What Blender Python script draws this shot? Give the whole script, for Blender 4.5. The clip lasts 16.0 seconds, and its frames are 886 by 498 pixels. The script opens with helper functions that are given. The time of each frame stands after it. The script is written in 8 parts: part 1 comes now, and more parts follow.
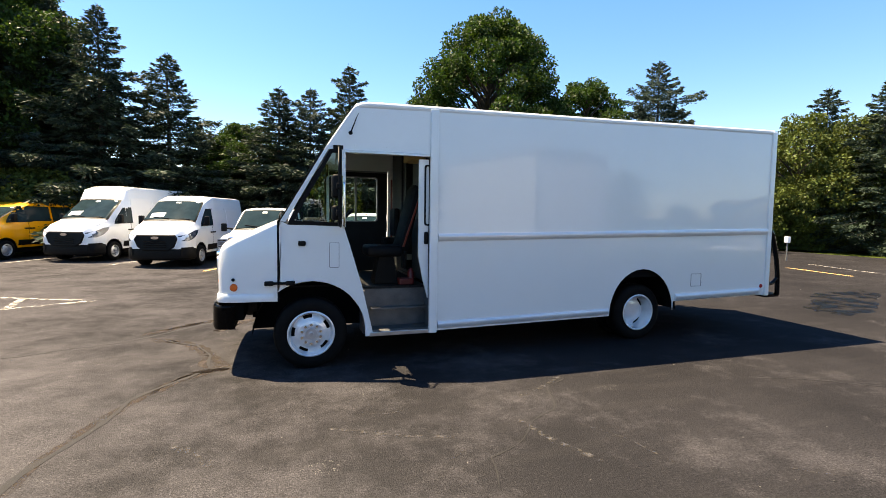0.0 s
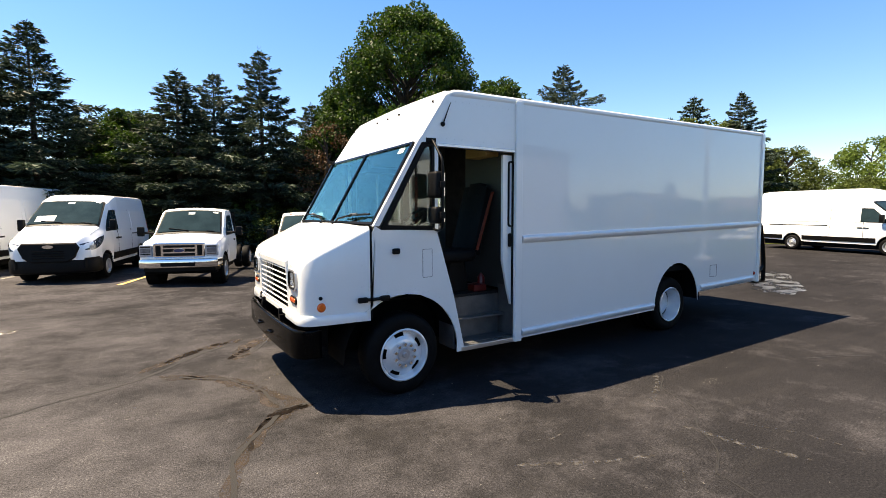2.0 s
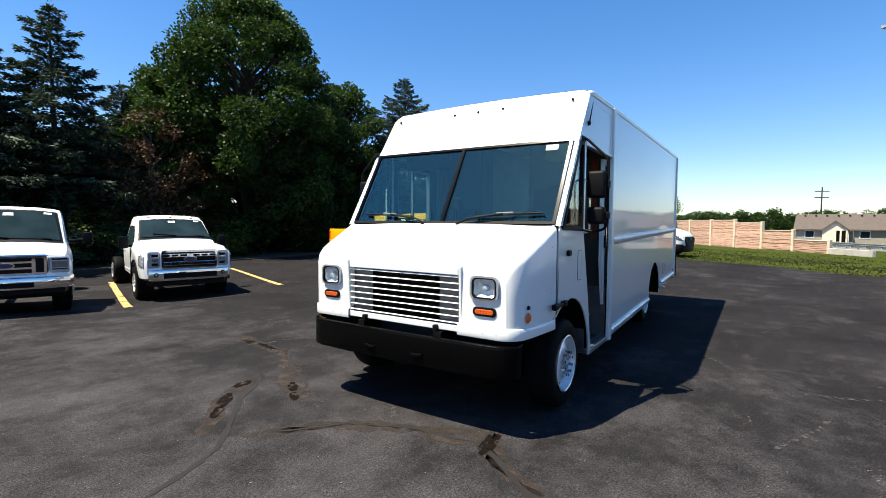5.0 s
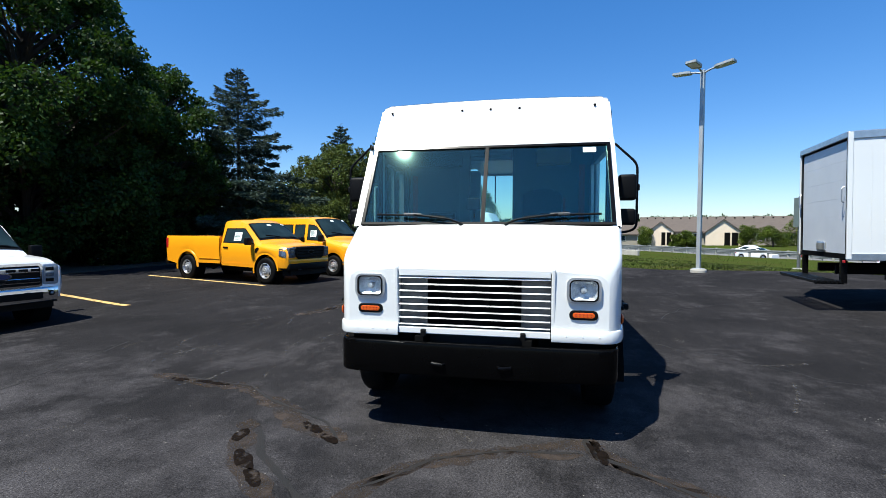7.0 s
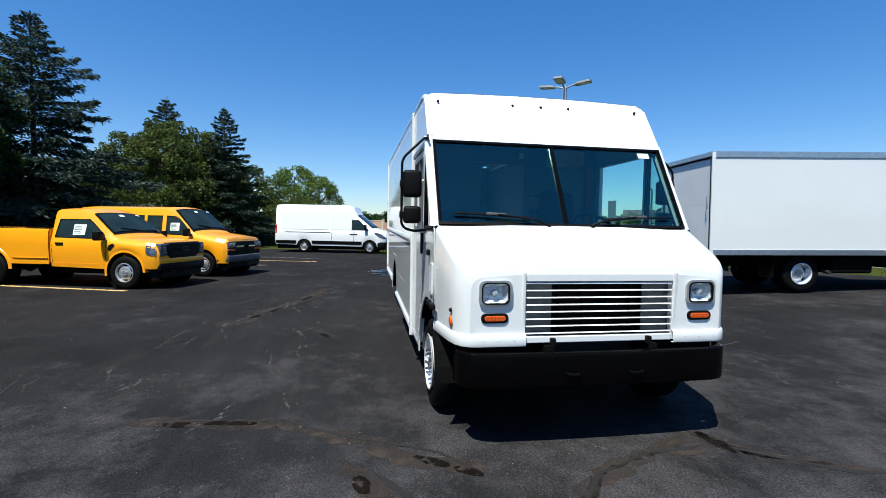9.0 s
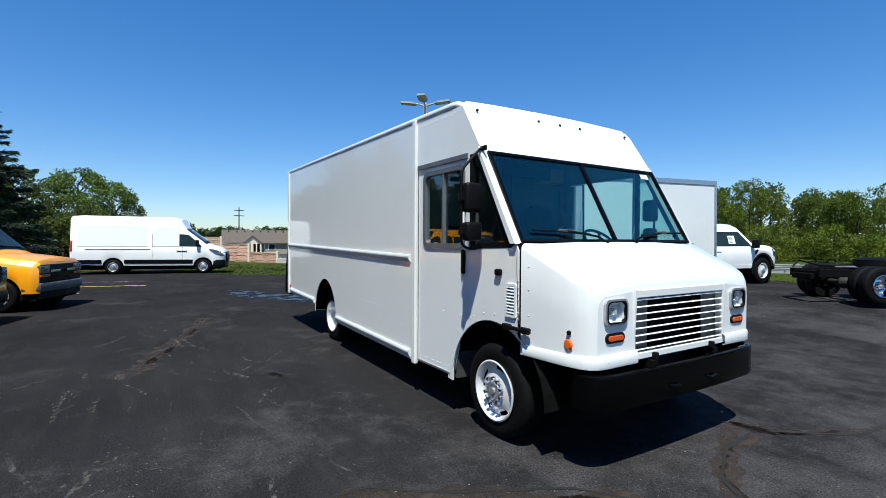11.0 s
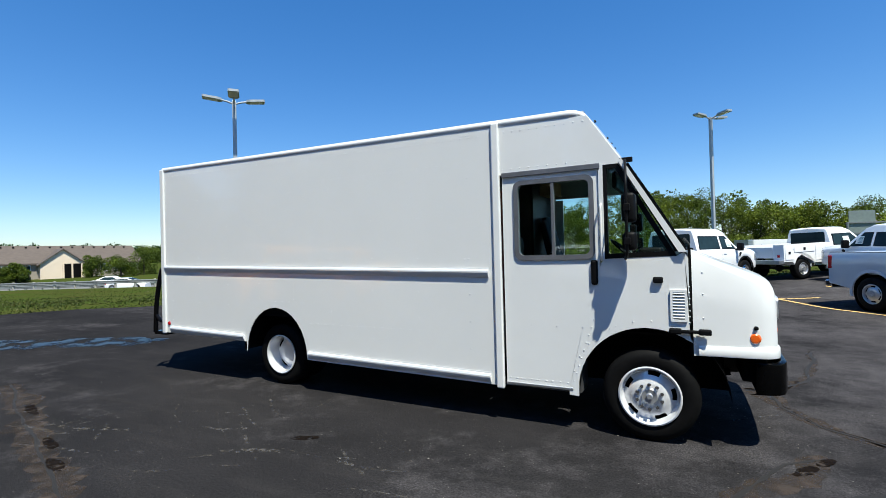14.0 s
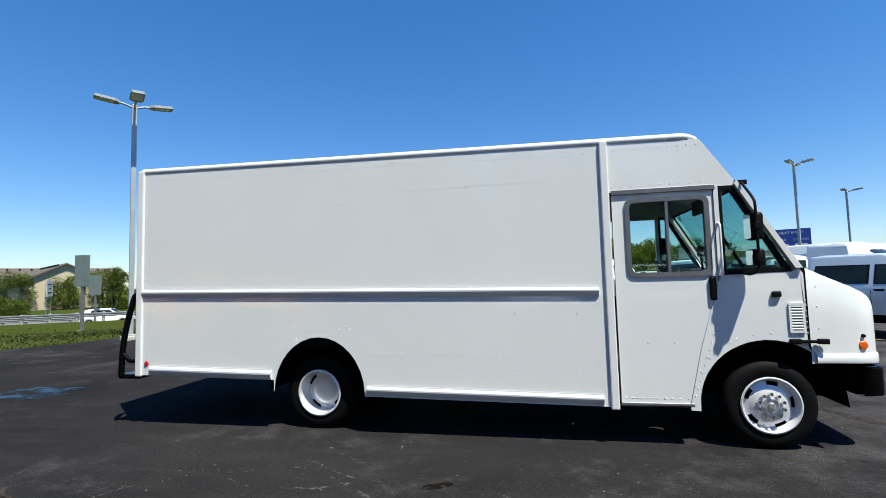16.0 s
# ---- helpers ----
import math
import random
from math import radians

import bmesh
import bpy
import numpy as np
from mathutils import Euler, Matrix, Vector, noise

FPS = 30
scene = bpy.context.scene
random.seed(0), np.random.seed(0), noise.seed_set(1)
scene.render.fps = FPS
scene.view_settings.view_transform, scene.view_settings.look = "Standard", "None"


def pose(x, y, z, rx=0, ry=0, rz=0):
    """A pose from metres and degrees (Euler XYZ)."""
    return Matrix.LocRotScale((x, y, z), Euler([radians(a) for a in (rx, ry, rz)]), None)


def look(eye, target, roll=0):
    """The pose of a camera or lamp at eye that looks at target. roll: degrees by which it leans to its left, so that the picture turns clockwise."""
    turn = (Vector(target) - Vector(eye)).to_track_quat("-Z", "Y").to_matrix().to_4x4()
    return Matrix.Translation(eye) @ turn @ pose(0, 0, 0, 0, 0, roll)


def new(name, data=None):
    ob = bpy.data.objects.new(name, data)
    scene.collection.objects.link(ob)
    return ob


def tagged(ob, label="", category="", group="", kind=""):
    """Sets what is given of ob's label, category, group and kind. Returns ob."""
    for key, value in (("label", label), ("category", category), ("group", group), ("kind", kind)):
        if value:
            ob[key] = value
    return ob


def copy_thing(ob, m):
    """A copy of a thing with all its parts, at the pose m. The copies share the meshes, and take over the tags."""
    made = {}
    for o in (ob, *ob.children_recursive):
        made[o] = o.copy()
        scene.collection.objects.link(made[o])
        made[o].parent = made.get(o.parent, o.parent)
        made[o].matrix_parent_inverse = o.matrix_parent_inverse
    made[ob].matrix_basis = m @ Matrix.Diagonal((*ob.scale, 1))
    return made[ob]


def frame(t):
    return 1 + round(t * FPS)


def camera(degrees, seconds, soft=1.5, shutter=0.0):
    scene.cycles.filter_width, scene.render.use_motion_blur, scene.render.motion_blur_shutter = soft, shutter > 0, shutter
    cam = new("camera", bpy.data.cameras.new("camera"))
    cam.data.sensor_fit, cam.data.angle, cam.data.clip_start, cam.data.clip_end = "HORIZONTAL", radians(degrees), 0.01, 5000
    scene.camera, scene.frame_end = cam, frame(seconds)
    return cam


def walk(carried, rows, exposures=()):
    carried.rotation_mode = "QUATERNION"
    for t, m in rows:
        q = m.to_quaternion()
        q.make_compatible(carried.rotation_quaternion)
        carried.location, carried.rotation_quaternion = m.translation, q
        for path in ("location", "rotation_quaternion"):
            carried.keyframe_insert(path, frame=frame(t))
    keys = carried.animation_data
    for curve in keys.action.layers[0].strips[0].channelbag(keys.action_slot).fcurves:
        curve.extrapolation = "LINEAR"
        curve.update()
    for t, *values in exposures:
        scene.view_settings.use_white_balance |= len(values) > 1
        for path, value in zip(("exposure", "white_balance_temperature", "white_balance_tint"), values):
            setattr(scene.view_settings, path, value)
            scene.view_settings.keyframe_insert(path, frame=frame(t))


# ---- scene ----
cam = camera(86.4, 16.0, 0.8)
PATH = [
    (0, (0.081, 0.061, 1.723), (0.698, 1.959, 1.589), 0.8),
    (0.5, (-0.443, 0.36, 1.728), (0.288, 2.217, 1.589), 0.4),
    (1, (-0.903, 0.685, 1.72), (-0.059, 2.494, 1.584), 0.4),
    (1.5, (-1.304, 1.08, 1.749), (-0.345, 2.83, 1.611), -0.4),
    (2, (-1.759, 1.435, 1.77), (-0.704, 3.128, 1.62), -0.2),
    (2.5, (-2.171, 1.828, 1.732), (-1.023, 3.459, 1.577), 0.1),
    (3, (-2.602, 2.223, 1.724), (-1.324, 3.754, 1.575), 0.7),
    (3.5, (-2.978, 2.651, 1.714), (-1.567, 4.061, 1.569), 0.8),
    (4, (-3.302, 3.118, 1.73), (-1.797, 4.428, 1.592), 0.6),
    (4.2, (-3.453, 3.294, 1.71), (-1.917, 4.569, 1.582), 0.7),
    (6.3, (-4.162, 5.397, 1.633), (-2.281, 6.071, 1.557), 0.1),
    (6.5, (-4.193, 5.583, 1.588), (-2.286, 6.184, 1.526), 0.3),
    (7, (-4.294, 6.156, 1.611), (-2.333, 6.539, 1.535), 0.2),
    (7.5, (-4.271, 6.728, 1.601), (-2.28, 6.902, 1.52), 0.4),
    (8, (-4.284, 7.318, 1.628), (-2.285, 7.309, 1.549), 0.5),
    (8.2, (-4.235, 7.553, 1.64), (-2.239, 7.476, 1.549), 1.0),
    (10.3, (-3.381, 9.678, 1.666), (-1.539, 8.902, 1.618), -0.5),
    (10.5, (-3.244, 9.857, 1.674), (-1.435, 9.006, 1.631), -0.1),
    (11, (-2.861, 10.294, 1.673), (-1.164, 9.236, 1.639), 0.3),
    (11.5, (-2.491, 10.756, 1.669), (-0.889, 9.559, 1.639), 0.1),
    (12, (-2.084, 11.148, 1.662), (-0.586, 9.823, 1.635), -0.0),
    (12.5, (-1.61, 11.505, 1.68), (-0.258, 10.031, 1.662), -0.6),
    (13, (-1.128, 11.816, 1.686), (0.064, 10.21, 1.666), -0.3),
    (13.5, (-0.583, 12.043, 1.706), (0.473, 10.345, 1.691), -1.2),
    (14, (-0.03, 12.28, 1.699), (0.891, 10.505, 1.715), -1.5),
    (14.5, (0.554, 12.398, 1.689), (1.32, 10.551, 1.733), -1.7),
    (15, (1.134, 12.52, 1.689), (1.773, 10.626, 1.755), -2.1),
    (15.5, (1.708, 12.643, 1.67), (2.24, 10.717, 1.758), -2.0),
    (16, (2.317, 12.73, 1.615), (2.719, 10.776, 1.754), -1.6),
]
EXPOSURES = [(0, 1.90, 9600, 12), (2, 1.66, 9200, 12), (4, 1.34, 8200, 9), (6.3, 0.95, 6600, 6), (8, 0.72, 6400, 4), (11, 0.63, 6350, 3), (13, 0.78, 6500, 3), (16, 0.81, 6700, 4)]
walk(cam, [(t, look(eye, target, roll)) for t, eye, target, roll in PATH], EXPOSURES)

# ---- daylight ----
SUN = Vector((-0.38, 0.30, 1.0)).normalized()
world = bpy.data.worlds.new("sky")
scene.world = world
world.use_nodes = True
wn = world.node_tree.nodes
sky = wn.new("ShaderNodeTexSky")
sky.sky_type, sky.sun_disc = "NISHITA", False
sky.sun_elevation, sky.sun_rotation = math.asin(SUN.z), math.atan2(SUN.x, SUN.y)
sky.air_density, sky.dust_density, sky.ozone_density = 1.0, 0.15, 2.0
wn["Background"].inputs["Strength"].default_value = 0.107
tone = wn.new("ShaderNodeHueSaturation")
tone.inputs["Saturation"].default_value = 1.45
even = wn.new("ShaderNodeGamma")
even.inputs["Gamma"].default_value = 0.84
world.node_tree.links.new(sky.outputs["Color"], even.inputs["Color"])
world.node_tree.links.new(even.outputs["Color"], tone.inputs["Color"])
cool = wn.new("ShaderNodeMix")
cool.data_type, cool.blend_type = "RGBA", "MULTIPLY"
cool.inputs["Factor"].default_value = 1.0
cool.inputs["B"].default_value = (0.86, 0.95, 1.19, 1)
world.node_tree.links.new(tone.outputs["Color"], cool.inputs["A"])
world.node_tree.links.new(cool.outputs["Result"], wn["Background"].inputs["Color"])
lamp = bpy.data.lights.new("sun", "SUN")
lamp.energy, lamp.angle, lamp.color = 5.0, radians(0.55), (1.0, 0.965, 0.89)
sun = new("sun", lamp)
sun.matrix_world = look(SUN * 50, (0, 0, 0))


# ---- materials ----
def material(name, color, rough=0.5, metal=0.0, second=None, scale=8.0, amount=0.5, bump=0.0, bump_scale=60.0,
             coat=0.0, per=None, alpha_noise=None, spec=0.5, jitter=0.0):
    """A surface whose colour wanders between two tones at two scales, with fine relief."""
    m = bpy.data.materials.new(name)
    m.use_nodes = True
    n, l = m.node_tree.nodes, m.node_tree.links
    b = n["Principled BSDF"]
    b.inputs["Roughness"].default_value, b.inputs["Metallic"].default_value = rough, metal
    b.inputs["Specular IOR Level"].default_value = spec
    b.inputs["Coat Weight"].default_value, b.inputs["Coat Roughness"].default_value = coat, 0.04
    second = second or tuple(c * 0.82 for c in color)
    geo = n.new("ShaderNodeTexCoord")
    wide, fine = n.new("ShaderNodeTexNoise"), n.new("ShaderNodeTexNoise")
    wide.inputs["Scale"].default_value, wide.inputs["Detail"].default_value = scale, 5
    fine.inputs["Scale"].default_value, fine.inputs["Detail"].default_value = bump_scale, 3
    l.new(geo.outputs["Object"], wide.inputs["Vector"])
    l.new(geo.outputs["Object"], fine.inputs["Vector"])
    ramp = n.new("ShaderNodeValToRGB")
    ramp.color_ramp.elements[0].position, ramp.color_ramp.elements[1].position = 0.5 - amount / 2, 0.5 + amount / 2
    ramp.color_ramp.elements[0].color, ramp.color_ramp.elements[1].color = (*second, 1), (*color, 1)
    mixed = n.new("ShaderNodeMath")
    mixed.operation = "MULTIPLY_ADD"
    mixed.inputs[1].default_value, mixed.inputs[2].default_value = 0.3, -0.15
    l.new(fine.outputs["Fac"], mixed.inputs[0])
    added = n.new("ShaderNodeMath")
    l.new(wide.outputs["Fac"], added.inputs[0])
    l.new(mixed.outputs[0], added.inputs[1])
    l.new(added.outputs[0], ramp.inputs["Fac"])
    out = ramp.outputs["Color"]
    if per:
        info = n.new("ShaderNodeNewGeometry") if per == "island" else n.new("ShaderNodeObjectInfo")
        hsv = n.new("ShaderNodeHueSaturation")
        rng = n.new("ShaderNodeMapRange")
        rng.inputs["To Min"].default_value, rng.inputs["To Max"].default_value = 1 - jitter, 1 + jitter
        l.new(info.outputs["Random Per Island" if per == "island" else "Random"], rng.inputs["Value"])
        l.new(rng.outputs[0], hsv.inputs["Value"])
        l.new(out, hsv.inputs["Color"])
        out = hsv.outputs["Color"]
    l.new(out, b.inputs["Base Color"])
    if bump:
        bp = n.new("ShaderNodeBump")
        bp.inputs["Strength"].default_value, bp.inputs["Distance"].default_value = bump, 0.01
        l.new(fine.outputs["Fac"], bp.inputs["Height"])
        l.new(bp.outputs["Normal"], b.inputs["Normal"])
    if alpha_noise:
        worn = n.new("ShaderNodeTexNoise")
        worn.inputs["Scale"].default_value, worn.inputs["Detail"].default_value = alpha_noise[0], 6
        l.new(geo.outputs["Object"], worn.inputs["Vector"])
        step = n.new("ShaderNodeMapRange")
        step.inputs["From Min"].default_value, step.inputs["From Max"].default_value = alpha_noise[1], alpha_noise[2]
        l.new(worn.outputs["Fac"], step.inputs["Value"])
        l.new(step.outputs[0], b.inputs["Alpha"])
    return m


def glass(name, tint, rough=0.0, base=0.055, sheen=(1.0, 1.0, 1.0)):
    """Car glass: a thin tinted sheet that mirrors the sky."""
    m = bpy.data.materials.new(name)
    m.use_nodes = True
    n, l = m.node_tree.nodes, m.node_tree.links
    n.remove(n["Principled BSDF"])
    see, shine, mix, fres = (n.new("ShaderNodeBsdf" + k) if k in ("Transparent", "Glossy") else n.new("ShaderNode" + k)
                             for k in ("Transparent", "Glossy", "MixShader", "LayerWeight"))
    see.inputs["Color"].default_value = (*tint, 1)
    shine.inputs["Roughness"].default_value = 0.02 + rough
    shine.inputs["Color"].default_value = (*sheen, 1)
    fres.inputs["Blend"].default_value = 0.5
    curve = n.new("ShaderNodeMath")
    curve.operation = "POWER"
    curve.inputs[1].default_value = 4.0
    gain = n.new("ShaderNodeMath")
    gain.operation = "MULTIPLY_ADD"
    gain.inputs[1].default_value, gain.inputs[2].default_value = 0.80, base
    l.new(fres.outputs["Facing"], curve.inputs[0]), l.new(curve.outputs[0], gain.inputs[0])
    l.new(gain.outputs[0], mix.inputs["Fac"])
    l.new(see.outputs[0], mix.inputs[1])
    l.new(shine.outputs[0], mix.inputs[2])
    l.new(mix.outputs[0], n["Material Output"].inputs["Surface"])
    return m


def leaf_material(name, color, second, through_color, jitter=0.35):
    m = material(name, color, 0.55, second=second, scale=0.6, amount=0.35, per="island", jitter=jitter, spec=0.12)
    n, l = m.node_tree.nodes, m.node_tree.links
    tr, mix = n.new("ShaderNodeBsdfTranslucent"), n.new("ShaderNodeMixShader")
    tr.inputs["Color"].default_value = (*through_color, 1)
    mix.inputs["Fac"].default_value = 0.11
    l.new(n["Principled BSDF"].outputs[0], mix.inputs[1])
    l.new(tr.outputs[0], mix.inputs[2])
    l.new(mix.outputs[0], n["Material Output"].inputs["Surface"])
    return m


WHITE = material("white_paint", (0.73, 0.74, 0.73), 0.28, second=(0.68, 0.69, 0.68), scale=1.2, amount=0.7, coat=0.7, bump=0.02, bump_scale=9)
WHITE_BOX = material("white_panel", (0.71, 0.72, 0.71), 0.32, second=(0.665, 0.675, 0.665), scale=0.8, amount=0.8, coat=0.9, bump=0.012, bump_scale=4)
WHITE_CAR = material("white_car_paint", (0.82, 0.83, 0.83), 0.25, second=(0.78, 0.79, 0.79), scale=1.0, coat=0.5)
SILVER = material("silver_car_paint", (0.52, 0.59, 0.66), 0.3, 0.2, scale=1.0, coat=0.5)
YELLOW = material("yellow_car_paint", (0.92, 0.365, 0.010), 0.28, second=(0.88, 0.34, 0.010), scale=1.0, coat=0.5)
GREY_CAR = material("grey_car_paint", (0.14, 0.15, 0.16), 0.3, 0.3, coat=0.5)
BUMPER_BLACK = material("black_bumper_paint", (0.002, 0.002, 0.0022), 0.14, scale=5, spec=0.07)
BLACK_GLOSS = material("black_gloss_paint", (0.003, 0.003, 0.0035), 0.2, scale=5, spec=0.14)
DOOR_GREY = material("pale_grey_paint", (0.66, 0.68, 0.69), 0.4, second=(0.60, 0.62, 0.63), scale=2)
BLACK_PLASTIC = material("black_plastic", (0.004, 0.004, 0.0043), 0.5, scale=20, bump=0.1, bump_scale=220, spec=0.12)
RUBBER = material("tyre_rubber", (0.006, 0.006, 0.0063), 0.65, second=(0.0035, 0.0035, 0.0035), scale=14, bump=0.12, bump_scale=120, spec=0.08)
# cab wall and lining taken near black: the cab's shade is in their colour
CABIN_SHADE = material("shade_dark_cab_wall", (0.030, 0.033, 0.032), 0.45, 0.0, second=(0.020, 0.022, 0.021), scale=3)
CABIN = material("shade_dark_lining", (0.012, 0.0118, 0.0115), 0.6, second=(0.007, 0.007, 0.007), scale=5, spec=0.2)
# underbody black, also painted in where only a shaded hollow shows
DARK = material("dark_underbody_and_shade", (0.006, 0.0057, 0.0055), 0.8, second=(0.003, 0.003, 0.003), scale=6, spec=0.05)
RUST = material("cast_iron", (0.022, 0.018, 0.016), 0.75, second=(0.012, 0.011, 0.010), scale=12)
STEEL_WHITE = material("painted_steel_wheel", (0.76, 0.77, 0.78), 0.2, 0.25, second=(0.66, 0.66, 0.67), scale=9, amount=0.5, coat=0.8)
CHROME = material("chrome", (0.80, 0.81, 0.83), 0.05, 1.0, scale=20)
ALU = material("aluminium", (0.62, 0.63, 0.64), 0.33, 0.9, second=(0.48, 0.49, 0.5), scale=10, bump=0.05, bump_scale=80)
FRAME_GREY = material("dark_window_frame", (0.20, 0.205, 0.22), 0.4, 0.5, second=(0.14, 0.145, 0.155), scale=9)
RAIL = material("satin_rail", (0.76, 0.77, 0.78), 0.30, 0.35, second=(0.68, 0.69, 0.70), scale=5, coat=0.3)
ALU_DULL = material("dull_aluminium", (0.13, 0.13, 0.133), 0.5, 0.5, second=(0.07, 0.07, 0.072), scale=7)
GREY_WHEEL = material("silver_wheel", (0.55, 0.56, 0.58), 0.3, 0.7, scale=20)
AMBER = material("amber_lens", (0.62, 0.095, 0.006), 0.25, scale=60, coat=0.5)
ORANGE = material("orange_reflector", (0.85, 0.13, 0.01), 0.3, scale=60)
RED = material("red_lens", (0.45, 0.01, 0.015), 0.25, scale=60, coat=0.5)
RED_PAINT = material("red_enamel", (0.13, 0.007, 0.006), 0.35, scale=9)
BELT = material("orange_webbing", (0.20, 0.026, 0.010), 0.8, scale=40, bump=0.2, bump_scale=300)
LAMP_GLASS = material("headlamp_lens", (0.62, 0.66, 0.70), 0.08, 0.35, second=(0.4, 0.42, 0.45), scale=26, amount=0.3, coat=1.0, bump=0.3, bump_scale=70)
VINYL = material("black_vinyl", (0.005, 0.005, 0.0055), 0.6, scale=9, bump=0.2, bump_scale=150, spec=0.12)
WOOD = material("yellow_plywood", (0.5, 0.32, 0.1), 0.6, second=(0.38, 0.23, 0.07), scale=5)
PAPER = material("paper_sheet", (0.78, 0.80, 0.78), 0.8, scale=20)
PRINT = material("printed_ink", (0.10, 0.22, 0.20), 0.8, scale=20)
GLASS = glass("window_glass", (0.82, 0.93, 0.91))
WINDSCREEN_GLASS = glass("windscreen_glass", (0.70, 0.90, 0.88), base=0.085, sheen=(0.62, 1.0, 0.86))
REFLECTOR = material("lamp_reflector", (0.93, 0.94, 0.95), 0.2, 0.25, second=(0.60, 0.64, 0.68), scale=26, amount=0.3, bump=0.3, bump_scale=60)
CLEAR = glass("lamp_glass", (0.97, 0.985, 0.985))
MIRROR = material("mirror_face", (0.8, 0.82, 0.84), 0.03, 1.0, scale=3)
GALV = material("galvanised_steel", (0.22, 0.235, 0.235), 0.55, 0.4, second=(0.15, 0.16, 0.16), scale=4)
POLE_PAINT = material("grey_pole_paint", (0.42, 0.45, 0.46), 0.45, 0.3, second=(0.33, 0.35, 0.36), scale=2)
PAINT_YELLOW = material("yellow_line_paint", (0.62, 0.40, 0.13), 0.8, second=(0.45, 0.30, 0.12), scale=5, alpha_noise=(9, 0.30, 0.46))
PAINT_WHITE = material("worn_line_paint", (0.40, 0.37, 0.32), 0.85, second=(0.26, 0.24, 0.22), scale=5, alpha_noise=(7, 0.38, 0.62))
TAR = material("crack_filler", (0.003, 0.0026, 0.0023), 0.85, second=(0.008, 0.0058, 0.0046), scale=5, amount=0.4, alpha_noise=(5, 0.22, 0.36), bump=0.4, bump_scale=90)
DIRT = material("brown_dirt", (0.036, 0.0235, 0.0165), 0.95, second=(0.017, 0.0115, 0.0085), scale=9, alpha_noise=(6, 0.30, 0.66), bump=0.5, bump_scale=90)
OIL = material("oil_soak", (0.0035, 0.0026, 0.0022), 0.9, second=(0.010, 0.0065, 0.0048), scale=14, alpha_noise=(13, 0.38, 0.52), bump=0.4, bump_scale=90, spec=0.05)
SCUFF = material("pale_scuff", (0.105, 0.098, 0.092), 0.95, second=(0.060, 0.056, 0.053), scale=9, alpha_noise=(17, 0.46, 0.80))
CHIP = material("pale_chips", (0.19, 0.175, 0.155), 0.9, scale=30, per="island", jitter=0.5)
WATER = material("wet_film", (0.006, 0.008, 0.012), 0.28, scale=2, alpha_noise=(2.2, 0.42, 0.60), spec=0.12)
CONCRETE = material("pale_concrete", (0.45, 0.43, 0.38), 0.9, second=(0.33, 0.31, 0.28), scale=2, bump=0.3)
STONE = material("tan_cast_stone", (0.60, 0.39, 0.29), 0.9, second=(0.46, 0.28, 0.20), scale=3, per="object", jitter=0.2)
SIDING_TAN = material("tan_siding", (0.50, 0.43, 0.30), 0.8, scale=0.6)
SIDING_CREAM = material("cream_siding", (0.72, 0.60, 0.46), 0.8, second=(0.64, 0.53, 0.41), scale=0.6)
SIDING_GREY = material("taupe_siding", (0.32, 0.29, 0.24), 0.8, scale=0.6)
ROOFING = material("brown_shingles", (0.105, 0.083, 0.069), 0.9, second=(0.078, 0.062, 0.052), scale=1.5)
SIGN_BACK = material("sign_back", (0.20, 0.24, 0.22), 0.5, 0.3, scale=3)
SIGN_BLUE = material("blue_sign_sheet", (0.02, 0.05, 0.30), 0.4, scale=3)
SIGN_WHITE = material("white_sign_sheet", (0.62, 0.68, 0.66), 0.5, scale=3)
RED_STRIPE = material("red_vinyl_stripe", (0.42, 0.03, 0.03), 0.5, scale=5)
INK = material("dark_ink", (0.03, 0.04, 0.07), 0.6, scale=5)
BARK = material("bark", (0.055, 0.042, 0.032), 0.95, second=(0.03, 0.024, 0.02), scale=6, bump=0.6, bump_scale=25)
SPRUCE = leaf_material("spruce_needles", (0.040, 0.062, 0.042), (0.018, 0.031, 0.022), (0.05, 0.08, 0.03), 0.55)
SPRUCE_BLUE = leaf_material("blue_spruce_needles", (0.045, 0.070, 0.052), (0.026, 0.042, 0.034), (0.05, 0.08, 0.04))
LEAF = leaf_material("maple_leaves", (0.028, 0.062, 0.012), (0.010, 0.023, 0.005), (0.09, 0.19, 0.018), 0.65)
LEAF_LIGHT = leaf_material("young_leaves", (0.10, 0.148, 0.026), (0.055, 0.09, 0.018), (0.22, 0.30, 0.04))
LEAF_SPRING = leaf_material("spring_wood_leaves", (0.140, 0.172, 0.018), (0.046, 0.074, 0.010), (0.22, 0.28, 0.02), 0.6)
LEAF_WOOD = leaf_material("wood_leaves", (0.100, 0.138, 0.017), (0.030, 0.050, 0.008), (0.19, 0.24, 0.02), 0.6)
LEAF_OLIVE = leaf_material("olive_leaves", (0.082, 0.112, 0.024), (0.036, 0.052, 0.014), (0.18, 0.2, 0.03))
LEAF_RUST = leaf_material("russet_leaves", (0.09, 0.055, 0.03), (0.05, 0.03, 0.02), (0.14, 0.07, 0.02))
GRASS = leaf_material("grass_blades", (0.050, 0.080, 0.014), (0.060, 0.058, 0.020), (0.11, 0.16, 0.02), 0.4)
TURF = material("turf", (0.034, 0.058, 0.010), 0.95, second=(0.050, 0.050, 0.016), spec=0.0, scale=0.35, amount=0.5, bump=0.8, bump_scale=30)
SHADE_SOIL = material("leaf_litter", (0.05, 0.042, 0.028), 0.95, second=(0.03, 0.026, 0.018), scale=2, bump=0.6)
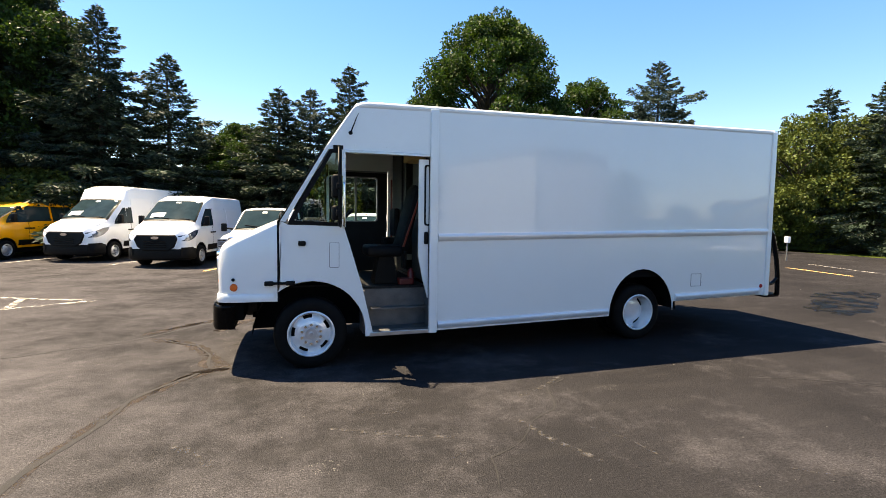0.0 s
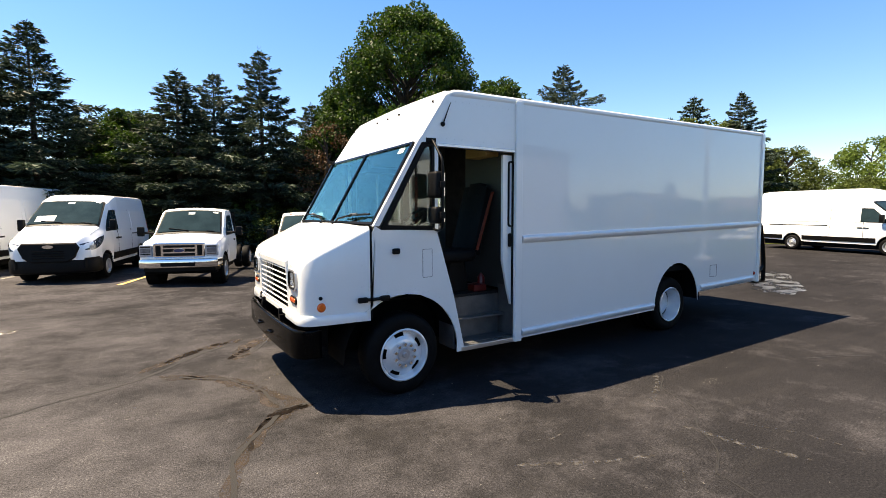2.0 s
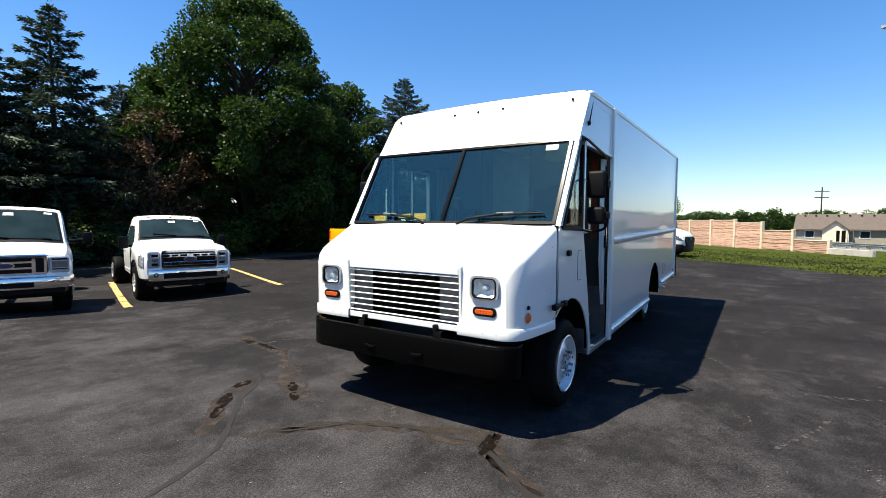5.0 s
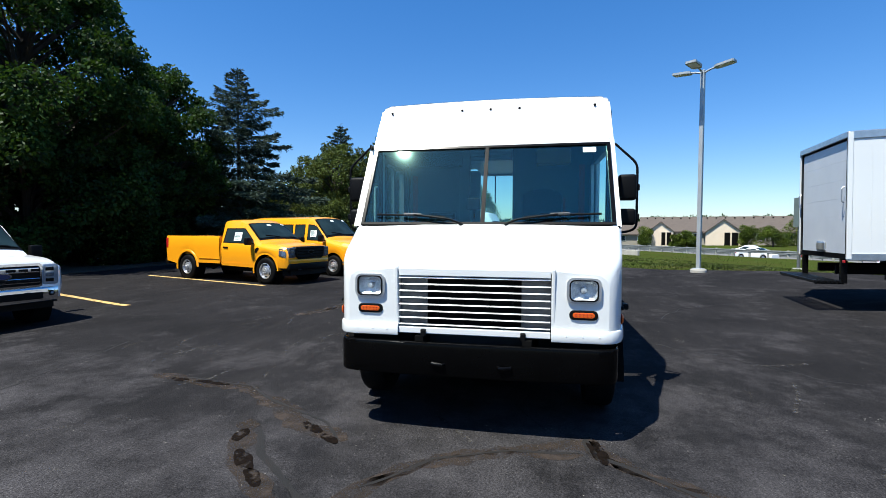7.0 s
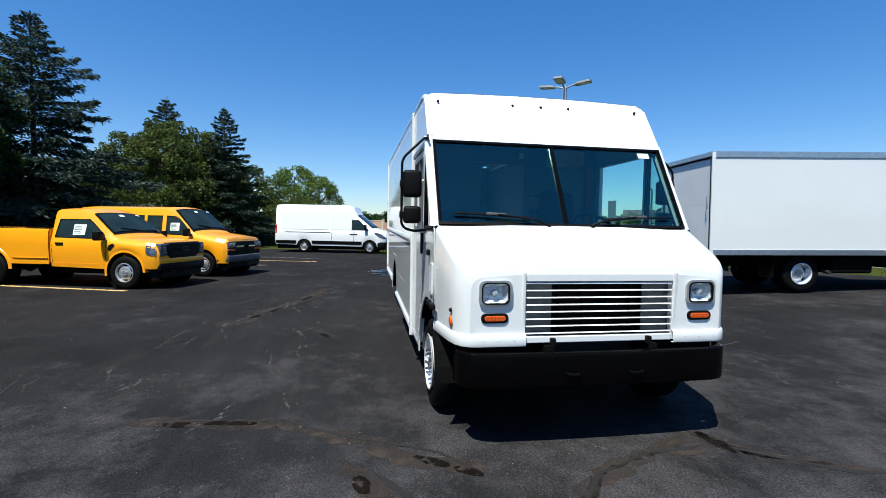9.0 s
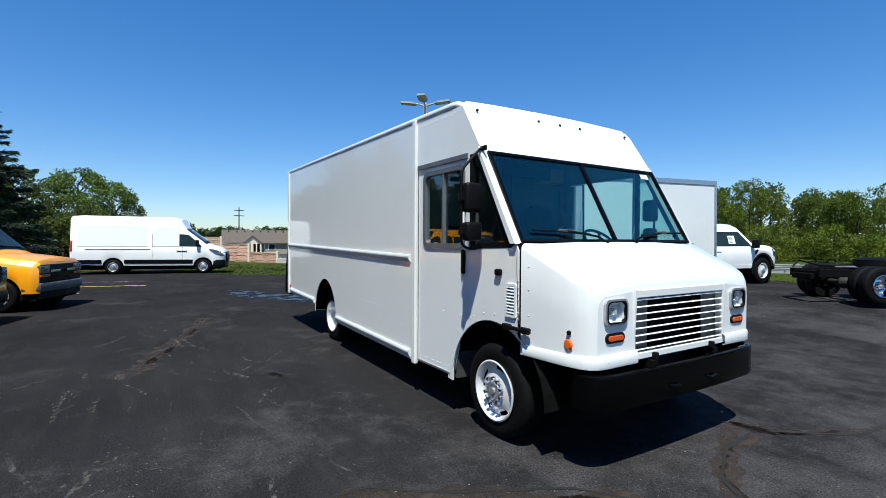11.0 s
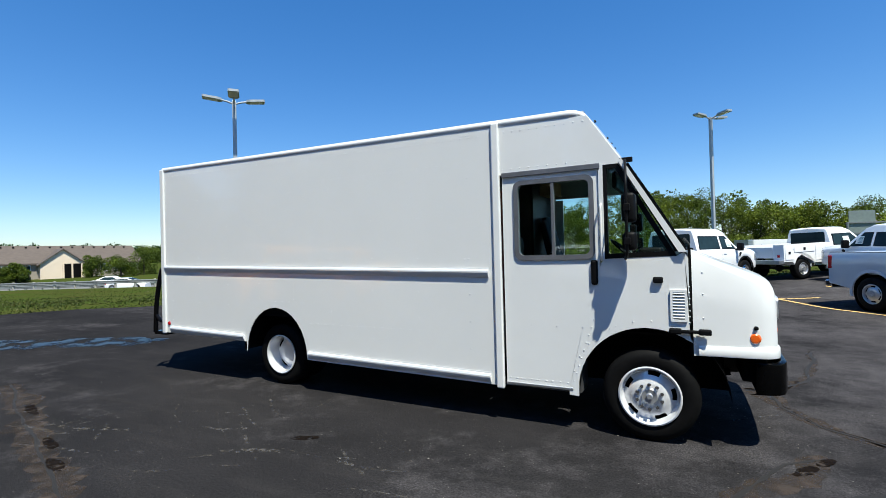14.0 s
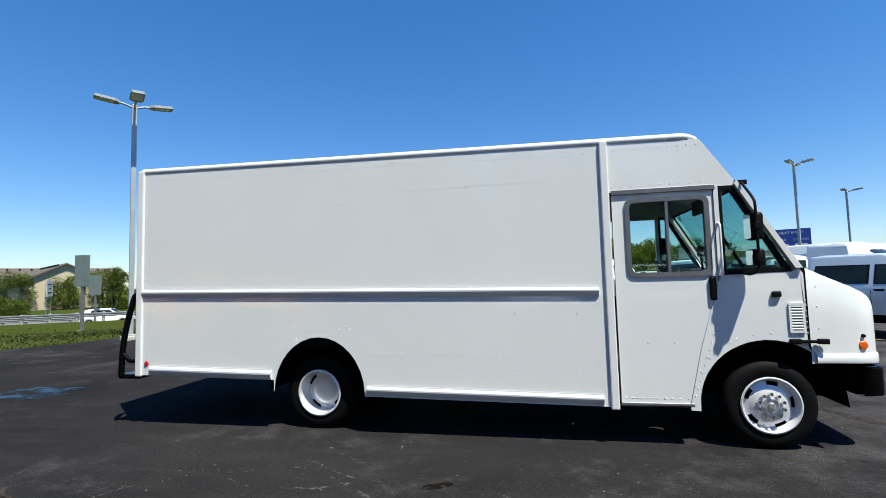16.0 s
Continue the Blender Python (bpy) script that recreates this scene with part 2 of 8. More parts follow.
ROAD = material("grey_road", (0.16, 0.155, 0.15), 0.9, second=(0.12, 0.118, 0.115), scale=0.5)


def asphalt():
    """Old asphalt: sealed dark areas wearing through to pale stone, with fine relief."""
    m = material("asphalt", (0.0190, 0.0180, 0.0190), 0.60, second=(0.0112, 0.0107, 0.0114), scale=0.55, amount=0.35, bump=0.7, bump_scale=110, spec=0.13)
    n, l = m.node_tree.nodes, m.node_tree.links
    b = n["Principled BSDF"]
    sealed = b.inputs["Base Color"].links[0].from_socket
    where = n.new("ShaderNodeTexCoord")
    patch, grit, xyz = n.new("ShaderNodeTexNoise"), n.new("ShaderNodeTexNoise"), n.new("ShaderNodeSeparateXYZ")
    patch.inputs["Scale"].default_value, patch.inputs["Detail"].default_value, patch.inputs["Roughness"].default_value = 0.6, 12, 0.8
    grit.inputs["Scale"].default_value, grit.inputs["Detail"].default_value, grit.inputs["Roughness"].default_value = 70, 5, 0.75
    for k in (patch.inputs["Vector"], grit.inputs["Vector"], xyz.inputs["Vector"]):
        l.new(where.outputs["Object"], k)
    south = n.new("ShaderNodeMapRange")
    south.inputs["From Min"].default_value, south.inputs["From Max"].default_value = 9.5, 3.0
    south.inputs["To Min"].default_value, south.inputs["To Max"].default_value = -0.12, -0.09
    l.new(xyz.outputs["Y"], south.inputs["Value"])
    # paler to the west: worn stone, with sun glare put into the colour too
    west = n.new("ShaderNodeMapRange")
    west.inputs["From Min"].default_value, west.inputs["From Max"].default_value = 3.0, -5.0
    west.inputs["To Min"].default_value, west.inputs["To Max"].default_value = 0.0, 0.20
    l.new(xyz.outputs["X"], west.inputs["Value"])
    zones = n.new("ShaderNodeMath")
    l.new(south.outputs[0], zones.inputs[0]), l.new(west.outputs[0], zones.inputs[1])
    add = n.new("ShaderNodeMath")
    l.new(patch.outputs["Fac"], add.inputs[0]), l.new(zones.outputs[0], add.inputs[1])
    worn = n.new("ShaderNodeMapRange")
    worn.inputs["From Min"].default_value, worn.inputs["From Max"].default_value = 0.42, 0.66
    l.new(add.outputs[0], worn.inputs["Value"])
    mix = n.new("ShaderNodeMix")
    mix.data_type = "RGBA"
    mix.inputs["B"].default_value = (0.054, 0.0505, 0.0535, 1)
    l.new(worn.outputs[0], mix.inputs["Factor"]), l.new(sealed, mix.inputs["A"])
    spots = n.new("ShaderNodeMapRange")
    spots.inputs["From Min"].default_value, spots.inputs["From Max"].default_value = 0.535, 0.67
    fleck, drift = n.new("ShaderNodeTexNoise"), n.new("ShaderNodeMath")
    fleck.inputs["Scale"].default_value, fleck.inputs["Detail"].default_value, fleck.inputs["Roughness"].default_value = 3.1, 8, 0.7
    l.new(where.outputs["Object"], fleck.inputs["Vector"])
    drift.operation = "MULTIPLY_ADD"
    drift.inputs[1].default_value = 0.22
    l.new(fleck.outputs["Fac"], drift.inputs[0])
    half_grit = n.new("ShaderNodeMath")
    half_grit.operation = "MULTIPLY"
    half_grit.inputs[1].default_value = 0.8
    l.new(grit.outputs["Fac"], half_grit.inputs[0]), l.new(half_grit.outputs[0], drift.inputs[2])
    l.new(drift.outputs[0], spots.inputs["Value"])
    share = n.new("ShaderNodeMath")
    share.operation = "MULTIPLY_ADD"
    share.inputs[1].default_value, share.inputs[2].default_value = 0.75, 0.10
    l.new(worn.outputs[0], share.inputs[0])
    fac = n.new("ShaderNodeMath")
    fac.operation = "MULTIPLY"
    l.new(spots.outputs[0], fac.inputs[0]), l.new(share.outputs[0], fac.inputs[1])
    top = n.new("ShaderNodeMix")
    top.data_type = "RGBA"
    top.inputs["B"].default_value = (0.150, 0.141, 0.138, 1)
    l.new(fac.outputs[0], top.inputs["Factor"]), l.new(mix.outputs["Result"], top.inputs["A"])
    speck, range_, grain = n.new("ShaderNodeTexNoise"), n.new("ShaderNodeMapRange"), n.new("ShaderNodeHueSaturation")
    speck.inputs["Scale"].default_value, speck.inputs["Detail"].default_value, speck.inputs["Roughness"].default_value = 62, 4, 0.85
    l.new(where.outputs["Object"], speck.inputs["Vector"])
    range_.inputs["From Min"].default_value, range_.inputs["From Max"].default_value = 0.30, 0.70
    range_.inputs["To Min"].default_value, range_.inputs["To Max"].default_value = 0.05, 2.0
    l.new(speck.outputs["Fac"], range_.inputs["Value"])
    l.new(range_.outputs[0], grain.inputs["Value"]), l.new(top.outputs["Result"], grain.inputs["Color"])
    turn, smear, band = n.new("ShaderNodeMapping"), n.new("ShaderNodeTexNoise"), n.new("ShaderNodeMapRange")
    turn.inputs["Rotation"].default_value, turn.inputs["Scale"].default_value = (0, 0, radians(-14)), (0.55, 3.4, 1)
    smear.inputs["Scale"].default_value, smear.inputs["Detail"].default_value, smear.inputs["Roughness"].default_value = 1.1, 9, 0.62
    band.inputs["From Min"].default_value, band.inputs["From Max"].default_value = 0.52, 0.74
    band.inputs["To Max"].default_value = 0.22
    l.new(where.outputs["Object"], turn.inputs["Vector"]), l.new(turn.outputs[0], smear.inputs["Vector"])
    l.new(smear.outputs["Fac"], band.inputs["Value"])
    dust = n.new("ShaderNodeMix")
    dust.data_type = "RGBA"
    dust.inputs["B"].default_value = (0.047, 0.0435, 0.042, 1)
    l.new(band.outputs[0], dust.inputs["Factor"]), l.new(grain.outputs["Color"], dust.inputs["A"])
    l.new(dust.outputs["Result"], b.inputs["Base Color"])
    b.inputs["Specular IOR Level"].default_value = 0.0
    gloss, sheen = n.new("ShaderNodeBsdfGlossy"), n.new("ShaderNodeMixShader")
    gloss.inputs["Roughness"].default_value, sheen.inputs["Fac"].default_value = 0.50, 0.015
    l.new(b.inputs["Normal"].links[0].from_socket, gloss.inputs["Normal"])
    l.new(b.outputs[0], sheen.inputs[1]), l.new(gloss.outputs[0], sheen.inputs[2])
    l.new(sheen.outputs[0], n["Material Output"].inputs["Surface"])
    return m


ASPHALT = asphalt()


# ---- building blocks ----
def part(name, bm, mat, parent=None, label="", smooth=False, kind=""):
    """Links a bmesh as one mesh object under a thing or a part."""
    me = bpy.data.meshes.new(name)
    bmesh.ops.recalc_face_normals(bm, faces=bm.faces)
    bm.to_mesh(me)
    bm.free()
    if smooth:
        me.shade_smooth()
        me.set_sharp_from_angle(angle=radians(38))
    me.materials.append(mat)
    ob = new(name, me)
    ob.parent = parent
    return tagged(ob, label, kind=kind)


def thing(name, label, category, group="", kind="", at=None):
    ob = tagged(new(name), label, category, group, kind)
    if at is not None:
        ob.matrix_basis = at
    return ob


def box(x0, x1, y0, y1, z0, z1, bevel=0.0, bm=None, seg=2):
    own = bm or bmesh.new()
    made = bmesh.ops.create_cube(own, size=1)["verts"]
    bmesh.ops.transform(own, verts=made, matrix=Matrix.Translation(((x0 + x1) / 2, (y0 + y1) / 2, (z0 + z1) / 2))
                        @ Matrix.Diagonal((abs(x1 - x0), abs(y1 - y0), abs(z1 - z0), 1)))
    if bevel:
        edges = list({e for v in made for e in v.link_edges})
        bmesh.ops.bevel(own, geom=edges, offset=bevel, segments=seg, affect="EDGES", profile=0.5)
    return own


def rod(a, b, r, bm=None, seg=12, r2=None):
    own = bm or bmesh.new()
    a, b = Vector(a), Vector(b)
    turn = (b - a).to_track_quat("Z", "Y").to_matrix().to_4x4()
    bmesh.ops.create_cone(own, cap_ends=True, segments=seg, radius1=r, radius2=r if r2 is None else r2, depth=(b - a).length,
                          matrix=Matrix.Translation((a + b) / 2) @ turn)
    return own


def tube(points, r, bm=None, seg=10):
    """A bent bar of round section through the points."""
    own = bm or bmesh.new()
    pts = [Vector(p) for p in points]
    rings = []
    for i, p in enumerate(pts):
        way = (pts[min(i + 1, len(pts) - 1)] - pts[max(i - 1, 0)]).normalized()
        side = way.cross(Vector((0.31, 0.17, 0.93))).normalized()
        up = side.cross(way)
        rr = r[i] if isinstance(r, (list, tuple)) else r
        rings.append([own.verts.new(p + rr * (math.cos(t) * side + math.sin(t) * up)) for t in (2 * math.pi * k / seg for k in range(seg))])
    for a, b in zip(rings, rings[1:]):
        for k in range(seg):
            own.faces.new((a[k], a[(k + 1) % seg], b[(k + 1) % seg], b[k]))
    own.faces.new(rings[0][::-1])
    own.faces.new(rings[-1])
    return own


def rounded(points, r=0.08, n=5):
    """The points with their corners rounded off."""
    pts = [Vector(p) for p in points]
    out = [pts[0]]
    for a, b, c in zip(pts, pts[1:], pts[2:]):
        d = min(r, (a - b).length / 2, (c - b).length / 2)
        p, q = b + (a - b).normalized() * d, b + (c - b).normalized() * d
        out += [p.lerp(b, t).lerp(b.lerp(q, t), t) for t in (k / n for k in range(n + 1))]
    return out + [pts[-1]]


def slab(outline, axis, lo, hi, bm=None, bevel=0.0):
    """A plate: the outline (two coordinates a point) between lo and hi along the axis."""
    own = bm or bmesh.new()
    put = {"y": lambda p, v: (p[0], v, p[1]), "x": lambda p, v: (v, p[0], p[1]), "z": lambda p, v: (p[0], p[1], v)}[axis]
    a = [own.verts.new(put(p, lo)) for p in outline]
    b = [own.verts.new(put(p, hi)) for p in outline]
    fa, fb = own.faces.new(a), own.faces.new(b[::-1])
    for k in range(len(a)):
        own.faces.new((a[k], a[(k + 1) % len(a)], b[(k + 1) % len(a)], b[k]))
    if bevel:
        bmesh.ops.bevel(own, geom=list(fa.edges) + list(fb.edges), offset=bevel, segments=2, affect="EDGES", profile=0.5)
    bmesh.ops.triangulate(own, faces=[f for f in own.faces if len(f.verts) > 4])
    return own


def lathe(profile, axis, centre, seg=40, bm=None, skip=()):
    """Turns (radius, offset) pairs round an axis through the centre; cells named in skip stay open."""
    own = bm or bmesh.new()
    c = Vector(centre)

    def at(r, h, t):
        u, v = r * math.cos(t), r * math.sin(t)
        return c + Vector({"y": (u, h, v), "x": (h, u, v), "z": (u, v, h)}[axis])
    rings = [[own.verts.new(at(r, h, 2 * math.pi * k / seg)) for k in range(seg)] if r > 1e-6 else [own.verts.new(at(0, h, 0))] for r, h in profile]
    for i, (a, b) in enumerate(zip(rings, rings[1:])):
        for k in range(seg):
            if (i, k) in skip:
                continue
            q = (k + 1) % seg
            vs = [a[k % len(a)], a[q % len(a)], b[q % len(b)], b[k % len(b)]]
            vs = list(dict.fromkeys(vs))
            if len(vs) > 2:
                own.faces.new(vs)
    return own


def sheet(rows_of_points, bm=None):
    """A skin through rows of points."""
    own = bm or bmesh.new()
    g = [[own.verts.new(p) for p in r] for r in rows_of_points]
    for a, b in zip(g, g[1:]):
        for k in range(len(a) - 1):
            own.faces.new((a[k], a[k + 1], b[k + 1], b[k]))
    return own


def arc(cx, cz, r, a0, a1, n=14):
    return [(cx + r * math.cos(radians(a0 + (a1 - a0) * k / n)), cz + r * math.sin(radians(a0 + (a1 - a0) * k / n))) for k in range(n + 1)]


def round_rect(u0, u1, v0, v1, r, n=4):
    return (arc(u1 - r, v1 - r, r, 0, 90, n) + arc(u0 + r, v1 - r, r, 90, 180, n)
            + arc(u0 + r, v0 + r, r, 180, 270, n) + arc(u1 - r, v0 + r, r, 270, 360, n))


def frame_plate(outer, inner, axis, lo, hi, bm=None):
    """A plate with a hole: both outlines have the same number of points."""
    own = bm or bmesh.new()
    put = {"y": lambda p, v: (p[0], v, p[1]), "x": lambda p, v: (v, p[0], p[1]), "z": lambda p, v: (p[0], p[1], v)}[axis]
    r = [[own.verts.new(put(p, v)) for p in o] for o, v in ((outer, lo), (outer, hi), (inner, hi), (inner, lo))]
    n = len(outer)
    for a, b in zip(r, r[1:] + r[:1]):
        for k in range(n):
            own.faces.new((a[k], a[(k + 1) % n], b[(k + 1) % n], b[k]))
    return own


def hole_plate(outer, inner, axis, lo, hi):
    """A plate of any outline with one hole of any outline."""
    n = len(inner)
    cx, cz = sum(p[0] for p in inner) / n, sum(p[1] for p in inner) / n

    def meet(px, pz):
        best = None
        for (x1, z1), (x2, z2) in zip(outer, outer[1:] + outer[:1]):
            dx, dz, ex, ez = px - cx, pz - cz, x2 - x1, z2 - z1
            d = dx * ez - dz * ex
            if abs(d) < 1e-9:
                continue
            s, t = ((x1 - cx) * ez - (z1 - cz) * ex) / d, ((x1 - cx) * dz - (z1 - cz) * dx) / d
            if s > 0 and -1e-6 <= t <= 1 + 1e-6 and (best is None or s < best):
                best = s
        return (cx + (px - cx) * best, cz + (pz - cz) * best)
    rim = sorted(inner, key=lambda p: math.atan2(p[1] - cz, p[0] - cx))
    extra = []
    for x, z in outer:
        a = math.atan2(z - cz, x - cx)
        for (p, q) in zip(rim, rim[1:] + rim[:1]):
            a0, a1 = math.atan2(p[1] - cz, p[0] - cx), math.atan2(q[1] - cz, q[0] - cx)
            w, t = (a1 - a0) % (2 * math.pi), (a - a0) % (2 * math.pi)
            if t <= w and w > 0:
                dx, dz, ex, ez = math.cos(a), math.sin(a), q[0] - p[0], q[1] - p[1]
                d = dx * ez - dz * ex
                if abs(d) > 1e-9:
                    s = ((p[0] - cx) * ez - (p[1] - cz) * ex) / d
                    extra.append((cx + dx * s, cz + dz * s))
                break
    rim = sorted(rim + extra, key=lambda p: math.atan2(p[1] - cz, p[0] - cx))
    return frame_plate([meet(*p) for p in rim], rim, axis, lo, hi)


def loose_mesh(name, verts, faces_of, mat, parent=None, kind="", label=""):
    """Many small faces in one mesh: verts is (n * faces_of, 3)."""
    me = bpy.data.meshes.new(name)
    v = np.asarray(verts, dtype=np.float32)
    count = len(v) // faces_of
    me.vertices.add(len(v))
    me.vertices.foreach_set("co", v.ravel())
    me.loops.add(len(v))
    me.loops.foreach_set("vertex_index", np.arange(len(v), dtype=np.int32))
    me.polygons.add(count)
    me.polygons.foreach_set("loop_start", np.arange(0, len(v), faces_of, dtype=np.int32))
    me.update(calc_edges=True)
    me.materials.append(mat)
    ob = new(name, me)
    ob.parent = parent
    return tagged(ob, label, kind=kind)


def blades(base, way, side, length, width):
    """Leaf-shaped quads: base points, directions, sideways vectors, lengths and widths."""
    way = way / np.linalg.norm(way, axis=1, keepdims=True)
    side = side - way * (side * way).sum(1, keepdims=True)
    side /= np.linalg.norm(side, axis=1, keepdims=True) + 1e-9
    mid = base + way * (length * 0.45)[:, None]
    return np.stack([base, mid + side * (width / 2)[:, None], base + way * length[:, None], mid - side * (width / 2)[:, None]], 1).reshape(-1, 3)


# ---- ground ----
LOT = [(-45, 24), (28, 24), (28, 9.2), (23.2, 7.6), (21.4, 6.6), (19.6, 3.2), (16.4, 0.9), (14.6, -2.4), (10, -6.6), (7.6, -8.5), (5.4, -8.5),
       (3.9, -8.0), (1.5, -8.7), (-0.2, -10.5), (-1.4, -11.2), (-3.3, -12.0), (-5.5, -14.4), (-20, -26), (-45, -42)]


def between(table, x):
    """Linear interpolation in a table of (x, value)."""
    if x <= table[0][0]:
        return table[0][1]
    for (a, u), (b, v) in zip(table, table[1:]):
        if x <= b:
            return u + (v - u) * (x - a) / (b - a)
    return table[-1][1]


def into_lot(x, y):
    """How far inside the lot's edge a place lies; 0 outside."""
    inside, near = False, 1e9
    for (x1, y1), (x2, y2) in zip(LOT, LOT[1:] + LOT[:1]):
        if (y1 > y) != (y2 > y) and x < (x2 - x1) * (y - y1) / (y2 - y1) + x1:
            inside = not inside
        t = max(0.0, min(1.0, ((x - x1) * (x2 - x1) + (y - y1) * (y2 - y1)) / ((x2 - x1) ** 2 + (y2 - y1) ** 2)))
        near = min(near, math.hypot(x - x1 - t * (x2 - x1), y - y1 - t * (y2 - y1)))
    return near if inside else 0.0


def lot_z(x, y):
    """The lot rises gently to the south and south-west and dips to a drain line in the back row."""
    t = min(1.0, max(0.0, (y - 12.5) / 3.5))
    dip = 0.19 * math.exp(-((x - 1.8) / 3.6) ** 2) * t * t * (3 - 2 * t)
    start = min(2.0, max(-3.0, x))
    return -dip + max(min(0.30, max(0.0, 0.05 * (start - y))), min(0.45, -0.0355 * x - 0.046 * y - 0.33))


def on_lot(x, y, hx, hy, base=4.6):
    """The pose of a vehicle on the rising lot, its front axle at x, y and its nose along hx, hy."""
    ahead = Vector((hx * base, hy * base, lot_z(x, y) - lot_z(x - hx * base, y - hy * base))).normalized()
    side = Vector((0, 0, 1)).cross(ahead).normalized()
    m = Matrix((ahead, side, ahead.cross(side))).transposed().to_4x4()
    m.translation = (x, y, lot_z(x, y))
    return m


def out_from_lot(x, y):
    """Metres beyond the lot's edge towards the highway."""
    return 0.53 * x - 0.85 * y - 10.0


def land(x, y):
    out = out_from_lot(x, y)
    return lot_z(x, y) * min(1.0, max(0.0, 1 - out / 14)) + - min(0.3, 0.12 * into_lot(x, y)) + between([(0, -0.04), (16, -0.85), (29.5, -0.9), (33, -1.8), (52, -1.8), (60, -1.0), (140, 0.5), (400, 3.0)], out)


axis_steps = sorted(set(list(range(-150, 181, 4)) + list(range(-30, 42, 2)) + [-3000, -1500, -700, -400, -260, -200, 230, 300, 450, 800, 1500, 3000]))
part("ground", sheet([[(x, y, land(x, y) + 0.04 * noise.noise((x * 0.21, y * 0.21, 3))) for x in axis_steps] for y in axis_steps]), TURF, kind="structure", smooth=True,
     label="wide sheet of patchy spring grass reaching the horizon")
lot = slab(LOT, "z", -0.3, 0.0)
for k in range(-16, 3):
    bmesh.ops.bisect_plane(lot, geom=lot.verts[:] + lot.edges[:] + lot.faces[:], plane_co=(0, k, 0), plane_no=(0, 1, 0))
for k in range(24, 34):
    bmesh.ops.bisect_plane(lot, geom=lot.verts[:] + lot.edges[:] + lot.faces[:], plane_co=(0, k / 2, 0), plane_no=(0, 1, 0))
for k in list(range(-14, -8, 2)) + list(range(-8, 12)):
    bmesh.ops.bisect_plane(lot, geom=lot.verts[:] + lot.edges[:] + lot.faces[:], plane_co=(k, 0, 0), plane_no=(1, 0, 0))
for v in lot.verts:
    v.co.z += lot_z(v.co.x, v.co.y)
part("pavement", lot, ASPHALT, kind="structure", label="dark weathered asphalt of a sales lot")
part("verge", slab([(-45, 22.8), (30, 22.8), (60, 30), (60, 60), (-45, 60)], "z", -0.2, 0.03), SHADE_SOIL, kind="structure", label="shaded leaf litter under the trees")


def ribbon(path, width, z, seed, step=0.12, wander=0.03, even=False):
    """A thin uneven strip along a path on the ground."""
    rnd = random.Random(seed)
    pts = [Vector((*p, 0)) for p in path]
    line = []
    for a, b in zip(pts, pts[1:]):
        n = max(2, int((b - a).length / step))
        line += [a.lerp(b, k / n) for k in range(n)]
    line.append(pts[-1])
    left, right = [], []
    for i, p in enumerate(line):
        way = (line[min(i + 1, len(line) - 1)] - line[max(i - 1, 0)]).normalized()
        side = Vector((-way.y, way.x, 0))
        p = p + side * wander * noise.noise(p * 1.7 + Vector((seed, 0, 0))) * 2
        w = width * (0.94 + 0.12 * rnd.random() if even else (0.45 + 0.9 * rnd.random()) * (0.25 if i in (0, len(line) - 1) else 1)) / 2
        left.append(p + side * w + Vector((0, 0, z + lot_z(p.x, p.y) + (0.004 if p.y < 0 or p.y > 12 else 0))))
        right.append(p - side * w + Vector((0, 0, z + lot_z(p.x, p.y) + (0.004 if p.y < 0 or p.y > 12 else 0))))
    return sheet([left, right])


def blot(cx, cy, rx, ry, z, seed, turn=0.0, n=40):
    bm = bmesh.new()
    rim = []
    for k in range(n):
        t = 2 * math.pi * k / n
        r = 1 + 0.35 * noise.noise((math.cos(t) * 1.3, math.sin(t) * 1.3, seed)) + 0.15 * noise.noise((math.cos(t) * 4, math.sin(t) * 4, seed))
        u, v = rx * r * math.cos(t), ry * r * math.sin(t)
        rim.append(bm.verts.new((cx + u * math.cos(turn) - v * math.sin(turn), cy + u * math.sin(turn) + v * math.cos(turn), z)))
    bm.faces.new(rim)
    bmesh.ops.triangulate(bm, faces=bm.faces[:])
    return bm


# ---- the step van ----
YL, YR, YC = 5.43, 7.83, 6.63
van = thing("step_van", "white walk-in step van with its driver door slid open", "delivery truck")


def roof_z(x):
    return 2.985 + 0.0172 * (x - 0.78)


def skirt_z(x):
    return 0.36 + 0.018 * (x - 1.7) if x < 4.8 else 0.56 + 0.018 * (x - 5.3)


WS0, WS1 = (-0.01, 1.665), (0.437, 2.455)
rear_arch = [(4.77 + 0.54 * math.cos(radians(a)), 0.42 + 0.62 * math.sin(radians(a))) for a in range(178, 0, -11)]

# cargo sides with the arch of the rear wheels cut in
cargo = [(1.70, skirt_z(1.70)), (4.228, skirt_z(4.228))] + rear_arch + [(5.312, 0.565), (7.10, 0.60), (7.10, roof_z(7.10) - 0.05), (1.70, roof_z(1.70) - 0.05)]
for y0, y1 in ((YL, YL + 0.01), (YR, YR - 0.01)):
    bm = bmesh.new()
    foot = cargo[:-2]
    levels = [lambda x, z: z, lambda x, z: 1.12, lambda x, z: 2.0, lambda x, z: roof_z(x) - 0.05]
    outer_rows, inner_rows = ([[(x, y, f(x, z)) for x, z in foot] for f in levels] for y in (y0, y1))
    sheet(outer_rows, bm), sheet(inner_rows, bm), sheet([outer_rows[0], inner_rows[0]], bm), sheet([outer_rows[-1], inner_rows[-1]], bm)
    part("side_panel", bm, WHITE_BOX, van)

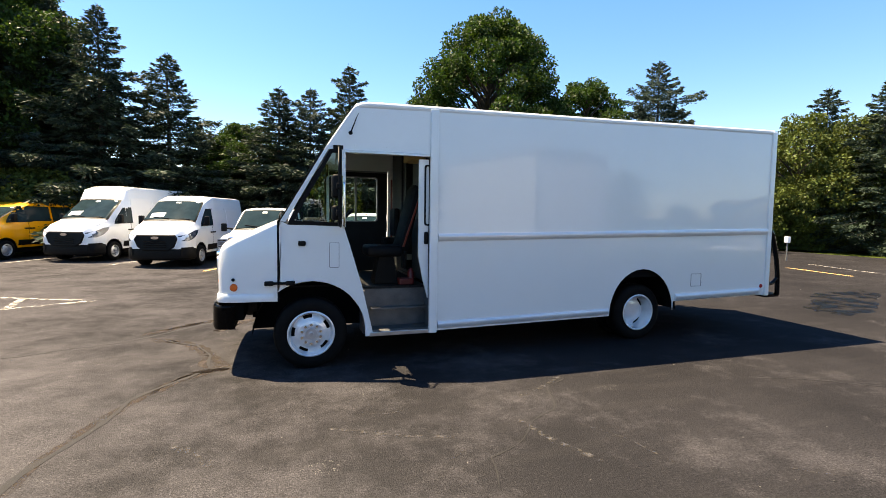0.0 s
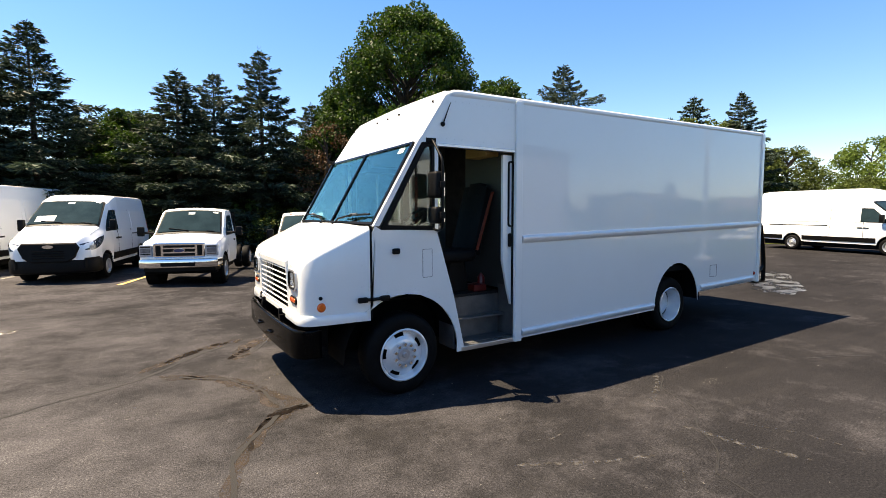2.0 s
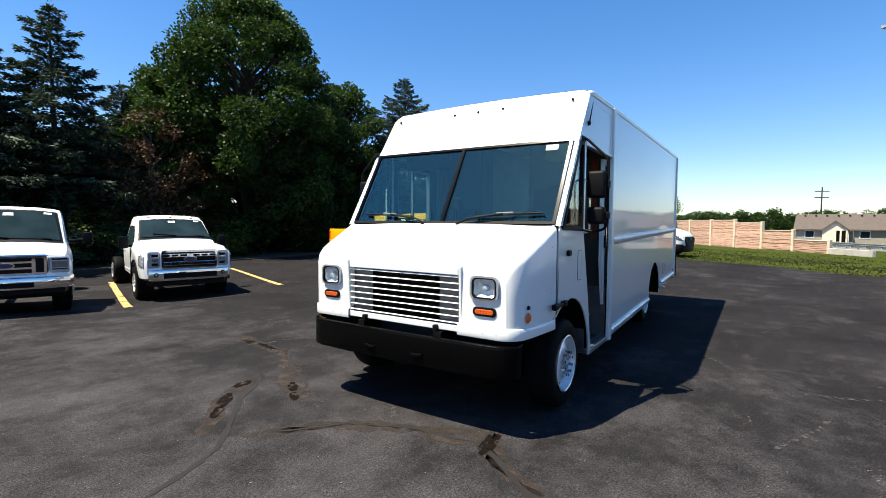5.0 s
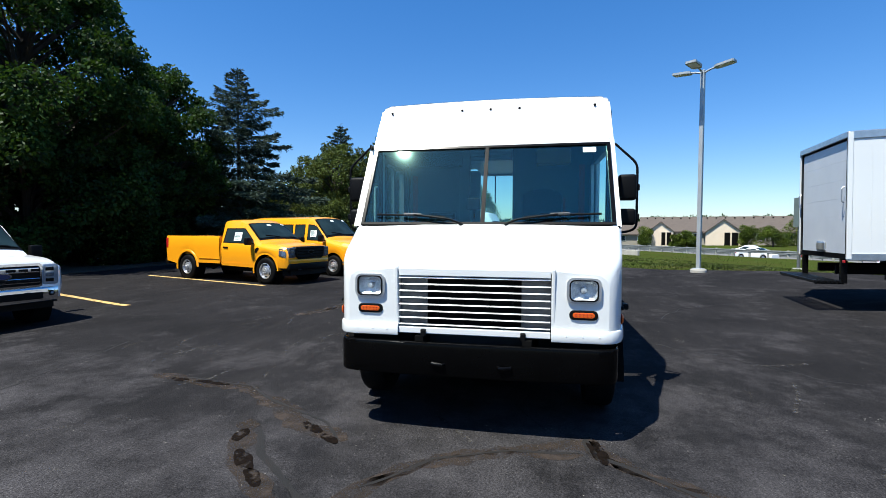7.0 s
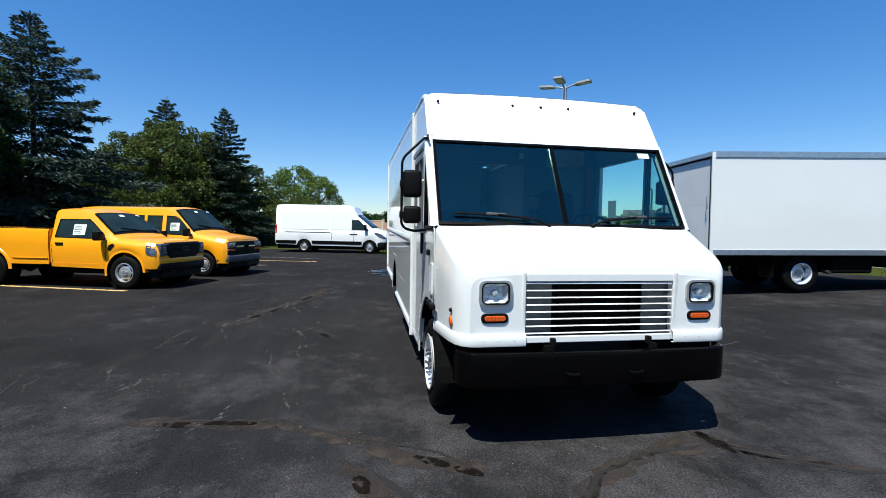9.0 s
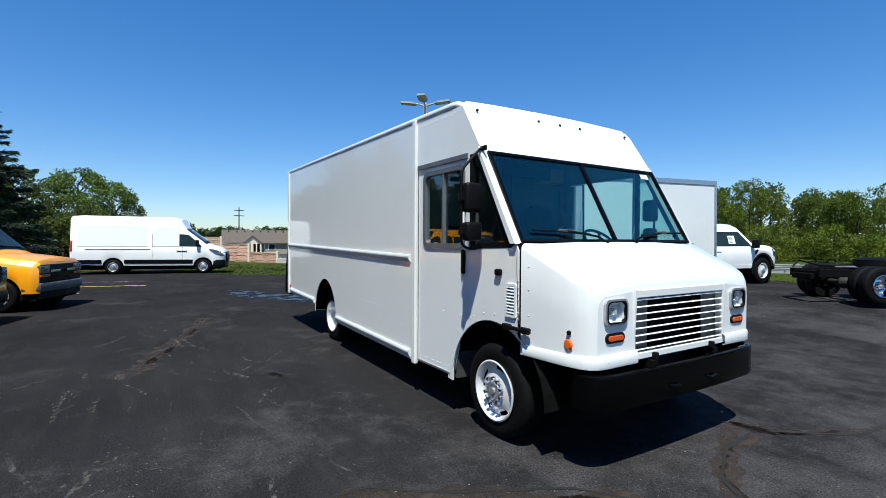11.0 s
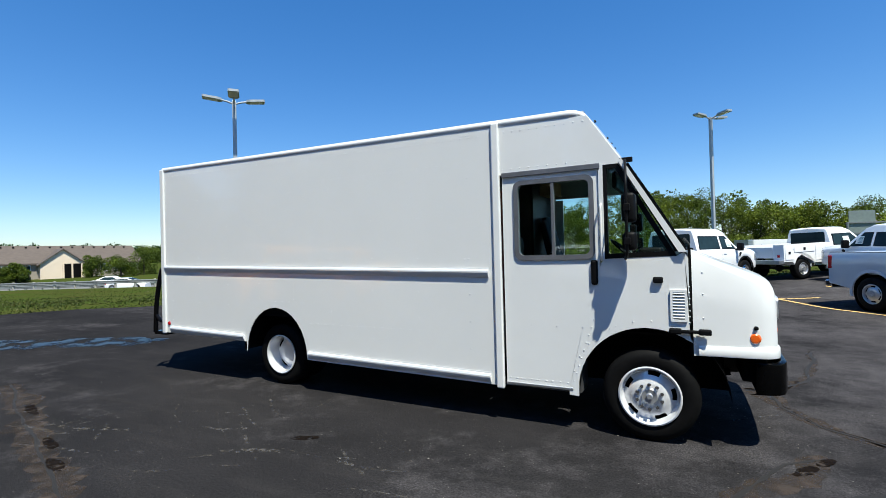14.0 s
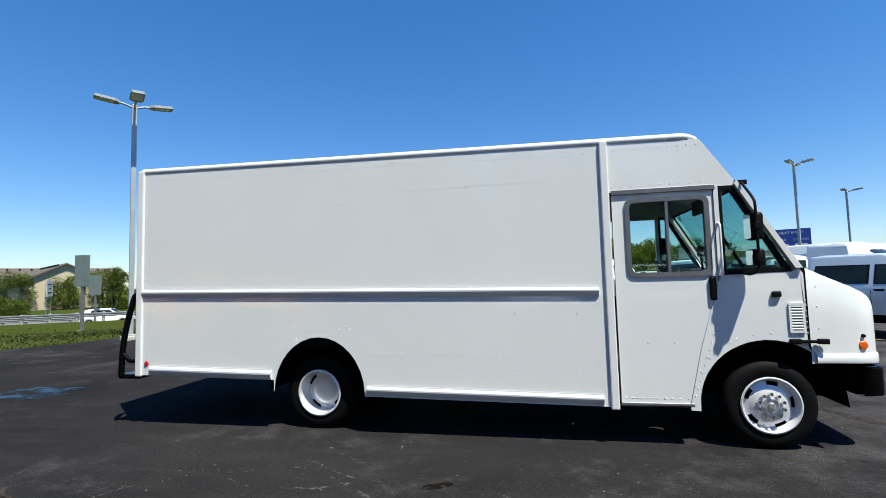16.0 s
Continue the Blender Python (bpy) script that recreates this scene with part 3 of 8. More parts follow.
# upper and lower front panels
upper = [(0.455, 2.455), (1.66, 2.455), (1.66, roof_z(1.66) - 0.05), (0.80, roof_z(0.8) - 0.06), (0.765, 2.925)]
lower = ([(-0.03, 1.60), (-0.03, 0.93)] + arc(0.30, 0.40, 0.60, 126, 6, 16) + [(0.90, 0.34), (0.985, 0.345), (0.985, 0.39), (0.86, 0.93), (0.715, 1.42), (0.655, 1.61), (0.06, 1.62), (0.0, 1.655)])
for side, (y0, y1) in enumerate(((YL, YL + 0.04), (YR - 0.04, YR))):
    part("upper_cab_panel", slab(upper, "y", y0, y1), WHITE, van)
    part("cowl_panel", slab(lower, "y", YL if side == 0 else YR - 0.012, YL + 0.012 if side == 0 else YR), WHITE, van)
    part("hood_seal", box(-0.052, -0.028, *((YL + 0.014, YL + 0.03) if side == 0 else (YR - 0.03, YR - 0.014)), 0.80, 1.66), RUBBER, van)
    # pillar between windscreen and quarter window, and the upright behind it
    part("screen_pillar", slab([(-0.02, 1.655), (0.04, 1.655), (0.50, 2.47), (0.475, 2.50)], "y", y0 - 0.004, y1 + 0.03), WHITE, van)
    part("door_pillar", slab([(0.635, 1.6), (0.675, 1.6), (0.675, 2.46), (0.635, 2.46)], "y", y0 - 0.006 if side == 0 else y0, y1 if side == 0 else y1 + 0.006), WHITE, van)
    win = part("quarter_window", frame_plate([(0.055, 1.625), (0.635, 1.605), (0.635, 2.455), (0.505, 2.455)], [(0.125, 1.665), (0.605, 1.65), (0.605, 2.42), (0.535, 2.42)],
               "y", y0 - 0.003, y1 + 0.003), BLACK_PLASTIC, van, "black rubber surround")
    pane = part("pane", slab([(0.12, 1.66), (0.61, 1.645), (0.61, 2.425), (0.53, 2.425)], "y", (y0 + y1) / 2 - 0.003, (y0 + y1) / 2 + 0.003), GLASS, win)
    pane.visible_shadow = False
    out = -1 if side == 0 else 1
    y = YL if side == 0 else YR
    part("seam_post", box(1.622 if side else 1.655, 1.70 if side else 1.755, y - 0.028 if side == 0 else y - 0.02, y + 0.02 if side == 0 else y + 0.028, 0.335, roof_z(1.7) - 0.02, 0.012), WHITE, van)
    # rub rail and skirt rails
    def rail(x0, x1, z0, z1, h, d, name):
        bm = bmesh.new()
        prof = [(0, -h / 2), (d * 0.35, -h * 0.48), (d * 0.80, -h * 0.22), (d, 0.0), (d, h * 0.14), (d * 0.72, h * 0.32), (d * 0.25, h * 0.38), (d * 0.22, h * 0.50), (0, h / 2)]
        sheet([[(x, y + out * (p[0] - 0.004), z + p[1]) for p in prof] for x, z in ((x0, z0), (x1, z1))], bm)
        for x, z in ((x0, z0), (x1, z1)):
            bm.faces.new([bm.verts.new((x, y + out * (p[0] - 0.004), z + p[1])) for p in prof])
        return part(name, bm, RAIL, van, "satin aluminium rub rail")
    rail(1.765, 7.06, 1.485, 1.575, 0.10, 0.036, "rub_rail")
    rail(1.765, 4.20, 0.43, 0.475, 0.10, 0.035, "skirt_rail")
    rail(5.34, 6.94, 0.625, 0.66, 0.115, 0.04, "skirt_rail")
    part("roof_rail", tube(rounded([(0.50, y - out * 0.04, 2.50), (0.80, y - out * 0.036, roof_z(0.8) - 0.045), (0.90, y - out * 0.030, roof_z(0.90) - 0.024), (7.10, y - out * 0.03, roof_z(7.1) - 0.02)], 0.08), [0.02] + [0.026] * 2 + [0.03] * 3 + [0.036] * 2 + [0.04] * 3 + [0.042] * 3, seg=12), WHITE, van, smooth=True)
    part("rear_post", box(7.06, 7.15, y - 0.05 if side else y - 0.022, y + 0.022 if side else y + 0.05, 0.58, roof_z(7.1) - 0.01, 0.015), WHITE, van)
    part("marker_lamp", lathe([(0, out * 0.014), (0.030, out * 0.012), (0.042, out * 0.0)], "y", (-0.492, YC + out * 1.131, 0.942), 20), ORANGE, van, "round orange side reflector", smooth=True)
    part("marker_bulb", lathe([(0, out * 0.02), (0.014, out * 0.014), (0.018, 0)], "y", (-0.50, YC + out * 1.130, 1.025), 14), BLACK_PLASTIC, van, smooth=True)
    part("rear_marker", lathe([(0, out * 0.014), (0.024, out * 0.01), (0.032, 0)], "y", (7.0, y, 0.735), 18), RED, van, "round red rear marker", smooth=True)
    latch = part("hood_latch", box(-0.17, 0.10, y - 0.035 if side == 0 else y + 0.005, y - 0.005 if side == 0 else y + 0.035, 0.972, 1.0, 0.008), BLACK_PLASTIC, van, "black rubber hood latch")
    for xx in (-0.165, 0.055):
        part("latch_end", box(xx - 0.02, xx + 0.075, y - 0.042 if side == 0 else y, y if side == 0 else y + 0.042, 0.962, 1.012, 0.012), BLACK_PLASTIC, latch)
    part("release_handle", box(0.165, 0.245, y - 0.03 if side == 0 else y - 0.004, y + 0.004 if side == 0 else y + 0.03, 1.39, 1.445, 0.014), BLACK_PLASTIC, van, "small black recessed handle")

# roof with rounded edges, windscreen header
cross = [(YL + 0.015, -0.05), (YL + 0.03, -0.015), (YL + 0.08, 0.008), (YL + 0.5, 0.022), (YC, 0.03), (YR - 0.5, 0.022), (YR - 0.08, 0.008), (YR - 0.03, -0.015), (YR - 0.015, -0.05)]
part("roof_skin", sheet([[(x, y, roof_z(x) + z) for y, z in cross] for x in (0.806, 0.9, 2.0, 4.5, 7.12)]), WHITE, van, smooth=True)
brow_rows = []
for x, z, inset in ((0.43, 2.45, 0.002), (0.60, 2.715, 0.002), (0.735, 2.918, 0.006), (0.775, roof_z(0.78) - 0.012, 0.02)):
    brow_rows.append([(x + 0.02 * abs(v) ** 6, YC + v * (1.2 - inset), z - (0.012 * abs(v) ** 8)) for v in (-1, -0.97, -0.9, -0.6, -0.2, 0.2, 0.6, 0.9, 0.97, 1)])
brow_rows.append([(0.81, y, roof_z(0.81) + z) for y, z in ((cross[0]), cross[1], cross[2], (YC - 0.72, 0.02), (YC - 0.24, 0.029), (YC + 0.24, 0.029), (YC + 0.72, 0.02), cross[6], cross[7], cross[8])])
part("windscreen_header", sheet(brow_rows), WHITE, van, smooth=True)
for y in (5.58, 6.33, 6.63, 6.93, 7.70):
    part("clearance_lamp", lathe([(0, -0.02), (0.010, -0.014), (0.014, 0)], "x", (0.715, y, 2.89), 12), BLACK_PLASTIC, van, smooth=True)

# windscreen in two panes with a rubber gasket
def on_screen(y, t, off=0.0):
    """A point of the sloping screen plane: t from its foot to its head."""
    x, z = WS0[0] + (WS1[0] - WS0[0]) * t, WS0[1] + (WS1[1] - WS0[1]) * t
    return (x - 0.87 * off, y, z + 0.49 * off)


def screen_bar(y0, y1, t0, t1, off0=-0.012, off1=0.016):
    bm = bmesh.new()
    vs = [bm.verts.new(on_screen(y, t, o)) for o in (off0, off1) for y, t in ((y0, t0), (y1, t0), (y1, t1), (y0, t1))]
    for f in ((0, 1, 2, 3), (7, 6, 5, 4), (0, 4, 5, 1), (1, 5, 6, 2), (2, 6, 7, 3), (3, 7, 4, 0)):
        bm.faces.new([vs[i] for i in f])
    return bm


screen = part("windscreen", screen_bar(5.47, 7.79, 0.0, 0.028), BLACK_PLASTIC, van, "two-piece sloping windscreen in black rubber")
part("gasket", screen_bar(5.47, 7.79, 0.972, 1.0), BLACK_GLOSS, screen)
part("gasket", screen_bar(5.47, 5.50, 0.028, 0.972), BLACK_GLOSS, screen)
part("gasket", screen_bar(7.76, 7.79, 0.028, 0.972), BLACK_GLOSS, screen)
part("centre_bar", screen_bar(6.612, 6.648, 0.028, 0.972), BLACK_GLOSS, screen)
for a, b in ((5.50, 6.612), (6.648, 7.76)):
    pane = part("pane", screen_bar(a, b, 0.028, 0.972, -0.003, 0.003), WINDSCREEN_GLASS, screen)
    pane.visible_shadow = False
part("sticker", screen_bar(5.60, 5.72, 0.88, 0.945, 0.004, 0.006), PAPER, screen, "small white paper sticker")
for py, q in ((6.82, 1), (6.41, -1)):
    blade = part("wiper", tube([on_screen(py, 0.0, 0.03), on_screen(py + 0.10 * q, 0.035, 0.055), on_screen(py + 0.45 * q, 0.095, 0.05)], 0.010, seg=8), BLACK_PLASTIC, van, "black wiper arm with blade")
    part("wiper_blade", tube([on_screen(py + 0.16 * q, 0.075, 0.03), on_screen(py + 0.48 * q, 0.098, 0.034), on_screen(py + 0.82 * q, 0.110, 0.03)], 0.010, seg=6), BLACK_PLASTIC, blade)
    part("wiper_clip", tube([on_screen(py + 0.38 * q, 0.095, 0.045), on_screen(py + 0.55 * q, 0.104, 0.045)], 0.013, seg=6), ALU_DULL, blade)
    part("wiper_spindle", lathe([(0, 0.05), (0.018, 0.045), (0.022, 0)], "z", (-0.06, py, 1.635), 12), BLACK_PLASTIC, blade)

# hood: a loft from the screen's foot to the nose
def nose_section(x, half, top, edge, bottom, r):
    """Half a section from the middle over the rounded shoulder down to the lower edge."""
    half_pts = [(0.0, top + 0.012), (half * 0.45, top + 0.010), (half * 0.8, top - 0.004)]
    half_pts += [(half - r + r * math.sin(a), edge - r + r * math.cos(a)) for a in (0.35, 0.75, 1.1, 1.45)]
    half_pts += [(half, (edge + bottom) / 2), (half, bottom)]
    left = [(x, YC - y, z) for y, z in half_pts[::-1]]
    return left + [(x, YC + y, z) for y, z in half_pts[1:]]


hood_rows = [nose_section(-0.052, 1.190, 1.660, 1.660, 0.785, 0.05), nose_section(-0.25, 1.166, 1.575, 1.565, 0.785, 0.06), nose_section(-0.45, 1.138, 1.487, 1.472, 0.785, 0.065),
             nose_section(-0.54, 1.116, 1.447, 1.428, 0.785, 0.07), nose_section(-0.60, 1.085, 1.418, 1.392, 0.785, 0.075), nose_section(-0.632, 1.058, 1.385, 1.352, 0.785, 0.08),
             nose_section(-0.648, 1.034, 1.340, 1.305, 0.785, 0.08), nose_section(-0.655, 1.018, 1.285, 1.25, 0.785, 0.075)]
part("hood", sheet(hood_rows), WHITE, van, "white sloping fibreglass hood", smooth=True)
# front plates beside and below the grille
for s in (-1, 1):
    hy = YC + s * 0.835
    outer = [(YC + s * u, z) for u, z in ((0.60, 0.80), (1.018, 0.80), (1.018, 1.20), (1.0, 1.25), (0.95, 1.285), (0.60, 1.31))]
    part("nose_panel", hole_plate(outer, round_rect(hy - 0.10, hy + 0.10, 1.095, 1.245, 0.035), "x", -0.6550, -0.6100), WHITE, van)
    lamp_ring = part("headlamp", frame_plate(round_rect(hy - 0.125, hy + 0.125, 1.075, 1.265, 0.05), round_rect(hy - 0.10, hy + 0.10, 1.095, 1.245, 0.035), "x", -0.6750, -0.6400), GREY_WHEEL, van, "rectangular headlamp in a silver bezel")
    part("lamp_housing", frame_plate(round_rect(hy - 0.106, hy + 0.106, 1.089, 1.251, 0.04), round_rect(hy - 0.096, hy + 0.096, 1.098, 1.242, 0.032), "x", -0.6800, -0.6500), BLACK_PLASTIC, lamp_ring)
    bowl = [[(x, hy + u * k, 1.17 + v * k * 0.76) for u, v in ((-0.095, -0.095), (0, -0.1), (0.095, -0.095), (0.1, 0), (0.095, 0.095), (0, 0.1), (-0.095, 0.095), (-0.1, 0), (-0.095, -0.095))] for x, k in ((-0.6660, 1.0), (-0.6440, 0.92), (-0.6250, 0.62), (-0.6180, 0.25))]
    part("reflector", sheet(bowl), REFLECTOR, lamp_ring, "bright facetted reflector")
    part("bulb", lathe([(0, -0.045), (0.02, -0.042), (0.028, -0.02), (0.028, 0)], "x", (-0.6180, hy, 1.17), 14), LAMP_GLASS, lamp_ring)
    lens = part("lens", slab(round_rect(hy - 0.098, hy + 0.098, 1.096, 1.244, 0.03), "x", -0.6720, -0.6690), CLEAR, lamp_ring, "clear glass lens")
    lens.visible_shadow = False
    sig = part("turn_signal", slab(round_rect(hy - 0.104, hy + 0.104, 0.948, 1.022, 0.034), "x", -0.6650, -0.6400, bevel=0.006), BLACK_PLASTIC, van, "oval amber turn signal")
    part("lens", slab(round_rect(hy - 0.08, hy + 0.08, 0.965, 1.005, 0.019), "x", -0.6730, -0.6620, bevel=0.004), AMBER, sig)
    bm = bmesh.new()
    for i in range(5):
        for j in range(2):
            lathe([(0, -0.003), (0.006, 0)], "x", (-0.6725, hy - 0.056 + 0.028 * i, 0.977 + 0.016 * j), 6, bm)
    part("diode_beads", bm, RED, sig, kind="stuff")
    line = [(-0.668, 0.60), (-0.668, 0.97), (-0.655, 1.03), (-0.625, 1.075), (-0.57, 1.112), (-0.45, 1.142), (-0.25, 1.170), (-0.09, 1.192)]
    lip = [(-0.012, 0.782), (0.010, 0.778), (0.014, 0.790), (0.012, 0.855), (0.004, 0.868), (-0.012, 0.872)]
    part("hood_lip", sheet([[(x - d * max(0.0, 1 - (x + 0.668) * 6), YC + s * (y + d * min(1.0, (x + 0.668) * 6)), z + (0.02 * (x + 0.668) if z < 0.8 else 0)) for d, z in lip] for x, y in line]), WHITE, van, smooth=True)
    part("grille_cheek", slab([(-0.6500, 0.80), (-0.6100, 0.80), (-0.5000, 1.40), (-0.5500, 1.405), (-0.6750, 1.32)], "y", YC + s * 0.615 - 0.012, YC + s * 0.615 + 0.012, bevel=0.005), WHITE, van)
# radiator opening: dark core, galvanised wings and white bars
grille = part("grille", box(-0.6650, -0.6200, YC - 0.595, YC + 0.595, 1.255, 1.315, 0.006), WHITE, van, "recessed grille with white horizontal bars")
part("grille_foot", box(-0.6650, -0.6200, YC - 0.595, YC + 0.595, 0.795, 0.845, 0.006), WHITE, grille)
part("radiator_core", box(-0.5300, -0.5100, YC - 0.60, YC + 0.58, 0.84, 1.26), DARK, grille, "black finned radiator")
for s in (-1, 1):
    part("grille_wing", box(-0.5950, -0.5850, *sorted((YC + s * 0.375, YC + s * 0.60)), 0.84, 1.26), ALU_DULL, grille, "bare metal side wing")
for k in range(8):
    z = 0.868 + k * 0.0535
    part("grille_bar", slab([(-0.6580, z - 0.005), (-0.6400, z - 0.007), (-0.6360, z - 0.001), (-0.6520, z + 0.004)], "y", YC - 0.592, YC + 0.592), WHITE, grille)
for k in range(4):
    part("radiator_brace", box(-0.5700, -0.5500, YC - 0.30 + 0.2 * k - 0.012, YC - 0.30 + 0.2 * k + 0.012, 0.85, 1.25), DARK, grille)
for y in (6.24, 7.02):
    part("grille_catch", box(-0.7000, -0.6500, y - 0.02, y + 0.02, 0.775, 0.835, 0.008), BLACK_PLASTIC, van)
# scuff near the lamp on the hood edge
part("engine", box(-0.46, 0.62, YC - 0.48, YC + 0.48, 0.50, 1.22, 0.05), RUST, van, "dark engine behind the radiator")
for s in (-1, 1):
    part("inner_fender", box(-0.58, -0.40, *sorted((YC + s * 0.50, YC + s * 1.02)), 0.56, 0.80, 0.02), DARK, van)
# front bumper and towing hooks
bump = [(-0.49, -1.105), (-0.57, -1.10), (-0.65, -1.075), (-0.70, -1.02), (-0.728, -0.92), (-0.748, -0.5), (-0.755, 0), (-0.748, 0.5), (-0.728, 0.92), (-0.70, 1.02), (-0.65, 1.075), (-0.57, 1.10), (-0.49, 1.105)]
bump_prof = [(0.050, 0.742), (0.018, 0.742), (0.004, 0.734), (0.0, 0.718), (0.0, 0.500), (0.006, 0.484), (0.034, 0.480)]
bumper = part("front_bumper", sheet([[(x + dx, YC + y * (1 - dx * 0.3), z) for dx, z in bump_prof] for x, y in bump]), BUMPER_BLACK, van, "black painted steel front bumper", smooth=True)
bumper.modifiers.new("plate", "SOLIDIFY").thickness = 0.006
for s in (-1, 1):
    part("tow_hook", tube([(-0.56, YC + s * 0.32, 0.62), (-0.66, YC + s * 0.32, 0.60), (-0.765, YC + s * 0.30, 0.585), (-0.775, YC + s * 0.22, 0.58), (-0.70, YC + s * 0.18, 0.59)], 0.012), BLACK_GLOSS, bumper)
    part("bumper_arm", box(-0.74, 0.0, YC + s * 0.42 - 0.04, YC + s * 0.42 + 0.04, 0.58, 0.70, 0.01), DARK, bumper)

# mirrors on bent arms
for s, y, x0 in ((-1, YL, 0.52), (1, YR, 0.40)):
    yo = y + s * 0.24
    xm = 0.60 if s < 0 else 0.44
    arm = part("mirror", tube(rounded([(xm, y - s * 0.01, 2.47), (xm, y + s * 0.03, 2.475), (xm - 0.02, yo, 2.27), (xm - 0.02, yo, 1.64), (xm + 0.01, y + s * 0.12, 1.60), (xm + 0.02, y, 1.62)], 0.06), 0.012), BLACK_PLASTIC, van, "black mirror heads on a bent tube arm", smooth=True)
    for z, h, w in ((2.04, 0.125, 0.085), (1.755, 0.08, 0.08)):
        yc = yo - s * 0.095
        part("mirror_head", box(xm - 0.09, xm + 0.015, yc - w, yc + w, z - h, z + h, 0.03, seg=3), BLACK_PLASTIC, arm, smooth=True)
        part("mirror_glass", box(xm + 0.016, xm + 0.021, yc - w + 0.015, yc + w - 0.015, z - h + 0.015, z + h - 0.015), MIRROR, arm)
        part("mirror_clamp", box(xm - 0.05, xm + 0.0, yo - 0.02, yo + 0.02, z - 0.03, z + 0.03, 0.006), BLACK_PLASTIC, arm)
    part("arm_foot", box(xm - 0.06, xm + 0.05, y - 0.012 if s < 0 else y, y if s < 0 else y + 0.012, 2.455, 2.50, 0.004), BLACK_PLASTIC, arm)
    part("grab_bar", tube(rounded([(0.655, y, 2.10), (0.655, y + s * 0.055, 2.09), (0.655, y + s * 0.055, 1.60), (0.655, y, 1.59)], 0.03), 0.011), CHROME if s < 0 else WHITE, van, smooth=True)
part("antenna", tube([(0.735, YL - 0.012, 2.66), (0.80, YL - 0.02, 2.83), (0.815, YL - 0.02, 2.86)], [0.008, 0.004, 0.003], seg=6), BLACK_PLASTIC, van)
part("antenna_foot", lathe([(0, -0.03), (0.02, -0.02), (0.024, 0)], "y", (0.73, YL, 2.645), 12), BLACK_PLASTIC, van)

# right door with its sliding window
door_outline = [(0.68, 2.425), (0.68, 1.25), (0.93, 0.385), (1.60, 0.375), (1.60, 2.425)]
hole = round_rect(0.745, 1.46, 1.63, 2.36, 0.06)
door = part("door", hole_plate(door_outline, hole, "y", YR - 0.045, YR - 0.008), WHITE, van, "closed white sliding door with a window")
part("window_frame", frame_plate(round_rect(0.72, 1.485, 1.605, 2.385, 0.075), round_rect(0.765, 1.44, 1.65, 2.34, 0.05), "y", YR - 0.05, YR + 0.006), FRAME_GREY, door, "ribbed dark aluminium window frame")
part("window_post", box(1.085, 1.115, YR - 0.035, YR + 0.004, 1.65, 2.34, 0.004), FRAME_GREY, door)
for a, b, y in ((0.76, 1.09, YR - 0.026), (1.11, 1.445, YR - 0.02)):
    pane = part("pane", box(a, b, y - 0.003, y + 0.003, 1.645, 2.345), GLASS, door)
    pane.visible_shadow = False
part("door_track", box(0.66, 1.60, YR - 0.03, YR + 0.012, 2.425, 2.475, 0.005), FRAME_GREY, van)
part("door_handle", box(0.70, 0.76, YR - 0.01, YR + 0.022, 1.37, 1.60, 0.02), BLACK_PLASTIC, door, "black recessed pull")
part("door_foot", box(0.95, 1.60, YR - 0.012, YR + 0.004, 0.385, 0.405, 0.003), ALU, door)
for z0, x0 in ((0.60, 0.0),):
    vent = part("vent", frame_plate(round_rect(-0.015, 0.115, 1.065, 1.335, 0.012), round_rect(0.005, 0.095, 1.085, 1.315, 0.008), "y", YR - 0.002, YR + 0.014), WHITE, van, "louvred white vent plate")
    part("vent_back", box(0.0, 0.1, YR - 0.002, YR + 0.003, 1.08, 1.32), DARK, vent)
    for k in range(9):
        z = 1.095 + k * 0.0255
        part("louvre", slab([(YR + 0.002, z + 0.012), (YR + 0.016, z), (YR + 0.016, z + 0.006), (YR + 0.004, z + 0.017)], "x", 0.005, 0.095), WHITE, vent)
# left side: open doorway, leaf slid back, small hatch plates
leaf = part("door", slab([(1.535, 2.40), (1.655, 2.40), (1.655, 0.75), (1.60, 0.95), (1.535, 1.25)], "y", YL + 0.05, YL + 0.085), WHITE, van, "white driver door slid back into the body")
part("window_frame", frame_plate(round_rect(1.60, 1.68, 1.62, 2.34, 0.03), round_rect(1.62, 1.67, 1.64, 2.32, 0.02), "y", YL + 0.04, YL + 0.05), BLACK_PLASTIC, leaf)
part("door_handle", box(1.60, 1.65, YL + 0.025, YL + 0.05, 1.40, 1.55, 0.015), BLACK_PLASTIC, leaf)
part("door_track", box(0.66, 1.655, YL - 0.012, YL + 0.05, 2.425, 2.46, 0.005), ALU, van)
part("sill_plate", box(0.95, 1.70, YL - 0.004, YL + 0.12, 0.335, 0.385, 0.006), ALU, van)
part("hatch_plate", box(0.50, 0.60, YL - 0.004, YL, 1.15, 1.42, 0.0015), WHITE, van)
part("hatch_seam", frame_plate(round_rect(0.495, 0.605, 1.145, 1.425, 0.012), round_rect(0.499, 0.601, 1.149, 1.421, 0.010), "y", YL - 0.003, YL), ALU_DULL, van)
part("fuel_door", frame_plate(round_rect(5.62, 5.81, 0.77, 0.955, 0.01), round_rect(5.626, 5.804, 0.776, 0.949, 0.008), "y", YL - 0.003, YL), ALU_DULL, van)

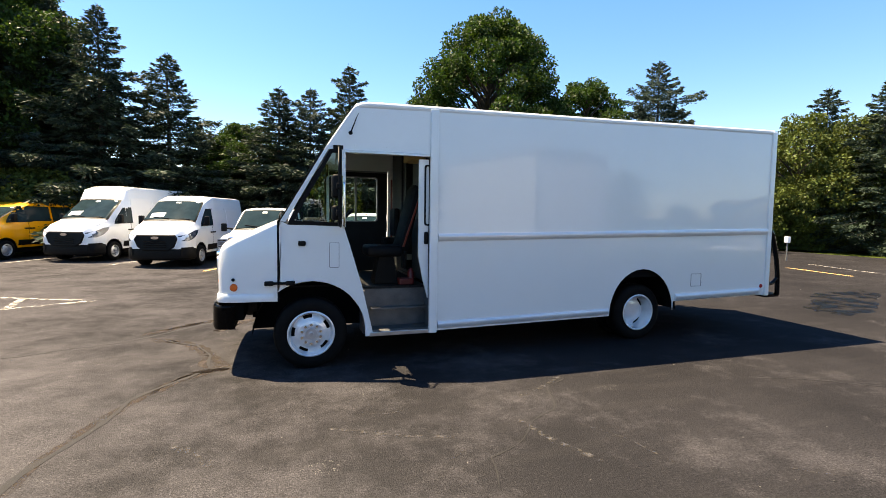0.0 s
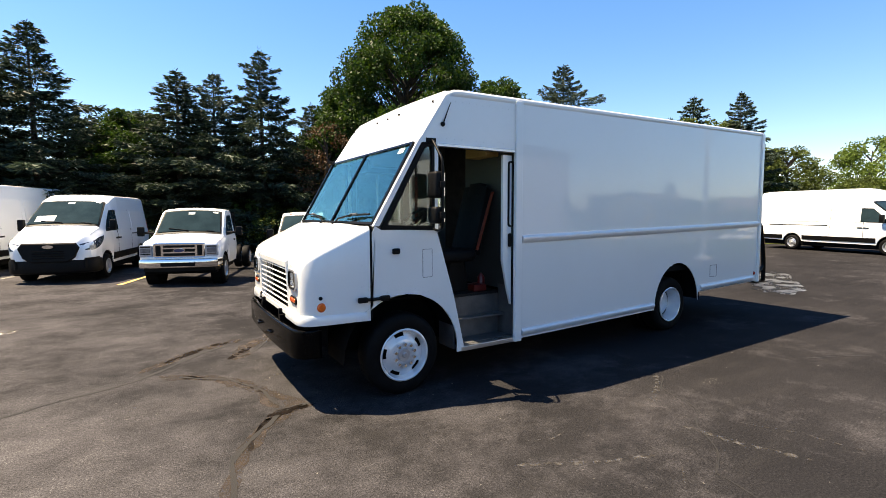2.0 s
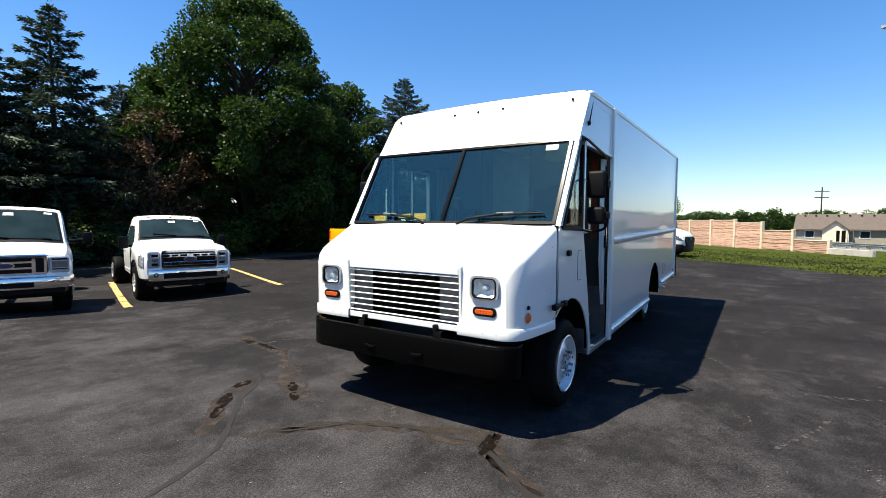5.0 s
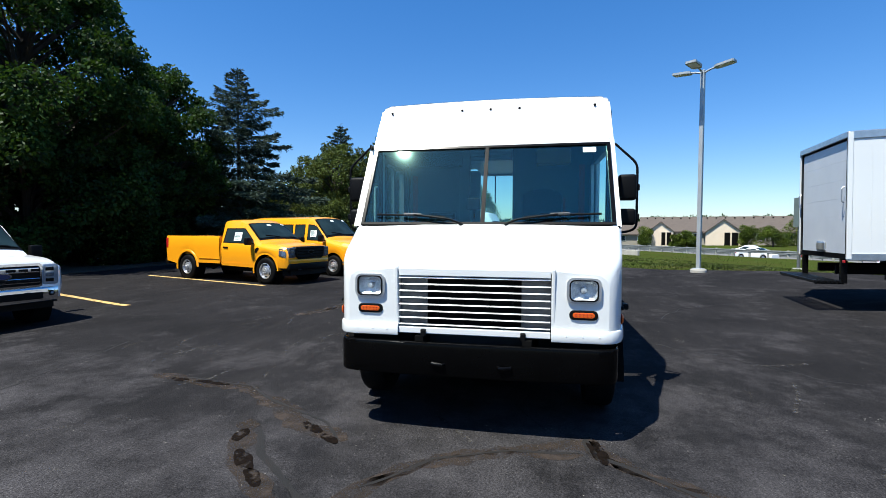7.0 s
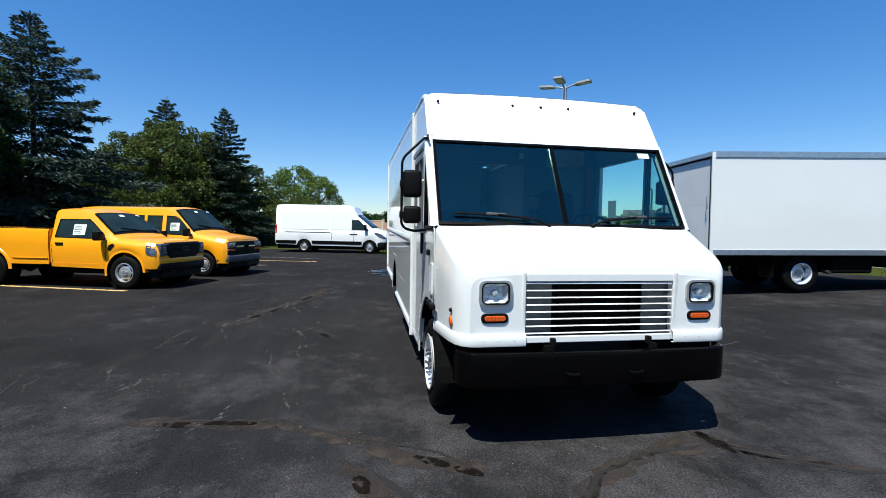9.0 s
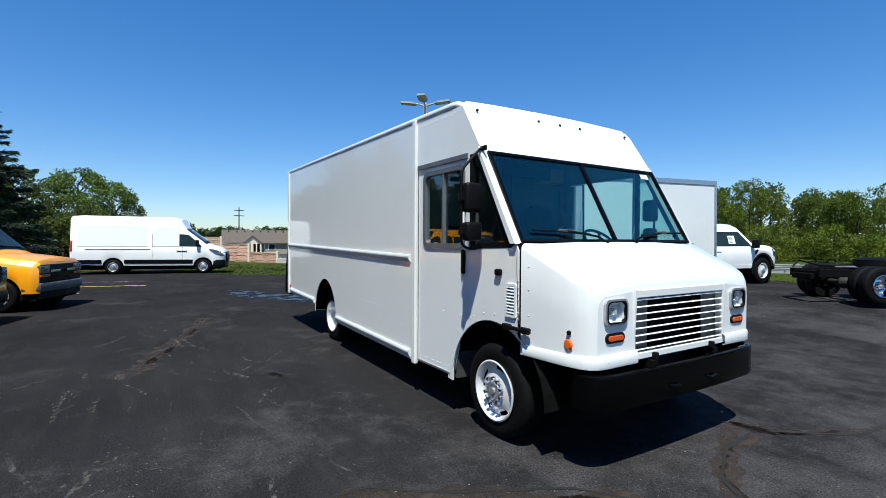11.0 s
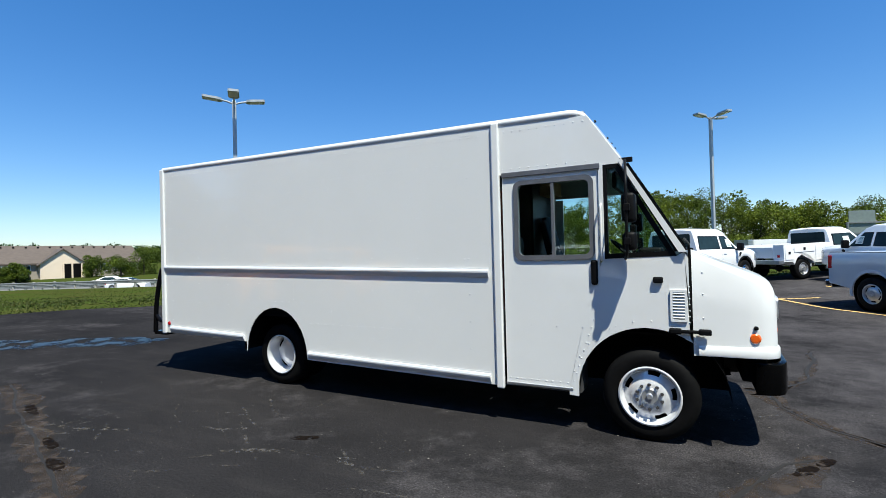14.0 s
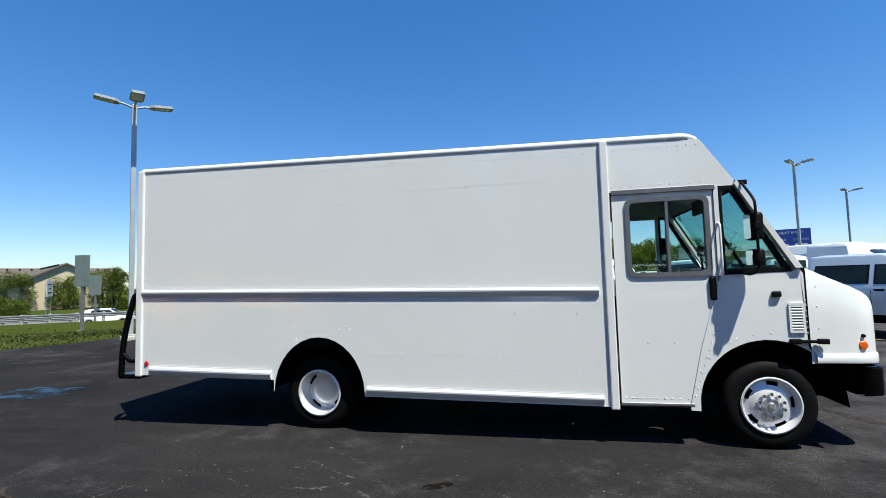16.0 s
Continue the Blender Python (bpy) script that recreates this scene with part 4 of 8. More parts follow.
# rivets along the seams of the sides
bm = bmesh.new()
spots = []
for y, s in ((YR, 1), (YL, -1)):
    if s > 0:
        for k in range(9):
            x = 1.98 + k * 0.615
            for j in range(4):
                spots += [(x + 0.05 * d, y, 1.62 + j * 0.42 + 0.0205 * (x - 1.7) + 0.02 * (j % 2)) for d in ((0, 1) if (j + k) % 3 == 0 else (0,))]
            for j in range(3):
                spots.append((x, y, 0.70 + 0.28 * j + 0.018 * (x - 1.7)) if not 4.1 < x < 5.5 else (x, y, 1.15 + 0.1 * j))
        for k in range(52):
            x = 1.85 + k * 0.1
            spots.append((x, y, roof_z(x) - 0.13))
        for k in range(16):
            spots.append((2.1 + k * 0.12, y, 2.62))
        for k in range(22):
            spots.append((2.6 + k * 0.12, y, 0.86 + 0.0 * k) if not 4.2 < 2.6 + k * 0.12 < 5.4 else (2.6 + k * 0.12, y, 1.12))
        for k in range(26):
            spots.append((7.03, y, 0.7 + k * 0.09))
    for k in range(10):
        spots.append((0.78 + k * 0.09, y, 2.51))
        spots.append((0.80 + k * 0.085, y, 2.88))
    for t in range(9):
        a = radians(15 + t * 13)
        spots.append((0.30 + 0.66 * math.cos(a), y, 0.40 + 0.66 * math.sin(a)))
    if s > 0:
        for k in range(12):
            spots.append((0.70 + 0.024 * k, y, 1.20 - 0.072 * k))
        for k in range(7):
            spots.append((0.61 - 0.004 * k, y, 0.98 + 0.09 * k))
            spots.append((-0.03, y, 1.06 + 0.05 * k))
        for k in range(9):
            spots += [(1.0 + 0.07 * k, y - 0.008, 0.45), (0.85 + k * 0.08, y - 0.008, 0.98) if k % 3 == 0 else (1.1 + 0.05 * k, y - 0.008, 0.45)]
    for z in (0.95, 1.1, 1.3, 1.48):
        spots.append((-0.13, YC + s * 1.181, z))
for x, y, z in spots:
    s = 1 if y > YC else -1
    lathe([(0, s * 0.005), (0.005, s * 0.0035), (0.0075, 0)], "y", (x, y - s * 0.0005, z), 6, bm)
for y in [5.68 + 0.12 * k for k in range(3)] + [7.32 + 0.12 * k for k in range(3)]:
    lathe([(0, -0.004), (0.004, -0.003), (0.006, 0)], "x", (-0.681, y, 0.825), 6, bm)
part("rivets", bm, WHITE, van, kind="stuff")

# body shell behind the sides: floor, bulkhead, inner walls, rear
part("cargo_floor", box(1.74, 7.08, YL + 0.05, YR - 0.05, 0.92, 1.0), DARK, van)
part("rear_wall", frame_plate([(YL + 0.02, 0.62), (YR - 0.02, 0.62), (YR - 0.02, 3.06), (YL + 0.02, 3.06)], [(5.80, 1.0), (7.46, 1.0), (7.46, 2.95), (5.80, 2.95)], "x", 7.08, 7.13), WHITE, van)
roll = part("rear_roll_door", box(6.94, 7.06, 5.84, 7.42, 2.925, 2.955, 0.006), ALU, van, "rear roll-up door pushed up under the roof")
for k in range(6):
    part("door_panel", box(6.55 - 0.36 * k, 6.90 - 0.36 * k, 5.84, 7.42, 2.955, 2.975, 0.004), ALU, roll)
part("pull_strap", box(7.03, 7.036, 7.085, 7.115, 2.27, 2.93), BLACK_PLASTIC, roll)
for k in range(9):
    part("roof_bow", box(2.2 + 0.55 * k, 2.24 + 0.55 * k, YL + 0.06, YR - 0.06, 2.965 + 0.0095 * k, 2.99 + 0.0095 * k), ALU, van)
for y in (5.6, 7.66):
    part("tail_lamp", box(7.125, 7.15, y - 0.05, y + 0.05, 1.0, 1.25, 0.015), RED, van)
part("bulkhead", frame_plate([(YL + 0.05, 0.9), (YR - 0.05, 0.9), (YR - 0.05, 2.95), (YL + 0.05, 2.95)], [(6.44, 0.95), (7.12, 0.95), (7.12, 2.72), (6.44, 2.72)], "x", 1.70, 1.73), CABIN_SHADE, van, "grey cab bulkhead darkened to the cab's shade")
part("bulkhead_door", box(1.735, 1.755, 6.98, 7.74, 0.95, 2.78), CABIN_SHADE, van)
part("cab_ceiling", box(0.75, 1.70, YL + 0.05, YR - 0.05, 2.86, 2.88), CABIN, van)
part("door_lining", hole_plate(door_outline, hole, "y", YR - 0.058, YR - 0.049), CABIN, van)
part("inner_wall", box(1.76, 7.05, YL + 0.045, YL + 0.055, 1.10, 2.95), ALU_DULL, van)
part("inner_wall", box(1.76, 7.05, YR - 0.055, YR - 0.045, 1.10, 2.95), ALU_DULL, van)
part("cab_floor", box(-0.04, 0.925, YL + 0.36, YR - 0.36, 0.88, 0.90), BLACK_PLASTIC, van)
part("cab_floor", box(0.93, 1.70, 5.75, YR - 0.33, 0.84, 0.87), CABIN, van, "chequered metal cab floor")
for s, a, b in ((0, YL + 0.04, 5.76), (1, YR - 0.34, YR - 0.04)):
    st = part("step_well", box(0.90, 1.70, a, b, 0.36, 0.385), ALU_DULL, van, "metal entry step well")
    yy = 5.755 if s == 0 else YR - 0.335
    part("step_riser", box(0.90, 1.70, yy - 0.005, yy + 0.005, 0.38, 0.85), ALU_DULL, st)
    part("step_tread", box(1.0, 1.69, min(yy, yy + (-0.12 if s == 0 else 0.12)), max(yy, yy + (-0.12 if s == 0 else 0.12)), 0.60, 0.625, 0.005), ALU_DULL, st, "serrated metal tread")
    part("step_side", box(0.88, 0.90, a, b, 0.36, 0.86), ALU_DULL, st)
    part("step_side", box(1.69, 1.70, a, b, 0.36, 0.95), ALU_DULL, st)
dash = part("dashboard", slab([(-0.02, 1.06), (0.28, 1.06), (0.30, 1.35), (0.50, 1.52), (0.44, 1.60), (0.10, 1.64), (-0.02, 1.62)], "y", YL + 0.06, YR - 0.06, bevel=0.012), BLACK_PLASTIC, van, "black moulded dashboard")
part("instrument_hood", box(0.22, 0.50, 5.75, 6.25, 1.58, 1.70, 0.05, seg=3), BLACK_PLASTIC, dash)
wheel = part("steering_wheel", lathe([(0.215 + 0.016 * math.cos(a), 0.016 * math.sin(a)) for a in (2 * math.pi * k / 8 for k in range(9))], "z", (0, 0, 0), 32), BLACK_PLASTIC, van, smooth=True)
part("wheel_hub", lathe([(0, 0.02), (0.06, 0.015), (0.065, -0.03)], "z", (0, 0, 0), 16), BLACK_PLASTIC, wheel)
for k in range(3):
    a = radians(90 + 120 * k)
    part("spoke", rod((0, 0, 0), (0.21 * math.cos(a), 0.21 * math.sin(a), 0), 0.014, seg=8), BLACK_PLASTIC, wheel)
wheel.matrix_basis = pose(0.66, 6.02, 1.66, 0, -42, 0)
part("steering_column", rod((0.40, 6.02, 1.40), (0.655, 6.02, 1.655), 0.035), BLACK_PLASTIC, van)
seat = part("driver_seat", box(0.98, 1.44, 5.82, 6.32, 1.22, 1.36, 0.05, seg=3), VINYL, van, "high-backed black vinyl driver seat", smooth=True)
part("backrest", slab([(1.38, 1.30), (1.50, 1.28), (1.67, 2.04), (1.59, 2.09)], "y", 5.84, 6.32, bevel=0.035), VINYL, seat, smooth=True)
part("headrest", slab([(1.555, 1.98), (1.64, 1.96), (1.67, 2.12), (1.60, 2.13)], "y", 5.93, 6.21, bevel=0.03), VINYL, seat, smooth=True)
part("seat_pedestal", slab([(1.08, 0.87), (1.40, 0.87), (1.33, 1.22), (1.14, 1.22)], "y", 5.93, 6.2, bevel=0.01), BLACK_PLASTIC, seat)
part("seat_belt", slab([(1.64, 2.02), (1.66, 2.02), (1.44, 1.35), (1.42, 1.35)], "y", 5.80, 5.832), BELT, seat, "bright orange seat belt")
part("seat_belt", box(1.655, 1.67, 5.575, 5.645, 1.5, 2.42), BELT, seat)
jump = part("jump_seat", box(1.45, 1.68, 7.15, 7.5, 1.30, 1.40, 0.03), VINYL, van, "folding black jump seat")
part("backrest", box(1.60, 1.68, 7.15, 7.5, 1.42, 1.85, 0.03), VINYL, jump)
part("seat_belt", box(1.655, 1.67, 7.65, 7.72, 1.1, 2.32), BELT, jump, "bright orange seat belt")
part("fire_extinguisher", lathe([(0, 0.0), (0.042, 0.0), (0.045, 0.02), (0.045, 0.17), (0.024, 0.20), (0.013, 0.22), (0, 0.22)], "z", (1.55, 5.90, 0.85), 16), RED_PAINT, van, "small red fire extinguisher", smooth=True)
part("triangle_kit", box(1.38, 1.56, 5.80, 5.98, 0.87, 0.95, 0.012), RED_PAINT, van, "red plastic warning triangle box")
part("roof_duct", box(1.50, 1.69, 5.75, 6.15, 2.42, 2.60, 0.01), WOOD, van, "yellow plywood box under the cab ceiling")
part("sun_visor", box(0.56, 0.60, 6.9, 7.5, 2.28, 2.44, 0.01), BLACK_PLASTIC, van)
monitor = part("camera_screen", box(0.46, 0.52, 6.705, 6.84, 1.825, 1.95, 0.015), BLACK_PLASTIC, van)
part("stalk", rod((0.48, 6.77, 1.60), (0.49, 6.77, 1.83), 0.014, seg=8), BLACK_PLASTIC, monitor)

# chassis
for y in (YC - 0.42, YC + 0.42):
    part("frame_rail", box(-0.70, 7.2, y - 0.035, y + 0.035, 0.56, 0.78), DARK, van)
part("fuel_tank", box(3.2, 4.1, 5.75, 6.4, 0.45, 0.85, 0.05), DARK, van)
# unseen running gear, added to block light and darken the ground beneath
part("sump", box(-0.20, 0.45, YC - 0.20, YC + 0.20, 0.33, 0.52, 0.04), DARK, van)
part("gearbox", box(0.62, 1.75, YC - 0.20, YC + 0.20, 0.40, 0.80, 0.06), RUST, van)
part("drive_shaft", rod((1.75, YC, 0.52), (4.65, YC, 0.44), 0.045), RUST, van)
part("exhaust_pipe", tube([(0.6, YC - 0.30, 0.46), (1.8, YC - 0.62, 0.42), (3.0, YC - 0.62, 0.42), (3.3, YC - 0.30, 0.48), (6.9, YC - 0.35, 0.48)], 0.04), RUST, van)
part("silencer", box(1.9, 2.9, YC - 0.78, YC - 0.48, 0.36, 0.58, 0.08), RUST, van)
part("crossmember", box(-0.62, -0.50, YC - 0.95, YC + 0.95, 0.46, 0.60, 0.02), DARK, van)
part("track_rod", rod((0.14, 5.85, 0.38), (0.14, 7.41, 0.38), 0.02), RUST, van)
for s in (-1, 1):
    part("leaf_spring", tube([(-0.42, YC + s * 0.43, 0.56), (0.0, YC + s * 0.43, 0.43), (0.30, YC + s * 0.43, 0.40), (0.65, YC + s * 0.43, 0.43), (1.05, YC + s * 0.43, 0.56)], 0.035), RUST, van)
    part("leaf_spring", tube([(4.0, YC + s * 0.5, 0.62), (4.4, YC + s * 0.5, 0.50), (4.8, YC + s * 0.5, 0.47), (5.2, YC + s * 0.5, 0.50), (5.6, YC + s * 0.5, 0.62)], 0.04), RUST, van)
    part("splash_shield", box(-0.30, 0.92, *sorted((YC + s * 0.50, YC + s * 0.52)), 0.52, 1.05), DARK, van)
part("front_axle", tube([(0.30, 5.75, 0.40), (0.30, 6.0, 0.34), (0.30, 7.26, 0.34), (0.30, 7.51, 0.40)], 0.05), RUST, van)
part("rear_axle", tube([(4.80, 5.9, 0.41), (4.80, 6.3, 0.41), (4.80, 6.63, 0.41), (4.80, 7.0, 0.41), (4.80, 7.4, 0.41)], [0.07, 0.07, 0.19, 0.07, 0.07], seg=14), RUST, van, smooth=True)
part("drive_shaft", rod((0.9, YC, 0.55), (4.65, YC, 0.42), 0.045), RUST, van)
part("engine_block", box(-0.45, 0.85, YC - 0.35, YC + 0.35, 0.48, 1.15, 0.06), DARK, van)
part("exhaust_pipe", tube([(1.0, 7.2, 0.5), (3.8, 7.25, 0.5), (4.4, 7.2, 0.75), (5.5, 7.2, 0.62), (6.9, 7.3, 0.55)], 0.045), RUST, van)
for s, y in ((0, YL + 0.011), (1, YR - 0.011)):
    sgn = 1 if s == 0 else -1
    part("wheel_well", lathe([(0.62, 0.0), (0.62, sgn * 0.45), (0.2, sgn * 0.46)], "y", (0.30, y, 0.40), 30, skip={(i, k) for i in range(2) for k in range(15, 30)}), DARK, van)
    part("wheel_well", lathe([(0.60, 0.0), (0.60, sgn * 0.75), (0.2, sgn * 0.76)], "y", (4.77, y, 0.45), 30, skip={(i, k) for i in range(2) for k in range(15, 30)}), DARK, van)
    part("leaf_spring", tube([(-0.35, YC + (-sgn) * 0.5, 0.52), (0.30, YC + (-sgn) * 0.5, 0.40), (0.95, YC + (-sgn) * 0.5, 0.52)], 0.035), DARK, van)
# rear step bumper and side guards
part("rear_step", box(7.13, 7.42, YL + 0.02, YR - 0.02, 0.545, 0.60, 0.012), BLACK_GLOSS, van, "black steel rear step")
for y in (YL + 0.02, YR - 0.02):
    part("rear_guard", tube(rounded([(7.13, y, 1.58), (7.20, y, 1.55), (7.30, y, 1.25), (7.36, y, 0.95), (7.38, y, 0.58)], 0.15), 0.034), BLACK_GLOSS, van, "bent black tube guard", smooth=True)
    part("rear_guard_foot", tube(rounded([(7.15, y, 0.78), (7.24, y, 0.75), (7.37, y, 0.86)], 0.08), 0.026), BLACK_GLOSS, van, smooth=True)


def steel_wheel(name, parent, x, z, y_out, s, tyre_r, tyre_w, rim_r, dish, holes, mat, nuts=8, bolt_r=0.11, lip=0.012):
    """Tyre and steel disc wheel; s is the side it faces, dish how deep its disc lies behind the rim."""
    t = part(name, lathe([(rim_r - 0.008, -s * 0.01), (rim_r + 0.025, s * 0.0), (rim_r + (tyre_r - rim_r) * 0.55, s * 0.006), (tyre_r * 0.95, -s * 0.012), (tyre_r * 0.985, -s * 0.032), (tyre_r, -s * 0.06),
                           (tyre_r, -s * (tyre_w - 0.06)), (tyre_r * 0.95, -s * tyre_w), (rim_r, -s * tyre_w)], "y", (x, y_out, z), 48), RUBBER, parent, "black rubber tyre on a steel wheel", smooth=True)
    bm = bmesh.new()
    for k in range(3):
        lathe([(tyre_r + 0.0008, -s * (0.07 + k * (tyre_w - 0.14) / 2 - 0.006)), (tyre_r - 0.012, -s * (0.07 + k * (tyre_w - 0.14) / 2)), (tyre_r + 0.0008, -s * (0.07 + k * (tyre_w - 0.14) / 2 + 0.006))], "y", (x, y_out, z), 36, bm)
    part("tyre_tread", bm, DARK, t, kind="stuff")
    seg = 50 if holes == 5 else 40
    cut = set()
    if holes:
        for h in range(holes):
            c0 = int((h + 0.25) * seg / holes)
            cut |= {(4, (c0 + q) % seg) for q in range(4)}
    r = rim_r
    prof = [(r + 0.004, s * lip), (r - 0.008, s * (lip + 0.006)), (r - 0.018, s * lip), (r * 0.90, -s * dish * 0.5), (r * 0.84, -s * (dish + 0.012)), (r * 0.70, -s * (dish - 0.004)), (r * 0.57, -s * (dish - 0.018)),
            (r * 0.54, -s * (dish - 0.022)), (r * 0.27, -s * (dish - 0.022)), (0, -s * (dish - 0.022))]
    rim = part("rim", lathe(prof, "y", (x, y_out, z), seg, skip=cut), mat, t, "painted steel disc with hand holes", smooth=True)
    # black disc that paints the shade behind the hand holes
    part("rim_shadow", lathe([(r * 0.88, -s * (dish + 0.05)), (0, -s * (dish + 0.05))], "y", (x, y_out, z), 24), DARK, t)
    if nuts:
        part("hub", lathe([(r * 0.27, -s * (dish - 0.02)), (r * 0.26, -s * (dish - 0.044)), (r * 0.24, -s * (dish - 0.048)), (r * 0.11, -s * (dish - 0.046)), (r * 0.10, -s * (dish - 0.060)), (r * 0.08, -s * (dish - 0.064)), (0, -s * (dish - 0.064))], "y", (x, y_out, z), 24), GREY_WHEEL, rim, "grey cast hub with a small cap", smooth=True)
    for k in range(nuts):
        a = 2 * math.pi * (k + 0.5) / nuts
        c = (x + bolt_r * math.cos(a), y_out - s * (dish - 0.03), z + bolt_r * math.sin(a))
        part("lug_nut", rod(c, (c[0], c[1] + s * 0.036, c[2]), 0.016, seg=6), CHROME if mat is STEEL_WHITE else mat, rim)
    return t


for s, y in ((-1, YL + 0.03), (1, YR - 0.03)):
    steel_wheel("wheel", van, 0.30, 0.402, y, s, 0.402, 0.24, 0.255, 0.035, 5, STEEL_WHITE, 10, 0.105)
    steel_wheel("wheel", van, 4.83, 0.402, y - s * 0.12, s, 0.402, 0.24, 0.255, 0.15, 4, STEEL_WHITE, 0, 0.105)
    steel_wheel("wheel", van, 4.83, 0.402, y - s * 0.41, s, 0.402, 0.24, 0.255, 0.02, 4, STEEL_WHITE, 0, 0.10)


# ---- parked vehicles: one loft builder for all bodies ----
class Body:
    """A car body in its own frame: front axle at x = 0, nose towards +x, wheels on z = 0."""

    def __init__(self, top, belt, half, head, sill, arches, crown=0.05, xs=()):
        self.top, self.belt, self.half, self.head, self.sill, self.arches, self.crown = top, belt, half, head, sill, arches, crown
        near = [cx + r * math.cos(radians(a)) for cx, _, r in arches for a in range(0, 181, 12)] + [top[0][0] + 0.11 * k for k in range(int((top[-1][0] - top[0][0]) / 0.11))]
        ends = top[0][0], top[-1][0]
        self.xs = sorted({round(x, 4) for x in [p[0] for p in top + belt + half + head] + near + list(xs) if ends[0] <= x <= ends[1]})

    def low(self, x):
        z = between(self.sill, x)
        for cx, cz, r in self.arches:
            if abs(x - cx) < r:
                z = max(z, cz + math.sqrt(r * r - (x - cx) ** 2))
        return z

    def section(self, x):
        zt, zl = between(self.top, x), self.low(x)
        zs = min(between(self.belt, x), zt - 0.06)
        w, h = between(self.half, x), between(self.head, x)
        h = min(h, w)
        zl = min(zl, zs - 0.05)
        rim = min(0.09, (zt - zs) * 0.45)
        return [(w * 0.965, zl), (w * 0.995, zl + (zs - zl) * 0.3), (w, zl + (zs - zl) * 0.68), (w * 0.985, zl + (zs - zl) * 0.92), (w * 0.965, zs),
                (h, zt - rim), (h - rim * 0.35, zt - rim * 0.3), (h - rim * 1.2, zt), (h * 0.5, zt + self.crown * 0.75), (0.0, zt + self.crown)]

    def skin(self):
        bm = bmesh.new()
        rows = []
        for x in self.xs:
            half = self.section(x)
            rows.append([(x, -y, z) for y, z in half] + [(x, y, z) for y, z in half[-2::-1]])
        sheet(rows, bm)
        for r in (rows[0], rows[-1]):
            n = len(r)
            sheet([[r[k], r[n - 1 - k]] for k in range(n // 2 + 1) if k != n - 1 - k], bm)
        bmesh.ops.remove_doubles(bm, verts=bm.verts, dist=0.0005)
        return bm

    def side(self, x, z):
        half = self.section(x)
        for (y0, z0), (y1, z1) in zip(half, half[1:]):
            if z0 <= z <= z1 and z1 > z0:
                return y0 + (y1 - y0) * (z - z0) / (z1 - z0)
        return half[0][0] if z < half[0][1] else half[5][0]

    def over(self, x, y):
        half = self.section(x)[5:]
        for (y0, z0), (y1, z1) in zip(half, half[1:]):
            if y1 <= abs(y) <= y0:
                return z1 + (z0 - z1) * (abs(y) - y1) / max(y0 - y1, 1e-6)
        return half[0][1]

    def side_plate(self, outline, s, off=0.006, deep=0.02):
        """A plate that follows the side; s is -1 for the right side, 1 for the left."""
        bm = bmesh.new()
        bm.faces.new([bm.verts.new((x, 0, z)) for x, z in outline])
        bmesh.ops.triangulate(bm, faces=bm.faces[:])
        for _ in range(3):
            far = [e for e in bm.edges if e.calc_length() > 0.16]
            if far:
                bmesh.ops.subdivide_edges(bm, edges=far, cuts=1)
                bmesh.ops.triangulate(bm, faces=[f for f in bm.faces if len(f.verts) > 3])
        inner = bmesh.ops.extrude_face_region(bm, geom=bm.faces[:])["geom"]
        inner = {v for v in inner if isinstance(v, bmesh.types.BMVert)}
        for v in bm.verts:
            v.co.y = s * (self.side(v.co.x, v.co.z) + (off if v in inner else -deep))
        return bm

    def screen(self, x0, x1, w0, w1, off=0.008):
        rows = []
        for k in range(13):
            t = k / 12
            x, w = x0 + (x1 - x0) * t, w0 + (w1 - w0) * t
            rows.append([(x, y * w, self.over(x, y * w) + off) for y in (-1, -0.93, -0.86, -0.7, -0.5, -0.25, 0, 0.25, 0.5, 0.7, 0.86, 0.93, 1)])
        return sheet(rows)

    def screen_tag(self, parent, x0, x1, y0, y1):
        """A small paper stuck behind the windscreen."""
        part("screen_tag", sheet([[(x, y, self.over(x, y) + 0.040) for y in (y0, (y0 + y1) / 2, y1)] for x in (x0, x1)]), PAPER, parent, "white paper behind the windscreen")

    def add_screen(self, v, x0, x1, w0, w1, mat=None):
        ws = part("windscreen", self.screen(x0, x1, w0, w1, 0.014), BLACK_PLASTIC, v, smooth=True)
        m = 0.05 * (1 if x1 > x0 else -1)
        part("pane", self.screen(x0 + m, x1 - m, w0 - 0.045, w1 - 0.045, 0.034), mat or GLASS_SHUT, ws, smooth=True)
        for s in (-1, 1):
            if mat is None:
                y = 0.32 + 0.33 * s
                part("wiper", tube([(x0 + m, y, self.over(x0 + m, y) + 0.04), (x0 + 2.2 * m, y - 0.5, self.over(x0 + 2.2 * m, y) + 0.04)], 0.012, seg=6), BLACK_PLASTIC, ws)
        if mat is None:
            a, b = x1 - 3.2 * m, x1 - 2.0 * m
            self.screen_tag(ws, a, b, -0.10, 0.06)
            self.screen_tag(ws, b, x1 - 1.2 * m, w1 - 0.22, w1 - 0.09)
        return ws

    def add_window(self, v, outline, s, mat=None, name="window"):
        cx, cz = sum(p[0] for p in outline) / len(outline), sum(p[1] for p in outline) / len(outline)
        w = part(name, self.side_plate(outline, s, 0.004), BLACK_PLASTIC, v)
        part("pane", self.side_plate([(cx + (x - cx) * 0.93, cz + (z - cz) * 0.9) for x, z in outline], s, 0.009), mat or GLASS_SHUT, w)
        return w


